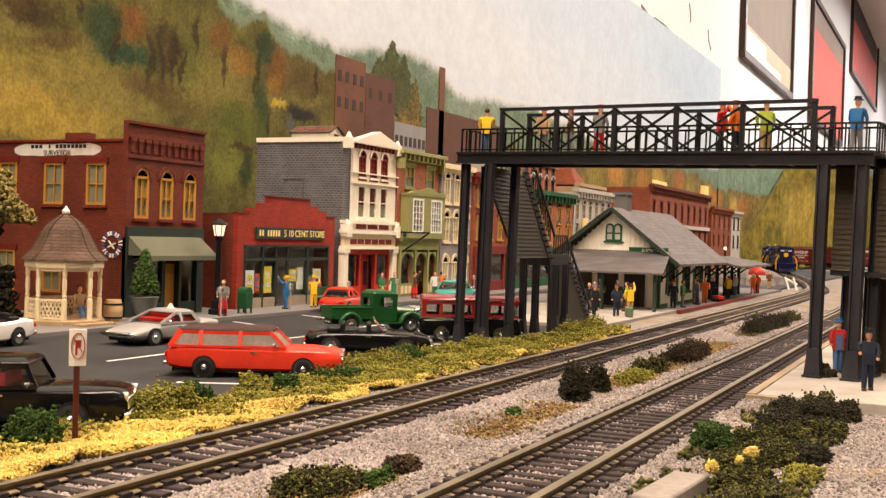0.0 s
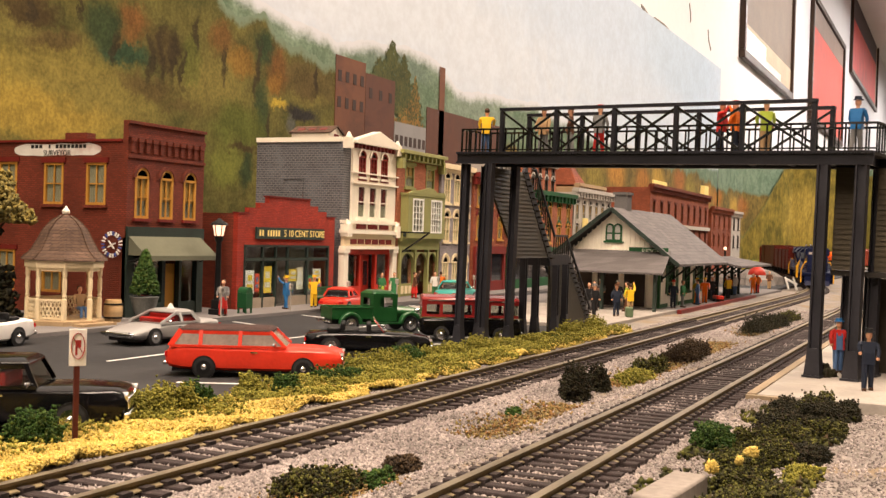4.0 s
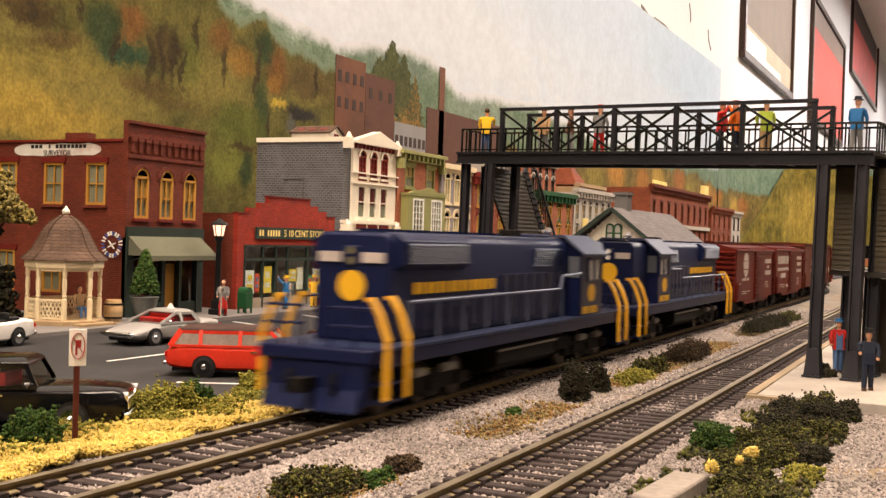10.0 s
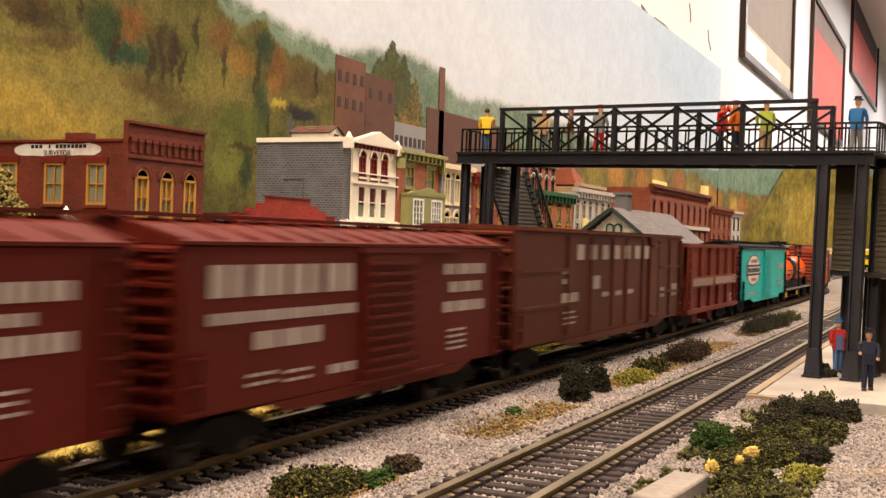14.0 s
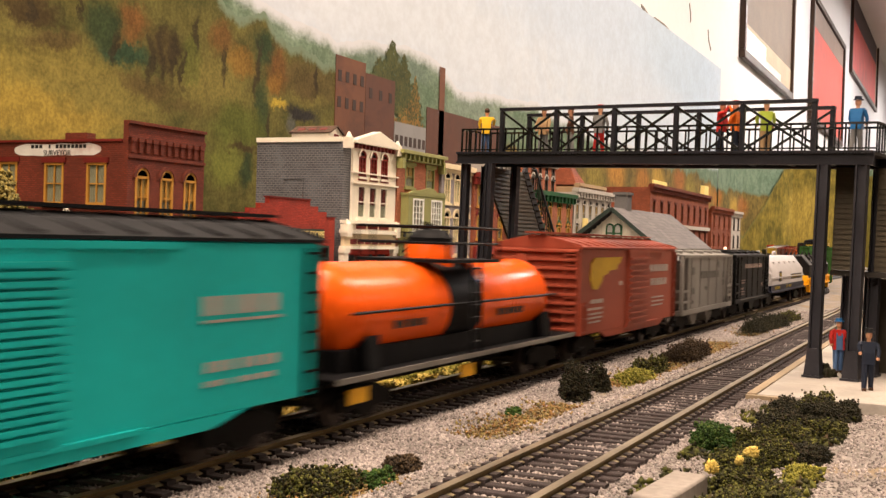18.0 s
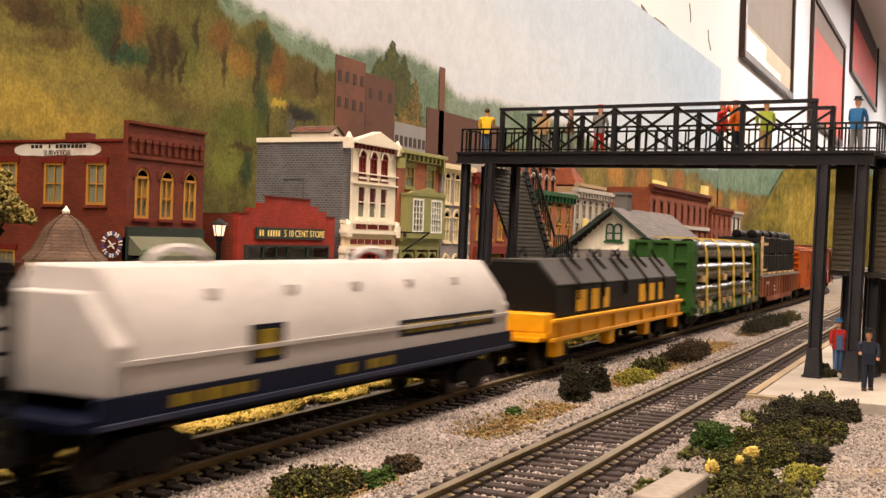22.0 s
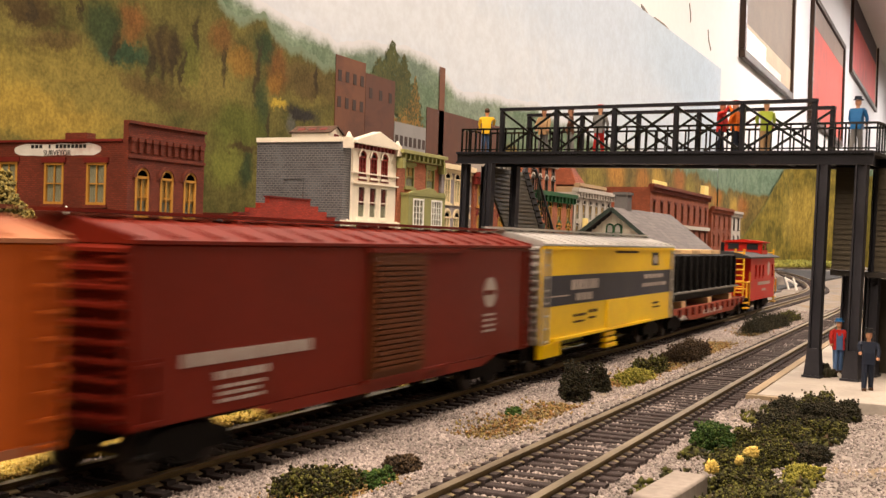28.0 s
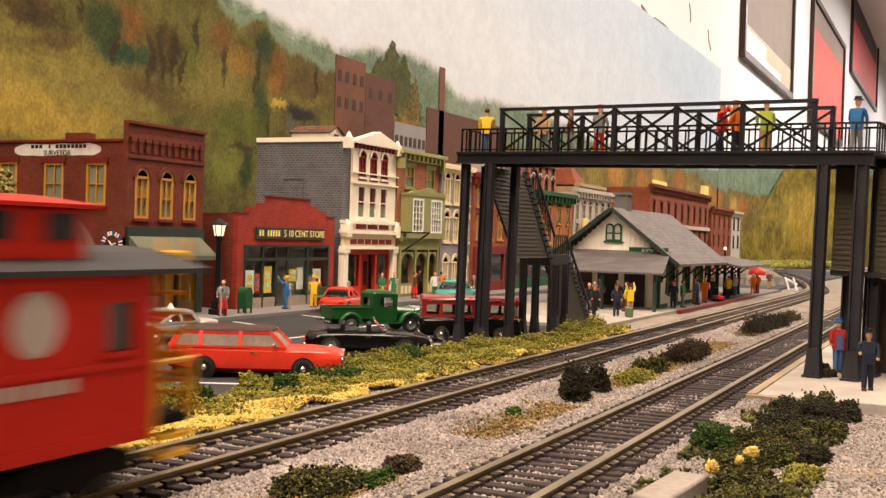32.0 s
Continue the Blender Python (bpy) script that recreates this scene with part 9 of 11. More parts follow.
for x, out in ((0.15, -1), (L - 0.15, 1)):
    lad = Shape()
    for y in (-1.25, -0.75):
        lad.tube((x, y, 1.1), (x, y, 3.95), 0.05, n=6)
    for k in range(8):
        lad.tube((x, -1.25, 1.4 + 0.33 * k), (x, -0.75, 1.4 + 0.33 * k), 0.04, n=6)
    part("end_ladder", lad, YELLOWPAINT, t, "yellow end ladder")
    gr = Shape()
    for z in (1.6, 2.0):
        gr.tube((x, -1.45, z), (x, 1.45, z), 0.05, n=6)
    for y in (-1.45, -0.4, 0.4, 1.45):
        gr.tube((x, y, 1.1), (x, y, 2.0), 0.05, n=6)
    gr.tube((x, -1.45, 2.0), (x - out * 0.95, -1.45, 2.0), 0.05, n=6)
    gr.tube((x - out * 0.95, -1.45, 0.6), (x - out * 0.95, -1.45, 2.6), 0.05, n=6)
    part("end_railing", gr, YELLOWPAINT, t, "yellow end railing")
    part("step", Shape().box(min(x, x - out * 0.8), max(x, x - out * 0.8), -1.5, -1.2, 0.45, 0.52).box(min(x, x - out * 0.8), max(x, x - out * 0.8), -1.5, -1.2, 0.75, 0.82), YELLOWPAINT, t)
part("stack", Shape().tube((3.2, 0.6, 3.7), (3.2, 0.6, 4.3), 0.12), SOOT, t)


def train_rows(u0, length):
    """The car's way along the line: it rides on two bogies, and the train slows as it comes off the curve."""
    rows = []
    for k in range(65):
        t = 0.5 * k
        s = u0 + SPEED * (10 - t) + float(np.interp(t, LAG_T, LAG_S))
        a, b = line_at(s + 0.16 * length), line_at(s + 0.84 * length)
        h = math.atan2(b[1] - a[1], b[0] - a[0])
        mid = ((a[0] + b[0]) / 2 - math.cos(h) * length / 2, (a[1] + b[1]) / 2 - math.sin(h) * length / 2)
        rows.append((t, P(mid[0], mid[1], 0, math.degrees(h))))
    return rows


# ---- vehicles ----
def wheel(parent, x, y, r, out, rim_mat, w=0.2):
    t = part("wheel", Shape().lathe([(r * 0.72, -w / 2), (r, -w / 2 + 0.03), (r, w / 2 - 0.03), (r * 0.72, w / 2)], 20, x, r, "y").moved(Matrix.Translation((0, y, 0))), RUBBER, parent, smooth=True)
    k = y + out * (w / 2 + 0.005)
    rim = Shape().lathe([(r * 0.70, min(k, k - out * 0.03)), (r * 0.70, max(k, k - out * 0.03))], 18, x, r, "y")
    part("rim", rim, rim_mat, t, smooth=True)
    part("hub_cap", Shape().ball((x, k, r), r * 0.3, 0.05, r * 0.3, 10, 5), CHROME, t, smooth=True)
    return t


def arc(cx, r, a0, a1, n=7, cz=0.0):
    return [(cx + r * math.cos(math.radians(a0 + (a1 - a0) * k / n)), cz + r * math.sin(math.radians(a0 + (a1 - a0) * k / n))) for k in range(n + 1)]


def auto(name, label, x, y, rz, body, L=4.7, W=1.8, wb=2.8, r=0.33, top=None, cabin=None, seats=None, rim=CHROME, nose=0.72, belt=0.88, tail=0.85, hood_drop=0.06, glass_mat=None, roof_mat=None, z=STREET_Z, shift=0.0):
    """A motor car; its own x points forward. cabin: (rear and front foot, rear and front of roof, roof height); top: soft or open."""
    t = thing(name, P(x, y, z, rz), label, "car", "vehicles in the street")
    h, ra = L / 2, r * 1.14
    fx, rx = wb / 2 + shift, -wb / 2 + shift
    st = [(-h, 0.80, 0.42, tail * 0.80, tail * 0.82), (-h + 0.12, 0.93, 0.30, tail * 0.95, tail), (-h + 0.6, 1.0, 0.24, tail, tail + 0.03), (-h * 0.35, 1.0, 0.22, belt - 0.04, belt), (h * 0.25, 1.0, 0.22, belt - 0.04, belt),
          (h * 0.62, 0.98, 0.22, (belt + nose) / 2, (belt + nose) / 2 + 0.05), (h - 0.28, 0.94, 0.26, nose, nose + 0.03), (h - 0.07, 0.88, 0.32, nose - 0.06, nose - 0.03), (h, 0.80, 0.38, nose - 0.2, nose - 0.18)]
    verts, faces, n = [], [], 12
    for sx, k, zl, zs, zt in st:
        w = W / 2 * k
        verts += [(sx, q * w, zz) for q, zz in ((-0.84, zl), (-0.96, zl + 0.08), (-1.0, (zl + zs) / 2), (-0.98, zs - 0.07), (-0.90, zs), (-0.45, zt), (0.45, zt), (0.90, zs), (0.98, zs - 0.07), (1.0, (zl + zs) / 2), (0.96, zl + 0.08), (0.84, zl))]
    for i in range(len(st) - 1):
        for j in range(n):
            faces.append((i * n + j, i * n + (j + 1) % n, (i + 1) * n + (j + 1) % n, (i + 1) * n + j))
    faces += [tuple(range(n)), tuple(range(n * len(st) - n, n * len(st)))]
    part("body", Shape().add(verts, faces), body, t, smooth=True)
    # black discs proud of the body stand in for shaded wheel wells
    for wx in (fx, rx):
        for side in (-1, 1):
            part("wheel_arch", Shape().tube((wx, side * (W / 2 - 0.25), r), (wx, side * (W / 2 + 0.008), r), ra, n=22), BLACK, t)
    part("chassis", Shape().box(-h + 0.2, h - 0.2, -W / 2 + 0.22, W / 2 - 0.22, 0.16, min(0.7, nose - 0.12)), BLACK, t)
    for wx in (fx, rx):
        for side in (-1, 1):
            wheel(t, wx, side * (W / 2 - 0.065), r, side, rim)
    wi = W / 2 - 0.06
    seat = seats or BLACK
    for sx in (-0.9, 0.05):
        part("seat", Shape().box(sx, sx + 0.55, -wi + 0.15, wi - 0.15, 0.6, 0.98).box(sx - 0.12, sx + 0.05, -wi + 0.15, wi - 0.15, 0.7, belt + 0.3), seat, t, bevel=0.05)
    if cabin:
        a, b, c, d, zr = cabin
        wt = wi - 0.16
        zb = belt - 0.02
        low4, top4 = [(a, -wi), (b, -wi), (b, wi), (a, wi)], [(c, -wt), (d, -wt), (d, wt), (c, wt)]
        g = part("glazing", Shape().prism(low4, "z", zb, zr, top4), glass_mat or CARGLASS, t)
        g.visible_shadow = False
        ring = lambda e, f: [(c - e, -wt - f), (d + e, -wt - f), (d + e, wt + f), (c - e, wt + f)]
        part("roof", Shape().prism(ring(0.08, 0.03), "z", zr - 0.05, zr + 0.03, ring(0.06, 0.02)).prism(ring(0.05, 0.01), "z", zr + 0.03, zr + 0.10, ring(-0.06, -0.14)), roof_mat or body, t, bevel=0.025)
        posts = [(a, c, 0.16), (b, d, 0.10)] + [(p_, min(max(p_, c), d), 0.11) for p_ in ((a * 0.40 + b * 0.60, a * 0.74 + b * 0.26) if b - a > 2.2 else (a * 0.55 + b * 0.45,))]
        for side in (-1, 1):
            for p, q, k in posts:
                part("pillar", Shape().beam((p, side * (wi + 0.012), zb), (q, side * (wt + 0.016), zr), k, 0.05, (0, 1, 0)), body, t)
            part("roof_rail", Shape().beam((c, side * (wt + 0.018), zr - 0.06), (d, side * (wt + 0.018), zr - 0.06), 0.04, 0.1), body, t)
            part("belt_rail", Shape().beam((a, side * (wi + 0.012), zb + 0.02), (b, side * (wi + 0.012), zb + 0.02), 0.05, 0.07), body, t)
    elif top == "open":
        part("windscreen", Shape().add([(0.55, -wi + 0.08, belt), (0.55, wi - 0.08, belt), (0.2, wi - 0.16, belt + 0.42), (0.2, -wi + 0.16, belt + 0.42)], [(0, 1, 2, 3)]), CARGLASS, t).visible_shadow = False
        part("windscreen_frame", Shape().beam((0.56, -wi + 0.08, belt), (0.2, -wi + 0.16, belt + 0.44), 0.05, 0.05).beam((0.56, wi - 0.08, belt), (0.2, wi - 0.16, belt + 0.44), 0.05, 0.05).beam((0.2, -wi + 0.14, belt + 0.43), (0.2, wi - 0.14, belt + 0.43), 0.05, 0.05), CHROME, t)
        part("cockpit", Shape().box(-1.05, 0.5, -wi + 0.12, wi - 0.12, belt - 0.03, belt + 0.02), seat, t)
        part("folded_top", Shape().box(-1.5, -1.0, -wi + 0.1, wi - 0.1, belt - 0.05, belt + 0.14), BLACK, t, bevel=0.06)
    part("front_bumper", Shape().box(h - 0.06, h + 0.06, -W / 2 + 0.05, W / 2 - 0.05, 0.36, 0.48), CHROME, t, bevel=0.03)
    part("rear_bumper", Shape().box(-h - 0.05, -h + 0.07, -W / 2 + 0.05, W / 2 - 0.05, 0.36, 0.48), CHROME, t, bevel=0.03)
    for side in (-1, 1):
        part("headlight", Shape().tube((h - 0.12, side * W * 0.36, nose - 0.14), (h + 0.01, side * W * 0.36, nose - 0.14), 0.11, n=12), CHROME, t)
        part("tail_light", Shape().box(-h - 0.005, -h + 0.06, side * W * 0.38 - 0.14, side * W * 0.38 + 0.14, tail * 0.66, tail * 0.82), TAILRED, t)
        part("door_handle", Shape().box(-0.1, 0.1, min(side * W / 2, side * (W / 2 + 0.03)), max(side * W / 2, side * (W / 2 + 0.03)), belt - 0.18, belt - 0.14), CHROME, t)
        part("door_mirror", Shape().ball((0.6, side * (W / 2 + 0.08), belt + 0.08), 0.07, 0.09, 0.06, 8, 5), CHROME, t)
    return t


# opaque beige glass: the windows' pale reflections put into the base colour
PALEGLASS = mat("reflection_toned_car_glass", (0.22, 0.18, 0.155), 0.12, vary=0.25, grain=60, bump=0, spec=0.5)
CARGLASS = glass("car_glass", (0.55, 0.56, 0.54), 0.05)
TAILRED = mat("tail_light_red", (0.45, 0.01, 0.01), 0.25)
REDPAINT = mat("wagon_red_paint", (0.62, 0.035, 0.014), 0.4, vary=0.1, coat=0.2)
SILVERPAINT = mat("silver_car_paint", (0.36, 0.355, 0.35), 0.4, metal=0.1, vary=0.08, coat=0.4, spec=0.5)
WHITECAR = mat("white_car_paint", (0.80, 0.79, 0.77), 0.25, vary=0.04, coat=0.5)
BLACKCAR = mat("black_car_paint", (0.003, 0.003, 0.004), 0.12, vary=0.2, bump=0, spec=0.28)
GREENTRUCK = mat("green_truck_paint", (0.012, 0.075, 0.02), 0.32, vary=0.12, coat=0.3)
TEALCAR = mat("turquoise_car_paint", (0.06, 0.40, 0.36), 0.3, vary=0.08, coat=0.3)
REDSEAT = mat("red_upholstery", (0.40, 0.015, 0.012), 0.5, vary=0.15)
BUSRED = mat("bus_maroon_paint", (0.22, 0.016, 0.016), 0.25, vary=0.1, coat=0.4)
GREYROOF = mat("dull_vinyl_roof", (0.045, 0.022, 0.018), 0.7, vary=0.2)

auto("station_wagon", "red station wagon with dark roof parked beside the verge", 28.25, 19.55, -61.5, REDPAINT, L=5.3, W=1.92, wb=2.95, r=0.31, cabin=(-2.5, 0.95, -2.2, 0.45, 1.40), rim=BLACK, belt=0.94, tail=0.92, nose=0.84, roof_mat=GREYROOF, glass_mat=PALEGLASS)
auto("sports_coupe", "silver sports coupe with red interior and pale roof sign", 34.2, 28.1, 172, SILVERPAINT, L=4.5, W=1.85, wb=2.45, r=0.31, cabin=(-1.05, 0.95, -0.75, 0.0, 1.2), seats=REDSEAT, belt=0.82, nose=0.56, hood_drop=0.12, tail=0.86)
auto("white_convertible", "white convertible with alloy wheels parked by the kerb", 28.2, 31.6, 186, WHITECAR, L=4.5, W=1.8, wb=2.5, r=0.33, top="open", belt=0.92, nose=0.74, tail=0.95)
auto("black_sedan", "black sedan with red seats and chrome bumper beside the verge", 17.55, 18.55, -57, BLACKCAR, L=5.2, W=1.9, wb=2.95, r=0.33, cabin=(-1.95, 0.75, -1.7, 0.5, 1.48), seats=REDSEAT, belt=1.0, nose=0.94, tail=0.98)
part("grille", Shape().box(2.56, 2.64, -0.72, 0.72, 0.55, 0.80), CHROME, bpy.data.objects["black_sedan"], "chrome grille", bevel=0.02)
auto("black_convertible", "black open sports car with wire wheels", 35.5, 19.7, -60, BLACKCAR, L=4.6, W=1.75, wb=2.7, r=0.34, top="open", belt=0.90, nose=0.72, tail=0.82)
auto("small_red_car", "small rounded red car parked at the kerb", 54.6, 32.0, 10, REDPAINT, L=3.9, W=1.6, wb=2.3, r=0.32, cabin=(-1.1, 0.6, -0.75, 0.1, 1.3), belt=0.9, nose=0.75, tail=0.8)
auto("turquoise_car", "turquoise sedan parked at the far kerb", 68.9, 31.4, 5, TEALCAR, L=4.6, W=1.75, wb=2.6, r=0.33, cabin=(-1.4, 0.7, -1.0, 0.2, 1.4), belt=0.92, nose=0.8)

# roof sign of the silver car
part("roof_sign", Shape().prism([(-0.5, -0.12), (-0.2, -0.12), (-0.2, 0.12), (-0.5, 0.12)], "z", 1.24, 1.5, [(-0.37, -0.03), (-0.33, -0.03), (-0.33, 0.03), (-0.37, 0.03)]), WHITEPAINT, bpy.data.objects["sports_coupe"], "small pale cone on the roof")


def pickup():
    t = thing("pickup_truck", P(44.4, 24.4, STREET_Z, -38), "dark green old pickup truck with rounded fenders", "truck", "vehicles in the street")
    part("bed_side", Shape().box(-2.3, -0.35, -0.72, -0.66, 0.62, 1.12).box(-2.3, -0.35, 0.66, 0.72, 0.62, 1.12).box(-2.3, -2.24, -0.66, 0.66, 0.62, 1.12).box(-0.41, -0.35, -0.66, 0.66, 0.62, 1.12).box(-2.24, -0.41, -0.66, 0.66, 0.62, 0.68), GREENTRUCK, t)
    part("bed_lip", Shape().tube((-2.3, -0.72, 1.13), (-0.35, -0.72, 1.13), 0.04).tube((-2.3, 0.72, 1.13), (-0.35, 0.72, 1.13), 0.04), GREENTRUCK, t)
    part("cab", rect_wall(Shape(), -0.34, 0.85, 0.5, 1.75, -0.78, -0.72, [(0.0, 0.62, 1.15, 1.58)]), GREENTRUCK, t)
    part("cab", rect_wall(Shape(), -0.34, 0.85, 0.5, 1.75, 0.72, 0.78, [(0.0, 0.62, 1.15, 1.58)]), GREENTRUCK, t)
    part("cab_back", Shape().box(-0.36, -0.3, -0.72, -0.4, 0.5, 1.75).box(-0.36, -0.3, 0.4, 0.72, 0.5, 1.75).box(-0.36, -0.3, -0.4, 0.4, 0.5, 1.22).box(-0.36, -0.3, -0.4, 0.4, 1.55, 1.75), GREENTRUCK, t)
    part("cab_roof", Shape().prism([(-0.4, -0.76), (0.8, -0.76), (0.8, 0.76), (-0.4, 0.76)], "z", 1.72, 1.90, [(-0.2, -0.58), (0.6, -0.58), (0.6, 0.58), (-0.2, 0.58)]), GREENTRUCK, t, bevel=0.08)
    part("windscreen", Shape().add([(0.92, -0.66, 1.15), (0.92, 0.66, 1.15), (0.8, 0.62, 1.65), (0.8, -0.62, 1.65)], [(0, 1, 2, 3)]), CARGLASS, t)
    part("rear_window", Shape().box(-0.34, -0.32, -0.4, 0.4, 1.22, 1.55), CARGLASS, t)
    part("bench_seat", Shape().box(-0.25, 0.3, -0.65, 0.65, 0.6, 1.0), BLACK, t)
    part("bonnet", Shape().prism([(-0.5, 0.55), (-0.55, 0.95), (-0.3, 1.2), (0.3, 1.2), (0.55, 0.95), (0.5, 0.55)], "x", 0.85, 2.1, [(-0.3, 0.55), (-0.34, 0.9), (-0.18, 1.08), (0.18, 1.08), (0.34, 0.9), (0.3, 0.55)]), GREENTRUCK, t, bevel=0.08)
    for side in (-1, 1):
        for wx, rr in ((1.5, 0.50), (-1.45, 0.48)):
            f = part("fender", Shape().prism(arc(wx, rr + 0.08, 0, 180, 10, 0.38) + arc(wx, rr - 0.1, 180, 0, 10, 0.38), "y", min(side * 0.66, side * 0.98), max(side * 0.66, side * 0.98)), GREENTRUCK, t, bevel=0.06)
            wheel(t, wx, side * 0.82, 0.38, side, CHROME)
        part("running_board", Shape().box(-0.9, 0.95, min(side * 0.68, side * 0.98), max(side * 0.68, side * 0.98), 0.40, 0.46), GREENTRUCK, t)
        part("headlight", Shape().ball((1.95, side * 0.6, 0.98), 0.16, 0.13, 0.13, 10, 6), CHROME, t, smooth=True)
    part("chassis", Shape().box(-2.2, 2.0, -0.5, 0.5, 0.35, 0.6), BLACK, t)
    part("bumper", Shape().box(2.12, 2.2, -0.85, 0.85, 0.42, 0.55), CHROME, t, bevel=0.03)
    part("bumper", Shape().box(-2.5, -2.42, -0.85, 0.85, 0.45, 0.55), CHROME, t, bevel=0.03)


def camper_bus():
    t = thing("camper_bus", P(43.3, 19.1, STREET_Z, -60), "maroon and black camper bus with chrome trim", "bus", "vehicles in the street")
    L, W = 4.3, 1.75
    sec = lambda x, k: [(-W / 2 * k, 0.3), (W / 2 * k, 0.3), (W / 2 * k, 1.0), (-W / 2 * k, 1.0)]
    part("lower_body", Shape().prism([(-L / 2, 0.35), (-L / 2, 1.02), (L / 2 - 0.05, 1.02), (L / 2, 0.35), (L / 2 - 0.3, 0.25), (-L / 2 + 0.3, 0.25)], "y", -W / 2, W / 2), BLACKCAR, t, bevel=0.14)
    win = [(-1.9 + 0.68 * k, -1.36 + 0.68 * k, 1.16, 1.58) for k in range(6)]
    for y0, y1 in ((-W / 2 + 0.03, -W / 2 + 0.09), (W / 2 - 0.09, W / 2 - 0.03)):
        part("upper_side", rect_wall(Shape(), -L / 2 + 0.05, L / 2 - 0.15, 1.02, 1.72, y0, y1, win), BUSRED, t)
    part("upper_end", Shape().box(-L / 2 + 0.05, -L / 2 + 0.1, -W / 2 + 0.09, W / 2 - 0.09, 1.02, 1.72), BUSRED, t)
    part("windscreen", Shape().box(L / 2 - 0.2, L / 2 - 0.16, -W / 2 + 0.1, W / 2 - 0.1, 1.05, 1.65), CARGLASS, t)
    part("side_glass", Shape().box(-L / 2 + 0.1, L / 2 - 0.2, -W / 2 + 0.055, -W / 2 + 0.065, 1.1, 1.6), CARGLASS, t)
    part("roof", Shape().prism([(-W / 2 + 0.02, 1.70), (-W / 2 + 0.1, 1.86), (-0.4, 1.96), (0.4, 1.96), (W / 2 - 0.1, 1.86), (W / 2 - 0.02, 1.70)], "x", -L / 2 + 0.04, L / 2 - 0.1), BUSRED, t, bevel=0.08)
    part("seat", Shape().box(-1.6, 1.4, -0.6, 0.6, 0.7, 1.15), mat("bus_seat_buff", (0.35, 0.28, 0.2), 0.7), t)
    part("belt_trim", Shape().box(-L / 2 - 0.01, L / 2 + 0.01, -W / 2 - 0.02, -W / 2 + 0.01, 1.0, 1.05).box(-L / 2 - 0.01, L / 2, W / 2 - 0.01, W / 2 + 0.02, 1.0, 1.05), CHROME, t)
    part("roof_trim", Shape().box(-L / 2 + 0.3, L / 2 - 0.3, -W / 2 + 0.0, -W / 2 + 0.03, 1.72, 1.76), CHROME, t)
    part("bumper", Shape().box(L / 2 - 0.02, L / 2 + 0.08, -W / 2, W / 2, 0.32, 0.46), CHROME, t, bevel=0.03)
    part("bumper", Shape().box(-L / 2 - 0.08, -L / 2 + 0.02, -W / 2, W / 2, 0.32, 0.46), CHROME, t, bevel=0.03)
    for wx in (-1.25, 1.25):
        for side in (-1, 1):
            wheel(t, wx, side * (W / 2 - 0.06), 0.33, side, CHROME)


pickup()
camper_bus()

# painted parking lines
lines = thing("parking_lines", P(0, 0, 0), "white painted parking and centre lines", "road marking", "", "structure")
for x0, y0, x1, y1 in ([(21.6 + 3.75 * k, 20.3, 22.95 + 3.75 * k, 17.75) for k in range(7)] + [(44.0 + 6.2 * k, 31.9, 42.6 + 6.2 * k, 28.4) for k in range(5)]
                       + [(37.8, 25.25, 42.6, 25.25), (44.8, 25.8, 53.0, 25.8), (56, 25.8, 62, 25.8), (65, 25.8, 72, 25.8), (75, 25.8, 83, 25.8), (28, 25.25, 34, 25.25)]):
    part("painted_line", Shape().beam((x0, y0, STREET_Z + 0.012), (x1, y1, STREET_Z + 0.012), 0.13, 0.016), LINE, lines)


# ---- foam scenery ----
def clump_points(rng, n, rx, ry, h, lobes):
    """Points on the skins of a few overlapping mounds."""
    out = []
    for _ in range(lobes):
        cx, cy, s = rng.uniform(-0.62, 0.62) * rx, rng.uniform(-0.62, 0.62) * ry, rng.uniform(0.38, 0.95)
        k = n // lobes
        u = rng.normal(size=(k, 3))
        u /= np.linalg.norm(u, axis=1)[:, None]
        u[:, 2] = np.abs(u[:, 2])
        rad = rng.uniform(0.62, 1.06, k)[:, None] * (1 + 0.16 * np.sin(u[:, :1] * 9 + cx * 7) * np.sin(u[:, 1:2] * 8 + cy * 5) + 0.12 * np.sin(u[:, 2:3] * 17))
        out.append(np.array([cx, cy, 0]) + u * rad * np.array([rx * s * 0.62, ry * s * 0.62, h * s]))
    return np.concatenate(out)


def bush(x, y, rx, ry, h, material, seed, label, n=2300, size=(0.012, 0.036), lobes=12, name="bush", z=None, group="foam bushes by the line"):
    rng = np.random.default_rng(seed)
    zz = float(ground_height(np.array([x]), np.array([y]))[0]) - 0.03 if z is None else z
    pts = clump_points(rng, int(n * 2.4), rx, ry, h, lobes)
    ob = heap(name, pts, rng.uniform(*size, len(pts)), rng, material, m=P(x, y, zz))
    return tagged(ob, label, "bush", group)


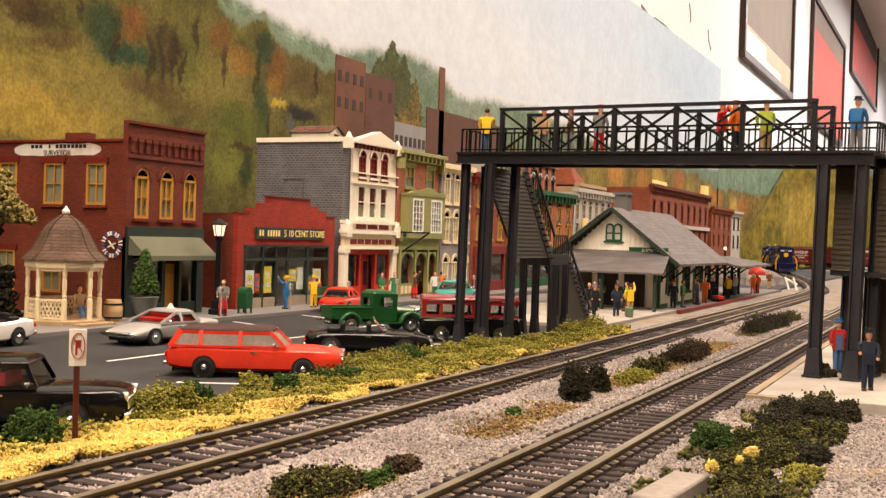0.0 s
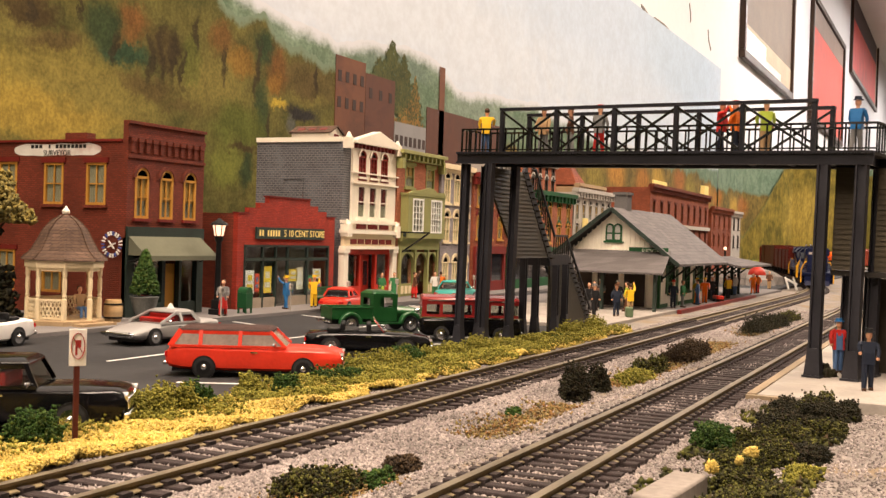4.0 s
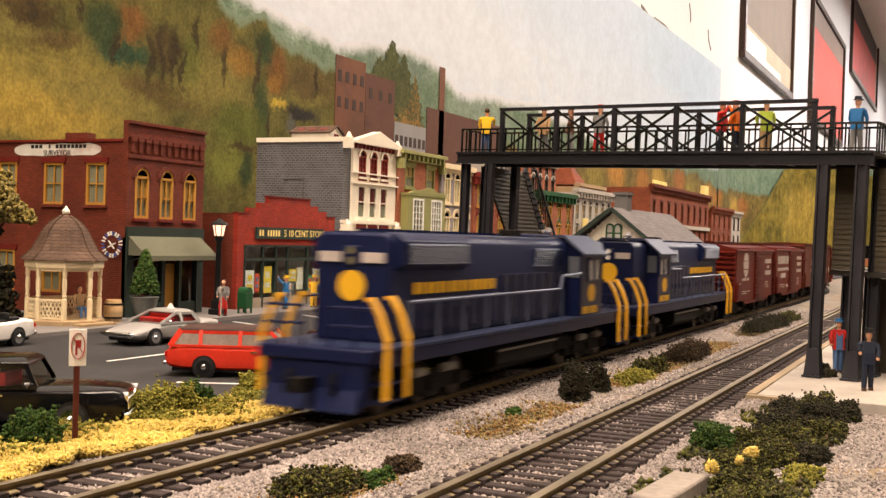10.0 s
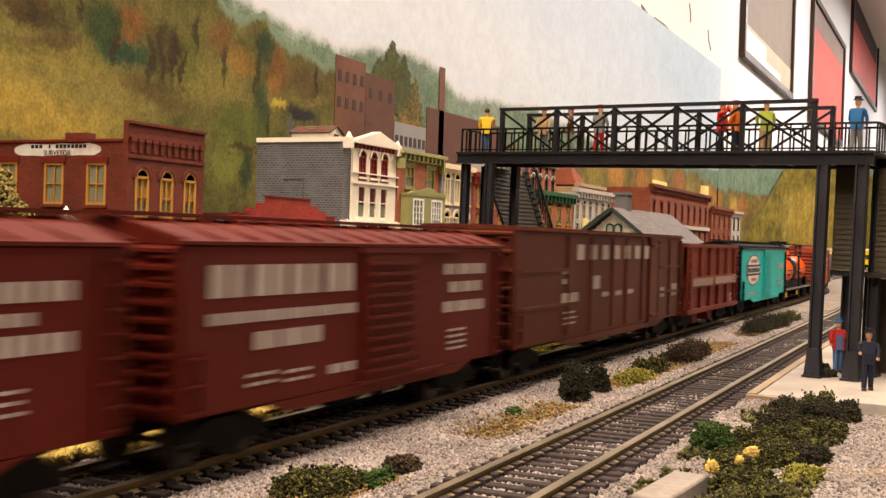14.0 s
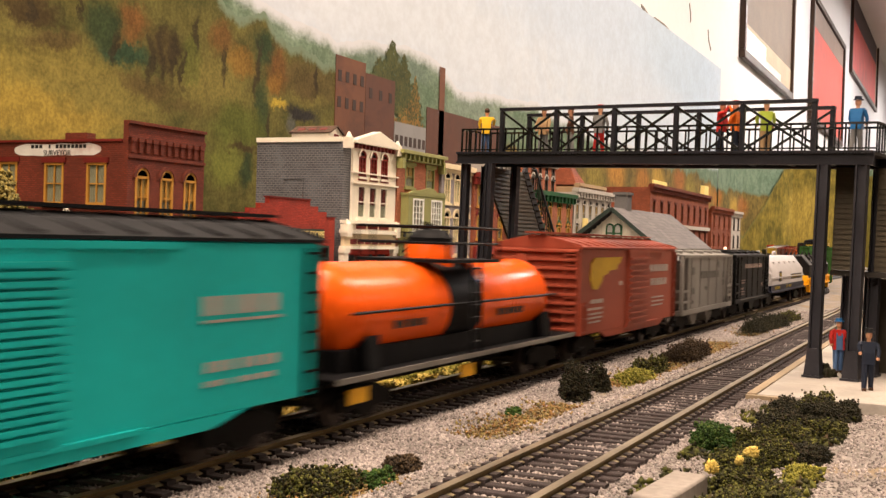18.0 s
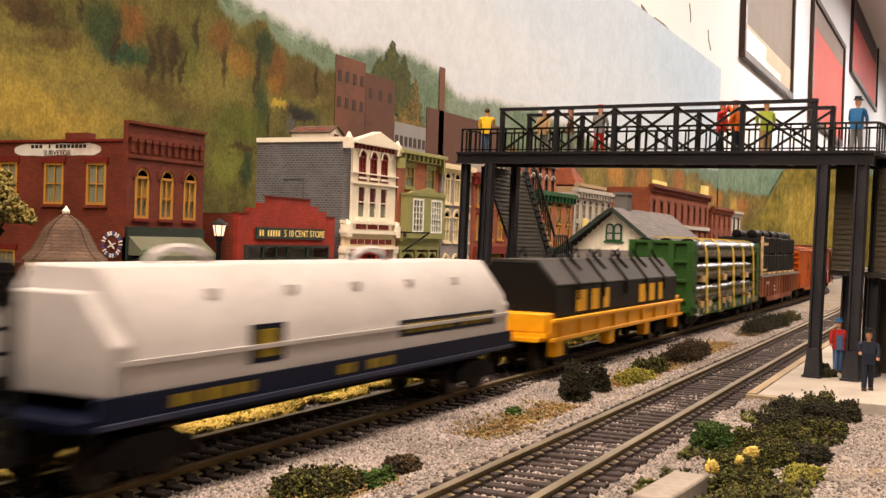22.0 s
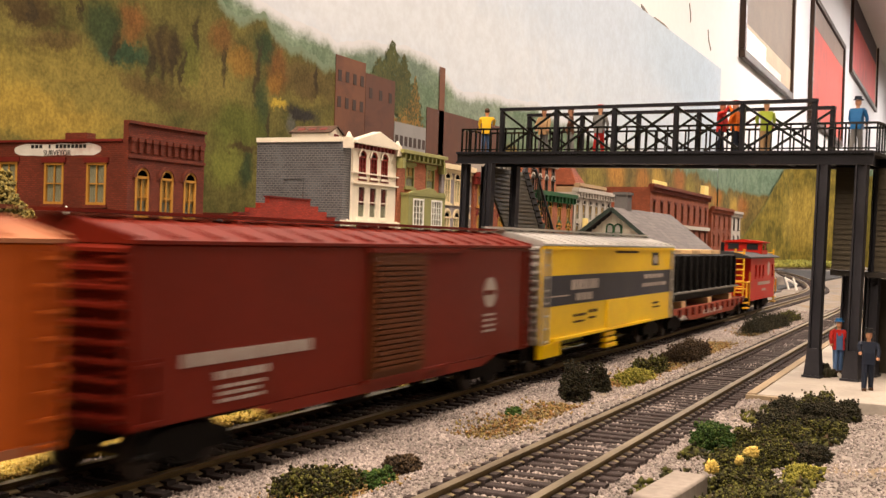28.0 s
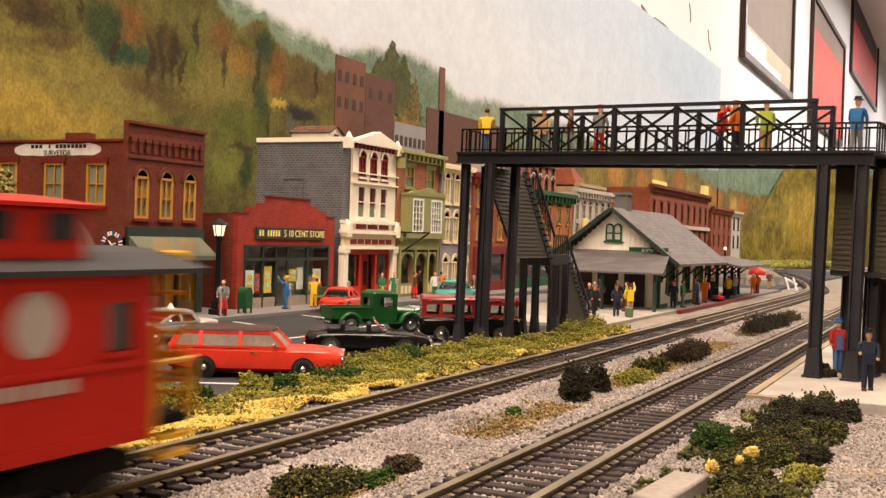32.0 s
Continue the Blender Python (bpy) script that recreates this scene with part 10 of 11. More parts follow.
for k, (x, y, rx, ry, h, mt) in enumerate((
        (16.2, 16.4, 0.75, 0.6, 0.95, "g"), (19.4, 16.5, 0.8, 0.6, 0.95, "o"), (20.6, 16.6, 0.75, 0.5, 0.9, "o"), (21.6, 16.8, 0.5, 0.45, 0.85, "g"), (24.0, 16.7, 0.55, 0.5, 0.75, "o"), (25.0, 16.5, 0.5, 0.5, 0.7, "g"),
        (27.6, 16.2, 0.95, 0.6, 0.72, "g"), (29.6, 16.6, 0.9, 0.7, 0.8, "o"), (31.2, 16.6, 1.0, 0.7, 0.85, "o"), (32.7, 16.7, 1.0, 0.6, 0.85, "g"), (34.4, 16.6, 1.0, 0.7, 0.8, "o"), (36.2, 16.5, 1.0, 0.7, 0.9, "o"),
        (38.3, 16.3, 0.8, 0.6, 0.85, "o"), (40.2, 16.0, 0.9, 0.6, 0.7, "o"), (42.2, 15.8, 0.9, 0.6, 0.7, "o"), (44.6, 15.8, 0.8, 0.5, 0.6, "g"), (47.2, 15.7, 1.0, 0.6, 0.95, "o"), (49.6, 15.6, 1.1, 0.7, 1.0, "o"))):
    bush(x, y, rx, ry, h, OLIVE if mt == "o" else GREENFOAM, 100 + k, "olive yellow-green foam bush on the verge" if mt == "o" else "dark green foam bush on the verge")
for k, (x, y, rx, ry, h, mt, lb) in enumerate((
        (30.2, 9.95, 0.72, 0.6, 1.2, DARKFOAM, "dense black-green foam bush between the tracks"), (32.3, 9.9, 0.5, 0.45, 1.0, DARKFOAM, "dense black-green foam bush between the tracks"),
        (35.0, 9.5, 1.6, 0.7, 0.55, OLIVE, "low bright green foam tuft between the tracks"), (37.8, 9.7, 1.3, 0.6, 0.85, MOSSFOAM, "dark mossy foam bush between the tracks"),
        (41.6, 9.6, 1.5, 0.7, 0.95, BROWNFOAM, "brown foam weeds between the tracks"), (44.2, 9.6, 1.2, 0.6, 0.8, BROWNFOAM, "brown foam weeds between the tracks"),
        (58.6, 9.7, 2.6, 0.9, 1.15, DARKFOAM, "dense black-green foam bush between the tracks"), (63.0, 9.3, 2.2, 0.8, 0.95, DARKFOAM, "dense black-green foam bush between the tracks"), (70.0, 9.4, 2.0, 0.8, 0.8, MOSSFOAM, "dark mossy foam bush between the tracks"),
        (16.5, 10.0, 1.15, 0.75, 0.55, MOSSFOAM, "mossy green foam bush between the tracks"), (17.5, 9.55, 0.5, 0.4, 0.35, GREENFOAM, "mossy green foam bush between the tracks"),
        (18.9, 9.6, 0.6, 0.4, 0.35, BROWNFOAM, "brown foam weeds between the tracks"), (26.2, 10.3, 0.22, 0.2, 0.28, GREENFOAM, "single small green foam tuft"))):
    bush(x, y, rx, ry, h, mt, 200 + k, lb, 2300)
for k, (x, y, rx, ry, h, mt) in enumerate((
        (24.3, 4.85, 0.75, 0.5, 0.62, GREENFOAM), (24.9, 4.1, 1.0, 0.6, 0.6, MOSSFOAM), (22.6, 4.1, 0.85, 0.55, 0.42, MOSSFOAM), (27.3, 3.9, 1.2, 0.55, 0.75, DARKFOAM), (23.8, 3.4, 0.9, 0.55, 0.55, MOSSFOAM), (26.2, 3.3, 1.0, 0.55, 0.65, MOSSFOAM),
        (21.2, 3.6, 0.8, 0.5, 0.38, MOSSFOAM), (29.4, 3.2, 1.1, 0.6, 0.75, DARKFOAM), (31.0, 4.2, 0.95, 0.5, 0.6, DARKFOAM), (30.9, 3.4, 0.9, 0.5, 0.85, MOSSFOAM), (28.0, 2.9, 0.9, 0.5, 0.55, MOSSFOAM), (24.6, 2.8, 0.8, 0.4, 0.4, DARKFOAM),
        (20.4, 2.9, 0.7, 0.4, 0.3, MOSSFOAM), (31.3, 2.7, 0.6, 0.4, 0.55, DARKFOAM), (19.6, 3.5, 0.7, 0.4, 0.3, MOSSFOAM), (22.3, 2.7, 0.55, 0.32, 0.3, OLIVE))):
    bush(x, y, rx, ry, h, mt, 300 + k, "tangled dark green foam shrub before the platform", 4200, (0.010, 0.030), 18)
for k, (x, y, r) in enumerate(((21.9, 3.6, 0.16), (21.0, 3.66, 0.12), (19.95, 3.97, 0.15))):
    bush(x, y, r, r * 0.9, 0.2, STRAW, 350 + k, "bright yellow foam flower tuft", 160, (0.02, 0.04), 3, z=0.06)

def scatter(name, x, y, material, label, size, seed, lift=0.5):
    rng = np.random.default_rng(seed)
    s = rng.uniform(*size, len(x))
    z = ground_height(x, y) + s * lift + rng.random(len(x)) ** 3 * 0.12
    return tagged(heap(name, np.stack([x, y, z], 1), s, rng, material), label, "ground cover", kind="stuff")


rng = np.random.default_rng(12)
gx = 8 + 44 * rng.random(230000) ** 1.3
gy = 14.35 + 2.9 * rng.random(230000) ** 0.9 + 0.18 * np.sin(gx * 1.7) + 0.1 * np.sin(gx * 4.1)
keep = gy < np.interp(gx, [8, 14, 18, 24, 30, 42, 52], [17.6, 17.4, 17.2, 17.0, 17.4, 17.2, 16.3])
gx, gy = gx[keep], gy[keep]
zz = ground_height(gx, gy) + 0.16 * np.maximum(0, np.sin(gx * 1.1 + gy * 2.0) * np.sin(gx * 0.6 - gy)) + 0.05 + 0.04 * np.sin(gx * 5.3 + gy * 3.1)
s = rng.uniform(0.012, 0.038, len(gx))
lush = np.interp(gx, [18, 24, 30, 52], [-0.05, 0.2, 0.5, 0.6]) + 0.35 * np.sin(gx * 2.3 + 1.3 * gy) * np.sin(gx * 0.9 - 2.2 * gy) * np.interp(gx, [16, 24], [0.2, 1]) + np.interp(gy, [14.6, 15.6], [-0.25, 0.1]) > rng.random(len(gx))
for name, pick, hue, label, rise in (("yellow_grass", ~lush, STRAW, "mustard-yellow foam grass along the verge", 0.10), ("olive_grass", lush, OLIVE, "olive-green foam turf mixed into the verge", 0.28)):
    m = int(pick.sum())
    tagged(heap(name, np.stack([gx[pick], gy[pick], zz[pick] + rng.random(m) ** 1.5 * rise], 1), s[pick], rng, hue), label, "grass", kind="stuff")
rx_ = rng.uniform(13, 62, 15000)
ry_ = 9.8 + rng.normal(0, 0.36, 15000)
keep = np.sin(rx_ * 0.55) + 0.4 * np.sin(rx_ * 1.9) > -0.3
scatter("rust_turf", rx_[keep], ry_[keep], RUSTFOAM, "rust and ochre turf scattered between the tracks", (0.014, 0.04), 13)
tx, ty = rng.uniform(12, 31, 7000), rng.uniform(1.6, 5.1, 7000)
keep = np.sin(tx * 1.3 + 1.7 * ty) + np.sin(tx * 0.6 - 2.3 * ty) + 0.6 * np.sin(3.1 * tx) > 0.45
keep2 = (ty[keep] > 2.4)
tx, ty = tx[keep][keep2], ty[keep][keep2]
scatter("moss_turf", tx, ty, MOSSFOAM, "dark moss turf before the platform", (0.025, 0.07), 14)
fx_, fy_ = rng.uniform(205, 300, 5000), rng.uniform(36, 46, 5000)
scatter("far_scrub", fx_, fy_ - np.maximum(0, fx_ - 262) * 0.3, OLIVE, "low olive scrub at the far backdrop's foot", (0.3, 0.8), 15)


def tree(x, y, z, h, seed, label, material, spread=1.6):
    """A trunk with limbs and a ragged crown of foam clumps."""
    rng = np.random.default_rng(seed)
    t = thing("tree", P(x, y, z), label, "tree")
    bark = mat("tree_bark", (0.05, 0.035, 0.022), 0.9, vary=0.3)
    part("trunk", Shape().tube((0, 0, 0), (0.1, 0.05, h * 0.45), 0.22, 0.15).tube((0.1, 0.05, h * 0.45), (0.0, 0.1, h * 0.85), 0.15, 0.05), bark, t)
    for k in range(8):
        a, z0 = k * 0.9 + rng.uniform(0, 0.5), h * rng.uniform(0.3, 0.7)
        e = (spread * math.cos(a) * rng.uniform(0.6, 1), spread * math.sin(a) * rng.uniform(0.6, 1), z0 + h * rng.uniform(0.1, 0.25))
        part("limb", Shape().tube((0.08, 0.05, z0), e, 0.08, 0.03, 6), bark, t)
        pts = clump_points(rng, 900, 1.1, 1.1, 0.8, 5) + np.array(e) + np.array([0, 0, -0.25])
        heap("crown_clump", pts, rng.uniform(0.04, 0.11, len(pts)), rng, material, t)
    pts = clump_points(rng, 1200, 1.3, 1.3, 1.0, 6) + np.array([0, 0.1, h * 0.8])
    heap("crown_clump", pts, rng.uniform(0.04, 0.11, len(pts)), rng, material, t)
    return t


tree(34.5, 38.3, -0.13, 7.4, 41, "ochre-leaved foam tree beside the brick building", TREEFOAM, 1.5)
# added dark foam masses stand in for the shade beneath the tree
for k, (x, y, rx, h) in enumerate(((35.6, 40.4, 2.0, 4.2), (34.0, 41.6, 2.2, 5.0), (34.7, 38.6, 1.5, 3.0))):
    bush(x, y, rx, 1.6, h, DARKFOAM, 60 + k, "tall black-green foam mass added for the shade under the tree", 2600, (0.05, 0.14), 9, z=-0.13, group="")


# ---- gazebo ----
def gazebo():
    t = thing("gazebo", P(36.3, 35.3, -0.13) @ Matrix.Diagonal((0.80, 0.80, 0.96, 1)), "cream octagonal gazebo with bell-shaped shingled roof", "gazebo")
    part("base", Shape().lathe([(2.15, 0.0), (2.15, 0.2), (2.05, 0.24)], 8), TAN, t)
    part("step", Shape().box(-1.3, 1.3, -2.6, -1.9, 0, 0.12), TAN, t)
    part("roof", Shape().lathe([(2.25, 2.86), (2.22, 2.94), (1.75, 3.30), (1.45, 3.75), (1.15, 4.25), (0.75, 4.62), (0.3, 4.86), (0.06, 4.93)], 8), SHINGLE, t)
    rb = Shape()
    rows = [(2.25, 2.94), (1.75, 3.32), (1.45, 3.77), (1.15, 4.27), (0.75, 4.64), (0.3, 4.88)]
    for k in range(8):
        a = 2 * math.pi * k / 8
        for (r0, z0), (r1, z1) in zip(rows, rows[1:]):
            rb.beam((r0 * math.cos(a), r0 * math.sin(a), z0), (r1 * math.cos(a), r1 * math.sin(a), z1), 0.12, 0.06)
    part("hip_rib", rb, SHINGLE, t)
    part("eave_board", Shape().lathe([(2.0, 2.55), (2.05, 2.55), (2.05, 2.86), (2.0, 2.86)], 8), CREAM, t)
    part("finial", Shape().lathe([(0.05, 4.9), (0.2, 4.98), (0.22, 5.08), (0.12, 5.2), (0.03, 5.32)], 12), IVORY, t, smooth=True)
    for k in range(8):
        a = 2 * math.pi * (k + 0.0) / 8
        px, py = 1.85 * math.cos(a), 1.85 * math.sin(a)
        part("post", Shape().lathe([(0.14, 0.22), (0.14, 1.15), (0.09, 1.2), (0.13, 1.3), (0.09, 1.4), (0.13, 1.6), (0.13, 2.0), (0.09, 2.1), (0.13, 2.2), (0.14, 2.6)], 10, px, py), CREAM, t, smooth=True)
        b = 2 * math.pi * (k + 1) / 8
        qx, qy = 1.85 * math.cos(b), 1.85 * math.sin(b)
        part("arch_board", Shape().beam((px, py, 2.5), (qx, qy, 2.5), 0.08, 0.2), CREAM, t)
        if k != 6 and k != 5:
            rl = part("rail", Shape().beam((px, py, 1.12), (qx, qy, 1.12), 0.1, 0.1).beam((px, py, 0.32), (qx, qy, 0.32), 0.08, 0.1), CREAM, t)
            lt = Shape()
            for j in range(7):
                for d in (-1, 1):
                    f0, f1 = (j + 0.5 - d * 0.5) / 7, (j + 0.5 + d * 0.5) / 7
                    lt.beam((px + (qx - px) * f0, py + (qy - py) * f0, 0.36), (px + (qx - px) * f1, py + (qy - py) * f1, 0.74), 0.04, 0.06)
                    lt.beam((px + (qx - px) * f1, py + (qy - py) * f1, 0.74), (px + (qx - px) * f0, py + (qy - py) * f0, 1.10), 0.04, 0.06)
            part("lattice", lt, CREAM, rl)
    part("bench", Shape().box(-1.3, 1.3, 0.7, 1.2, 0.6, 0.7).box(-1.3, 1.3, 1.2, 1.28, 0.7, 1.2).box(-1.2, -1.1, 0.75, 1.2, 0.22, 0.6).box(1.1, 1.2, 0.75, 1.2, 0.22, 0.6), TAN, t)


gazebo()

# round lettered emblem on the corner building's flank
ring = thing("round_wall_emblem", P(40.28, 36.25, 3.3), "round blue and white wall emblem on the brick flank", "sign")
BLUEPRINT = mat("blue_enamel", (0.05, 0.09, 0.32), 0.4)
for k in range(22):
    a = 2 * math.pi * k / 22
    part("emblem_block", Shape().beam((-0.03, 0.44 * math.cos(a), 0.44 * math.sin(a)), (-0.03, 0.62 * math.cos(a), 0.62 * math.sin(a)), 0.08, 0.06), WHITEPAINT if k % 3 else BLUEPRINT, ring)
part("emblem_scroll", Shape().beam((-0.03, -0.2, 0.06), (-0.03, 0.24, -0.14), 0.07, 0.05).beam((-0.03, -0.14, -0.2), (-0.03, 0.2, 0.17), 0.07, 0.05), WHITEPAINT, ring)


# ---- street furniture ----
GLOW = mat("lamp_glow", (1.0, 0.62, 0.42), 0.4, vary=0.05, emit=1.6)


def street_lamp(x, y, h, z=-0.13):
    t = thing("street_lamp", P(x, y, z), "black cast-iron street lamp with lit lantern", "street lamp", "street lamps")
    part("base", Shape().box(-0.32, 0.32, -0.32, 0.32, 0, 0.28).prism([(-0.22, -0.22), (0.22, -0.22), (0.22, 0.22), (-0.22, 0.22)], "z", 0.28, 0.75), BLACK, t, bevel=0.03)
    part("post", Shape().lathe([(0.2, 0.7), (0.16, 1.0), (0.13, h - 1.2), (0.2, h - 1.1), (0.24, h - 0.9)], 12), BLACK, t, smooth=True)
    part("lantern", Shape().lathe([(0.22, h - 0.88), (0.33, h - 0.35)], 6), GLOW, t, "lit lantern glass")
    fr = Shape()
    for k in range(6):
        a = 2 * math.pi * k / 6
        fr.beam((0.23 * math.cos(a), 0.23 * math.sin(a), h - 0.9), (0.35 * math.cos(a), 0.35 * math.sin(a), h - 0.33), 0.035, 0.035)
    part("lantern_frame", fr, BLACK, t)
    part("cap", Shape().lathe([(0.46, h - 0.35), (0.42, h - 0.25), (0.2, h - 0.12), (0.06, h)], 12), BLACK, t)


street_lamp(45.35, 33.9, 4.85)


def globe_lamp(x, y, z, h):
    t = thing("globe_lamp", P(x, y, z), "dark post lamp with white glowing globe", "street lamp", "street lamps")
    part("post", Shape().tube((0, 0, 0), (0, 0, h), 0.1), BLACK, t)
    part("globe", Shape().ball((0, 0, h + 0.2), 0.17, 0.17, 0.17, 12, 8), GLOW, t, "glowing white globe", smooth=True)


globe_lamp(112.0, 21.6, -0.12, 3.75)


def parking_meter(x, y):
    t = thing("parking_meter", P(x, y, -0.13), "grey parking meter on a thin post", "parking meter", "parking meters")
    part("post", Shape().tube((0, 0, 0), (0, 0, 1.15), 0.04), CONCRETE, t)
    part("head", Shape().box(-0.12, 0.12, -0.07, 0.07, 1.15, 1.35).tube((0, -0.07, 1.36), (0, 0.07, 1.36), 0.12, n=12), CONCRETE, t)


for x in (44.4, 50.6, 56.8, 63.0, 69.2, 75.4):
    parking_meter(x, 32.95)

mb = thing("mailbox", P(47.3, 33.6, -0.13), "dark green round-topped mailbox on the pavement", "mailbox")
part("body", Shape().box(-0.3, 0.3, -0.28, 0.28, 0.25, 1.05).prism(arc(0, 0.3, 0, 180, 8, 1.05), "y", -0.28, 0.28), DKGREEN, mb, bevel=0.02)
for x in (-0.24, 0.24):
    for y in (-0.22, 0.22):
        part("leg", Shape().box(x - 0.04, x + 0.04, y - 0.04, y + 0.04, 0, 0.25), DKGREEN, mb)

bn = thing("street_bench", P(56.4, 34.3, -0.13), "dark green slatted bench before the store", "bench")
for k in range(4):
    part("back_slat", Shape().box(-1.1, 1.1, 0.22, 0.26, 0.55 + 0.14 * k, 0.66 + 0.14 * k), DKGREEN, bn)
    part("seat_slat", Shape().box(-1.1, 1.1, -0.3 + 0.13 * k, -0.2 + 0.13 * k, 0.44, 0.48), DKGREEN, bn)
for x in (-1.0, 1.0):
    part("end_frame", Shape().box(x - 0.05, x + 0.05, -0.3, 0.3, 0, 0.44).box(x - 0.05, x + 0.05, 0.24, 0.3, 0.44, 1.1), BLACK, bn)

ur = thing("planter", P(40.0, 34.0, -0.13) @ Matrix.Diagonal((0.74, 0.74, 0.9, 1)), "weathered stone planter on the pavement", "planter")
part("bowl", Shape().lathe([(0.5, 0), (0.55, 0.15), (0.5, 0.25), (0.7, 0.6), (0.85, 1.1), (0.92, 1.2), (0.85, 1.22)], 18), mat("weathered_stone", (0.17, 0.18, 0.17), 0.8, vary=0.3, stain=(0.3, 0.31, 0.3)), ur, smooth=True)
rng = np.random.default_rng(77)
a, hh = rng.uniform(0, 2 * np.pi, 2600), rng.random(2600) ** 0.8
rr = (0.82 * (1 - hh) ** 0.8 + 0.04) * rng.uniform(0.85, 1.08, 2600)
tagged(heap("topiary", np.stack([0.74 * rr * np.cos(a), 0.74 * rr * np.sin(a), 0.1 + 1.95 * hh], 1), rng.uniform(0.03, 0.08, 2600), rng, GREENFOAM, m=P(40.0, 34.0, 1.0)), "cone-shaped clipped green shrub in the planter", "shrub")

br_ = thing("barrel", P(38.4, 34.4, -0.13), "small wooden barrel beside the gazebo", "barrel")
part("staves", Shape().lathe([(0.34, 0), (0.42, 0.35), (0.42, 0.65), (0.34, 1.0), (0.30, 1.0), (0.30, 0.95)], 16), LUMBER, br_, smooth=True)
for z in (0.2, 0.8):
    part("hoop", Shape().lathe([(0.40, z - 0.04), (0.42, z - 0.04), (0.42, z + 0.04), (0.40, z + 0.04)], 16), BLACK, br_)

# no-parking sign at the verge
sn = thing("street_sign", P(16.78, 15.93, -0.28, 55), "white street sign with red ring on a brown post", "sign")
part("post", Shape().box(-0.05, 0.05, -0.05, 0.05, 0, 1.75), mat("brown_post", (0.09, 0.02, 0.012), 0.6), sn)
pl = part("plate", Shape().box(-0.07, -0.052, -0.17, 0.17, 1.60, 2.34), WHITEPAINT, sn, bevel=0.01)
SIGNRED = mat("sign_red", (0.35, 0.03, 0.025), 0.5)
rg = Shape()
for k in range(16):
    a0, a1 = 2 * math.pi * k / 16, 2 * math.pi * (k + 1) / 16
    rg.beam((-0.075, 0.13 * math.cos(a0), 2.0 + 0.26 * math.sin(a0)), (-0.075, 0.13 * math.cos(a1), 2.0 + 0.26 * math.sin(a1)), 0.05, 0.012)
rg.beam((-0.075, -0.10, 1.85), (-0.075, 0.10, 2.17), 0.045, 0.012)
part("ring", rg, SIGNRED, pl)
part("symbol", Shape().box(-0.08, -0.071, 0.01, 0.05, 1.82, 2.12).box(-0.08, -0.071, -0.06, 0.01, 1.97, 2.12), SIGNRED, pl)


# ---- near platform ----
PLANK = mat("platform_timber", (0.26, 0.20, 0.13), 0.8, vary=0.2, streak=(0.3, 3, 1))
nearp = thing("island_platform", P(0, 0, 0), "pale concrete platform with timber edging", "platform", "", "structure")
for k in range(9):
    part("slab", Shape().box(32.3 + 6.5 * k, 38.75 + 6.5 * k, 1.4, 5.2, -0.5, PLATFORM_Z), CONCRETE, nearp, bevel=0.03)
part("edge_timber", Shape().box(32.3, 91, 5.22, 5.48, -0.5, PLATFORM_Z + 0.01), PLANK, nearp)
part("edge_timber", Shape().box(32.05, 32.28, 4.4, 5.48, -0.5, PLATFORM_Z - 0.02), PLANK, nearp)
bl = tagged(part("concrete_block", Shape().box(-1.15, 1.15, -0.32, 0.32, 0, 0.40), BLOCKGREY, m=P(18.75, 4.4, -0.40, -4), bevel=0.05), "rough pale concrete block beside the track", "block")

ct = thing("baggage_cart", P(44.6, 2.75, PLATFORM_Z, 4), "wooden baggage cart with dark wheels on the platform", "cart")
part("bed", Shape().box(-1.7, 1.7, -0.7, 0.7, 0.32, 0.42), LUMBER, ct)
for x in (-1.2, 1.2):
    for y in (-0.6, 0.6):
        part("wheel", Shape().tube((x, y - 0.05, 0.19), (x, y + 0.05, 0.19), 0.19, n=16), BLACK, ct)
part("handle", Shape().beam((-1.7, 0, 0.38), (-2.6, 0, 0.34), 0.5, 0.06), WHITEPAINT, ct)
lg = thing("luggage_trunk", P(44.5, 2.75, PLATFORM_Z + 0.422, 4), "mustard rounded trunk on the baggage cart", "trunk")
part("shell", Shape().box(-0.7, 0.8, -0.4, 0.4, 0, 0.66), mat("mustard_trunk", (0.34, 0.22, 0.04), 0.5), lg, bevel=0.22)
for x in (-0.35, 0.4):
    part("strap", Shape().box(x - 0.04, x + 0.04, -0.42, 0.42, 0.0, 0.69), BLACK, lg)
wb_ = thing("hand_truck", P(41.6, 3.5, PLATFORM_Z, 20), "white low hand truck beside the figure", "cart")
part("platform", Shape().box(-0.7, 0.7, -0.3, 0.3, 0.55, 0.62), WHITEPAINT, wb_)
for x in (-0.6, 0.6):
    part("leg", Shape().box(x - 0.05, x + 0.05, -0.25, 0.25, 0, 0.55), WHITEPAINT, wb_)
bush(38.2, 3.85, 0.35, 0.3, 0.42, DARKFOAM, 401, "small black animal-like foam clump on the platform", 400, (0.03, 0.07), 4, name="black_bundle", z=PLATFORM_Z, group="")


# ---- figurines ----
SKIN = mat("figurine_flesh_paint", (0.62, 0.33, 0.20), 0.6)
HAIR = mat("figurine_brown_paint", (0.06, 0.03, 0.015), 0.6)


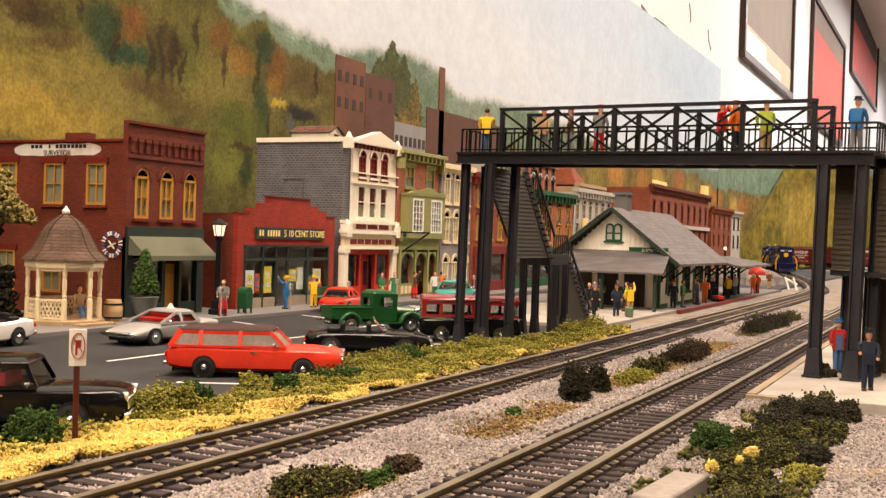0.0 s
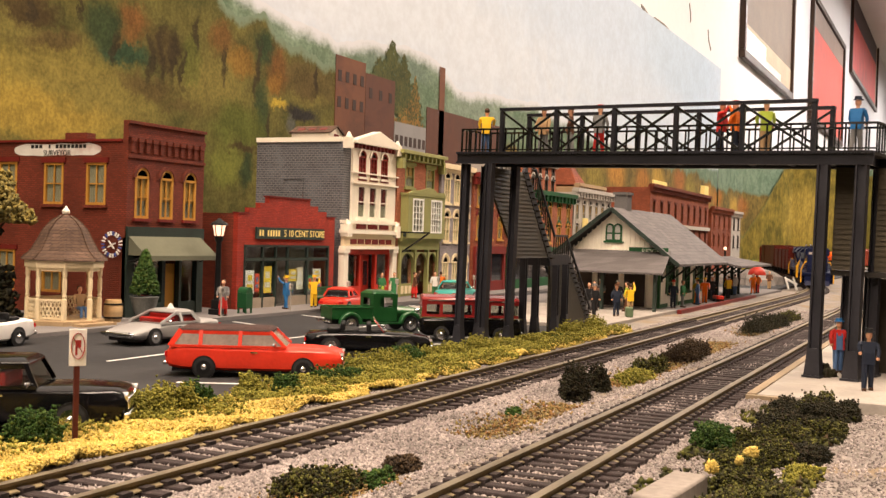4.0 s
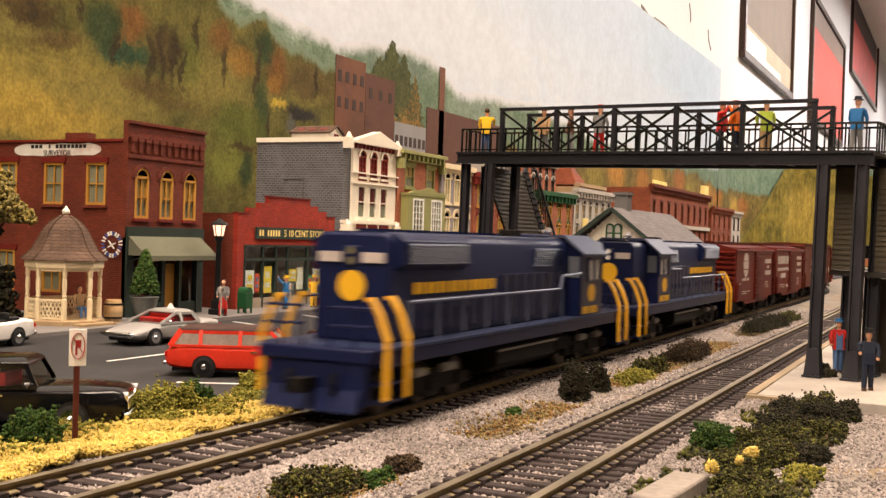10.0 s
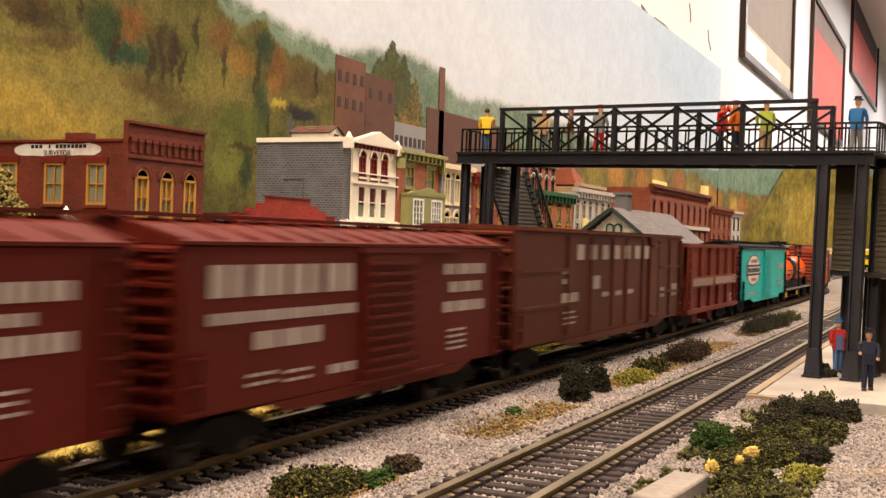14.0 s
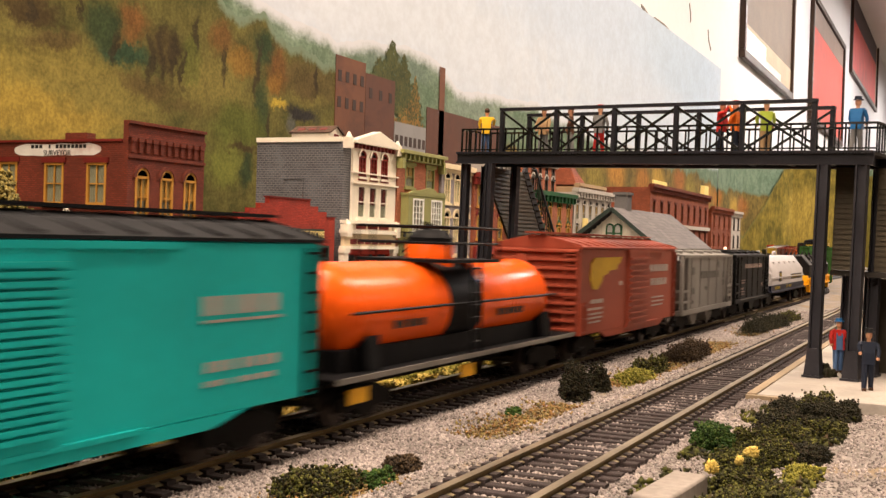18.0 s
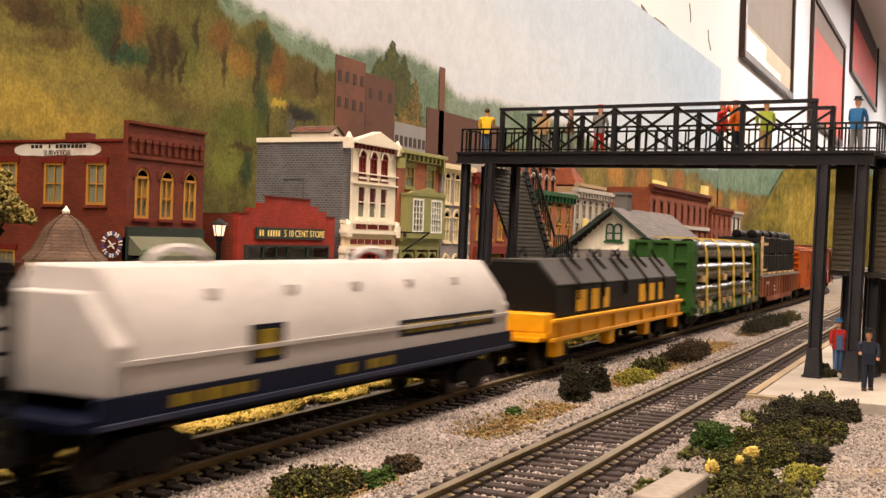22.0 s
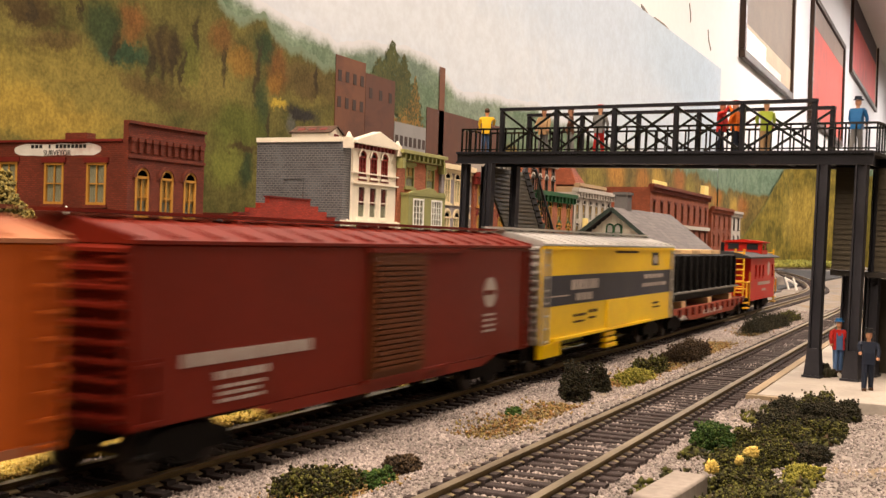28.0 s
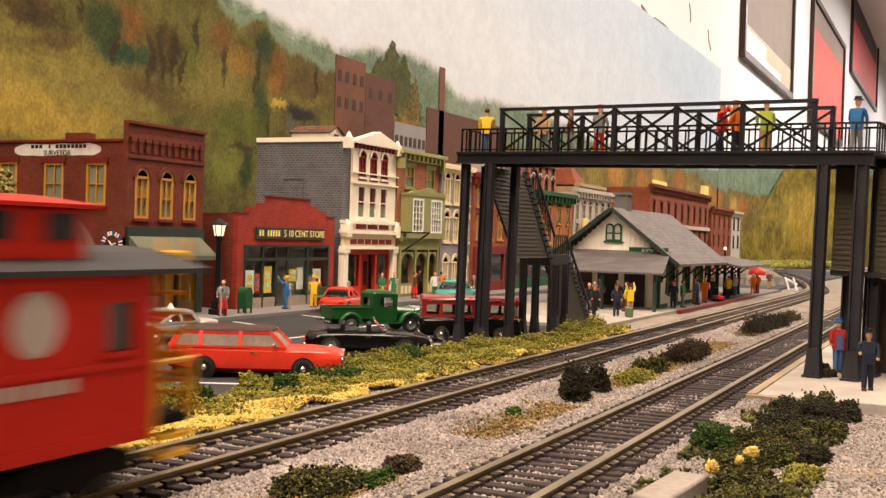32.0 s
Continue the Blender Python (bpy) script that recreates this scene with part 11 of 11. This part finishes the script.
def figurine(x, y, z, rz, coat, legs, hat=None, lift=(0, 0), stride=0.12, skirt=False, label="painted miniature figurine", m=None, s=1.0, seat=False, group="figurines", bib=None):
    """A plain moulded figure in one mesh. lift: how far each arm is raised, 0 to 1."""
    sh = Shape()
    sh.slot = 1
    hip = 0.45 if seat else 0.86
    for k, d in ((-1, stride), (1, -stride)):
        if seat:
            sh.tube((0, 0.1 * k, hip), (0.42, 0.11 * k, hip), 0.09, 0.075).tube((0.42, 0.11 * k, hip), (0.45, 0.11 * k, 0.05), 0.075, 0.06)
        else:
            sh.tube((d, 0.11 * k, 0.04), (0, 0.09 * k, hip), 0.07, 0.105)
    if skirt:
        sh.lathe([(0.24, 0.38), (0.20, 0.7), (0.15, 0.95)], 10)
    sh.slot = 2
    if not seat:
        for k, d in ((-1, stride), (1, -stride)):
            sh.box(d - 0.08, d + 0.17, 0.11 * k - 0.06, 0.11 * k + 0.06, 0, 0.08)
    sh.slot = 0
    b = hip - 0.08
    sh.prism([(-0.12, -0.18), (0.12, -0.18), (0.14, 0.0), (0.12, 0.18), (-0.12, 0.18), (-0.14, 0.0)], "z", b, b + 0.35, [(-0.11, -0.17), (0.12, -0.17), (0.14, 0.0), (0.12, 0.17), (-0.11, 0.17), (-0.13, 0.0)])
    sh.prism([(-0.11, -0.17), (0.12, -0.17), (0.14, 0.0), (0.12, 0.17), (-0.11, 0.17), (-0.13, 0.0)], "z", b + 0.35, b + 0.68, [(-0.08, -0.22), (0.08, -0.22), (0.09, 0.0), (0.08, 0.22), (-0.08, 0.22), (-0.09, 0.0)])
    if bib:
        sh.slot = bib
        sh.box(0.10, 0.155, -0.11, 0.11, b, b + 0.48)
        for k in (-1, 1):
            sh.beam((0.13, 0.08 * k, b + 0.46), (0.0, 0.10 * k, b + 0.70), 0.04, 0.05)
        sh.slot = 0
    grips = []
    for k, u in ((-1, lift[0]), (1, lift[1])):
        a = math.radians(-75 + 140 * u)
        el = (0.05 + 0.22 * math.cos(a) * min(1, u + 0.2), 0.29 * k, b + 0.6 + 0.26 * math.sin(a))
        end = (el[0] + 0.18 * max(0.3, u), 0.26 * k, el[2] + (0.24 if u > 0.5 else -0.2))
        sh.tube((0, 0.22 * k, b + 0.62), el, 0.075, 0.06).tube(el, end, 0.06, 0.045)
        grips.append(end)
    sh.slot = 3
    for e in grips:
        sh.ball(e, 0.06, 0.06, 0.06, 6, 4)
    sh.tube((0, 0, b + 0.66), (0.01, 0, b + 0.78), 0.06, 0.06)
    sh.ball((0.02, 0, b + 0.88), 0.115, 0.10, 0.14, 10, 6)
    sh.slot = 2
    if hat is None:
        sh.ball((-0.02, 0, b + 0.93), 0.115, 0.108, 0.115, 10, 6)
    else:
        sh.slot = 4
        sh.tube((0.03, 0, b + 0.96), (0.03, 0, b + 0.985), 0.17, 0.16, 12).tube((0.0, 0, b + 0.97), (0, 0, b + 1.08), 0.12, 0.11, 12)
    sh.v = [(p[0] * s, p[1] * s, p[2] * s) for p in sh.v]
    ob = new("figurine", mesh_of(sh, [coat, legs, HAIR, SKIN, hat or HAIR], True, "figurine"))
    ob.matrix_basis = m if m is not None else P(x, y, z, rz)
    return tagged(ob, label, "figurine", group)


def dye(name, c):
    return mat("figurine_%s" % name, c, 0.55, vary=0.12)


C = {k: dye(k, v) for k, v in dict(blue=(0.02, 0.13, 0.33), yellow=(0.80, 0.50, 0.02), orange=(0.75, 0.16, 0.01), red=(0.50, 0.02, 0.015), green=(0.03, 0.16, 0.06), navy=(0.012, 0.018, 0.035), white=(0.7, 0.68, 0.64), denim=(0.08, 0.15, 0.30),
                                    tan=(0.40, 0.26, 0.13), grey=(0.2, 0.2, 0.2), black=(0.012, 0.012, 0.014), lime=(0.35, 0.45, 0.05), pink=(0.6, 0.3, 0.3), brown=(0.12, 0.05, 0.025)).items()}
PV = -0.13
for x, y, rz, c, l, hat, lift, skirt, lb in (
        (44.9, 33.2, 200, "grey", "red", None, (0.1, 0.1), True, "figurine in grey jacket and red skirt on the pavement"),
        (51.6, 33.9, 90, "blue", "blue", "yellow", (0.1, 0.8), False, "figurine in blue overalls and yellow hat on the pavement"),
        (54.0, 33.6, 30, "yellow", "yellow", "yellow", (0.6, 0.3), False, "figurine in yellow raincoat on the pavement"),
        (63.2, 34.2, 250, "green", "lime", None, (0.1, 0.1), True, "figurine in green dress at the shop door"),
        (64.6, 34.0, 200, "green", "green", None, (0.2, 0.1), True, "small figurine in green at the shop door"),
        (67.2, 33.8, 300, "brown", "red", None, (0.1, 0.9), True, "waving figurine in brown top and red skirt"),
        (69.6, 33.4, 200, "white", "green", None, (0.1, 0.1), False, "figurine in white shirt on the pavement"),
        (70.1, 33.2, 20, "orange", "orange", None, (0.2, 0.2), False, "figurine in orange coat on the pavement")):
    figurine(x, y, PV, rz, C[c], C[l], C[hat] if hat else None, lift, 0.12, skirt, lb)
figurine(36.5, 34.6, 0.12, 250, C["tan"], C["denim"], None, (0.2, 0.2), 0.1, False, "seated figurine in tan shirt inside the gazebo", seat=True)
for x, y, rz, c, l, hat, lift, lb in (
        (61.4, 17.9, 200, "navy", "navy", "brown", (0.1, 0.1), "figurine in dark coat on the station platform"), (63.6, 17.7, 30, "yellow", "tan", None, (0.95, 0.1), "figurine in yellow shirt waving on the platform"),
        (66.0, 18.6, 100, "lime", "brown", None, (0.1, 0.1), "figurine in lime coat beneath the canopy"), (60.4, 18.9, 230, "black", "black", "grey", (0.2, 0.1), "figurine in black beneath the canopy"),
        (67.5, 19.6, 210, "black", "navy", "white", (0.1, 0.1), "figurine in black suit beneath the canopy"), (68.4, 21.0, 190, "grey", "black", "white", (0.1, 0.3), "figurine in grey coat beneath the canopy"), (65.2, 20.4, 170, "brown", "black", None, (0.1, 0.1), "figurine in brown beneath the canopy"), (62.5, 19.9, 220, "black", "grey", None, (0.2, 0.1), "figurine in dark clothes beneath the canopy"),
        (72.6, 17.3, 200, "navy", "navy", "red", (0.1, 0.1), "figurine in navy uniform on the platform"), (74.0, 17.0, 260, "green", "grey", None, (0.1, 0.1), "figurine in green coat on the platform"),
        (78.2, 16.9, 90, "denim", "denim", None, (0.2, 0.1), "figurine in denim on the platform"), (81.0, 17.0, 10, "orange", "orange", "yellow", (0.5, 0.2), "figurine in orange on the platform"), (82.6, 17.3, 200, "pink", "grey", None, (0.1, 0.2), "figurine in pink on the platform"),
        (92.5, 17.5, 200, "orange", "navy", None, (0.6, 0.1), "figurine in orange on the platform"), (96.5, 17.7, 30, "white", "denim", None, (0.1, 0.1), "figurine in white shirt on the platform"),
        (101.5, 17.0, 180, "orange", "orange", None, (0.1, 0.1), "figurine in orange on the platform"), (105.5, 17.4, 60, "red", "red", None, (0.3, 0.1), "figurine in red beneath the umbrella"), (114.5, 17.6, 200, "brown", "tan", None, (0.1, 0.1), "figurine in brown on the platform"),
        (79.4, 17.2, 140, "yellow", "orange", "yellow", (0.3, 0.1), "figurine in yellow and orange on the platform"), (85.6, 17.4, 210, "black", "navy", None, (0.1, 0.2), "figurine in dark clothes on the platform"), (90.0, 17.0, 40, "yellow", "black", None, (0.2, 0.1), "figurine in yellow shirt on the platform"),
        (86.8, 18.6, 160, "brown", "black", "yellow", (0.1, 0.1), "figurine with yellow hat beneath the canopy"), (103.2, 16.9, 200, "orange", "red", None, (0.2, 0.1), "figurine in orange beside the parasol"), (61.0, 20.6, 200, "navy", "black", None, (0.1, 0.1), "figurine in navy beneath the canopy"), (64.4, 21.4, 180, "tan", "brown", None, (0.1, 0.1), "figurine in tan coat beneath the canopy"),
        (88.0, 18.2, 60, "black", "black", "yellow", (0.2, 0.2), "figurine with yellow hat beneath the canopy"), (94.5, 19.0, 60, "white", "black", "yellow", (0.2, 0.2), "figurine with yellow hat beneath the canopy")):
    figurine(x, y, -0.12, rz, C[c], C[l], C[hat] if hat else None, lift, 0.12, False, lb)
for u, w, rz, c, l, hat, lift, lb in (
        (13.6, -0.6, -60, "yellow", "denim", None, (0.5, 0.2), "figurine in yellow vest on the footbridge"), (10.1, -1.2, 30, "brown", "grey", "black", (0.1, 0.1), "figurine in brown jacket on the footbridge"),
        (8.7, -0.9, -90, "grey", "red", "red", (0.1, 0.2), "figurine in red trousers and hat on the footbridge"), (3.95, -1.0, 180, "red", "navy", "grey", (0.6, 0.1), "figurine in red coat on the footbridge"),
        (3.4, -0.9, 0, "orange", "navy", "red", (0.7, 0.1), "figurine in orange coat on the footbridge"), (2.35, -1.0, -60, "lime", "tan", "tan", (0.1, 0.2), "figurine in lime coat with red bag on the footbridge"),
        (-0.75, -0.8, -100, "blue", "grey", "navy", (0.1, 0.1), "figurine in blue jacket on the footbridge"), (11.3, -1.2, 90, "tan", "grey", "tan", (0.1, 0.1), "figurine in tan coat on the footbridge")):
    figurine(0, 0, 0, 0, C[c], C[l], C[hat] if hat else None, lift, 0.12, False, lb, m=BRIDGE @ P(u, w, 7.275, rz))
figurine(35.3, 2.48, PLATFORM_Z, 190, C["navy"], C["navy"], C["black"], (0.45, 0.15), 0.14, False, "conductor figurine in navy coat and black cap on the platform")
figurine(39.7, 3.75, PLATFORM_Z, 200, C["red"], C["denim"], C["blue"], (0.1, 0.1), 0.1, False, "figurine in red shirt and denim overalls on the platform", bib=1)

um = thing("parasol", P(102.4, 16.85, 0.0), "red parasol on the station platform", "parasol")
part("pole", Shape().tube((0, 0, -0.27), (0, 0, 2.2), 0.05), BLACK, um)
part("canopy", Shape().lathe([(0.80, 1.55), (0.78, 1.75), (0.62, 2.05), (0.30, 2.28), (0.04, 2.34)], 16), SCARLET, um, smooth=True)
rw = thing("toy_wagon", P(84.0, 16.6, -0.12, 30), "small bright red pull wagon on the platform", "cart")
part("tub", Shape().box(-0.55, 0.55, -0.28, 0.28, 0.2, 0.45), SCARLET, rw, bevel=0.04)
for x in (-0.5, 0.5):
    part("wheel", Shape().tube((x * 0.7, -0.3, 0.13), (x * 0.7, 0.3, 0.13), 0.13, n=12), BLACK, rw)
cs = thing("suitcase", P(61.6, 17.2, -0.12, 20), "dull green suitcase on the platform", "suitcase")
part("shell", Shape().box(-0.55, 0.55, -0.2, 0.2, 0, 0.55), mat("suitcase_green", (0.10, 0.15, 0.08), 0.6), cs, bevel=0.06)
part("handle", Shape().tube((-0.15, 0, 0.6), (0.15, 0, 0.6), 0.03), BLACK, cs)

# rocks by the far curve
ROCK = mat("grey_rock", (0.22, 0.20, 0.185), 0.9, vary=0.25, bump=0.5)
rnd = random.Random(21)
for k in range(9):
    sh = Shape().ball((0, 0, 0), rnd.uniform(1.2, 2.6), rnd.uniform(1.0, 2.2), rnd.uniform(0.8, 2.0), 9, 6)
    sh.v = [(p[0] * (1 + 0.18 * noise.noise(Vector(p) * 0.9)), p[1] * (1 + 0.25 * noise.noise(Vector(p) * 1.1 + Vector((5, 0, 0)))), p[2] * (1 + 0.25 * noise.noise(Vector(p) * 1.3))) for p in sh.v]
    tagged(part("rock", sh, ROCK, m=P(131 + rnd.uniform(-5, 9), 22.5 + rnd.uniform(-1.2, 3.0), -0.4, rnd.uniform(0, 360))), "rough grey plaster rock beside the far curve", "rock", "rocks by the curve")


bar = thing("white_barrier", P(122.9, 16.7, -0.4, 35), "white wooden barrier leaning beside the far curve", "barrier")
for k in (-0.9, 0.9):
    part("post", Shape().beam((k - 0.6, 0, 0), (k + 0.3, 0, 1.3), 0.16, 0.16), WHITEPAINT, bar)
part("rail", Shape().beam((-1.2, -0.15, 0.6), (1.3, -0.15, 1.15), 0.1, 0.22), WHITEPAINT, bar)
def motions():
    """The train runs the whole length of the clip at one speed."""
    for car, u0, length in CARS:
        walk(car, train_rows(u0, length))


motions()
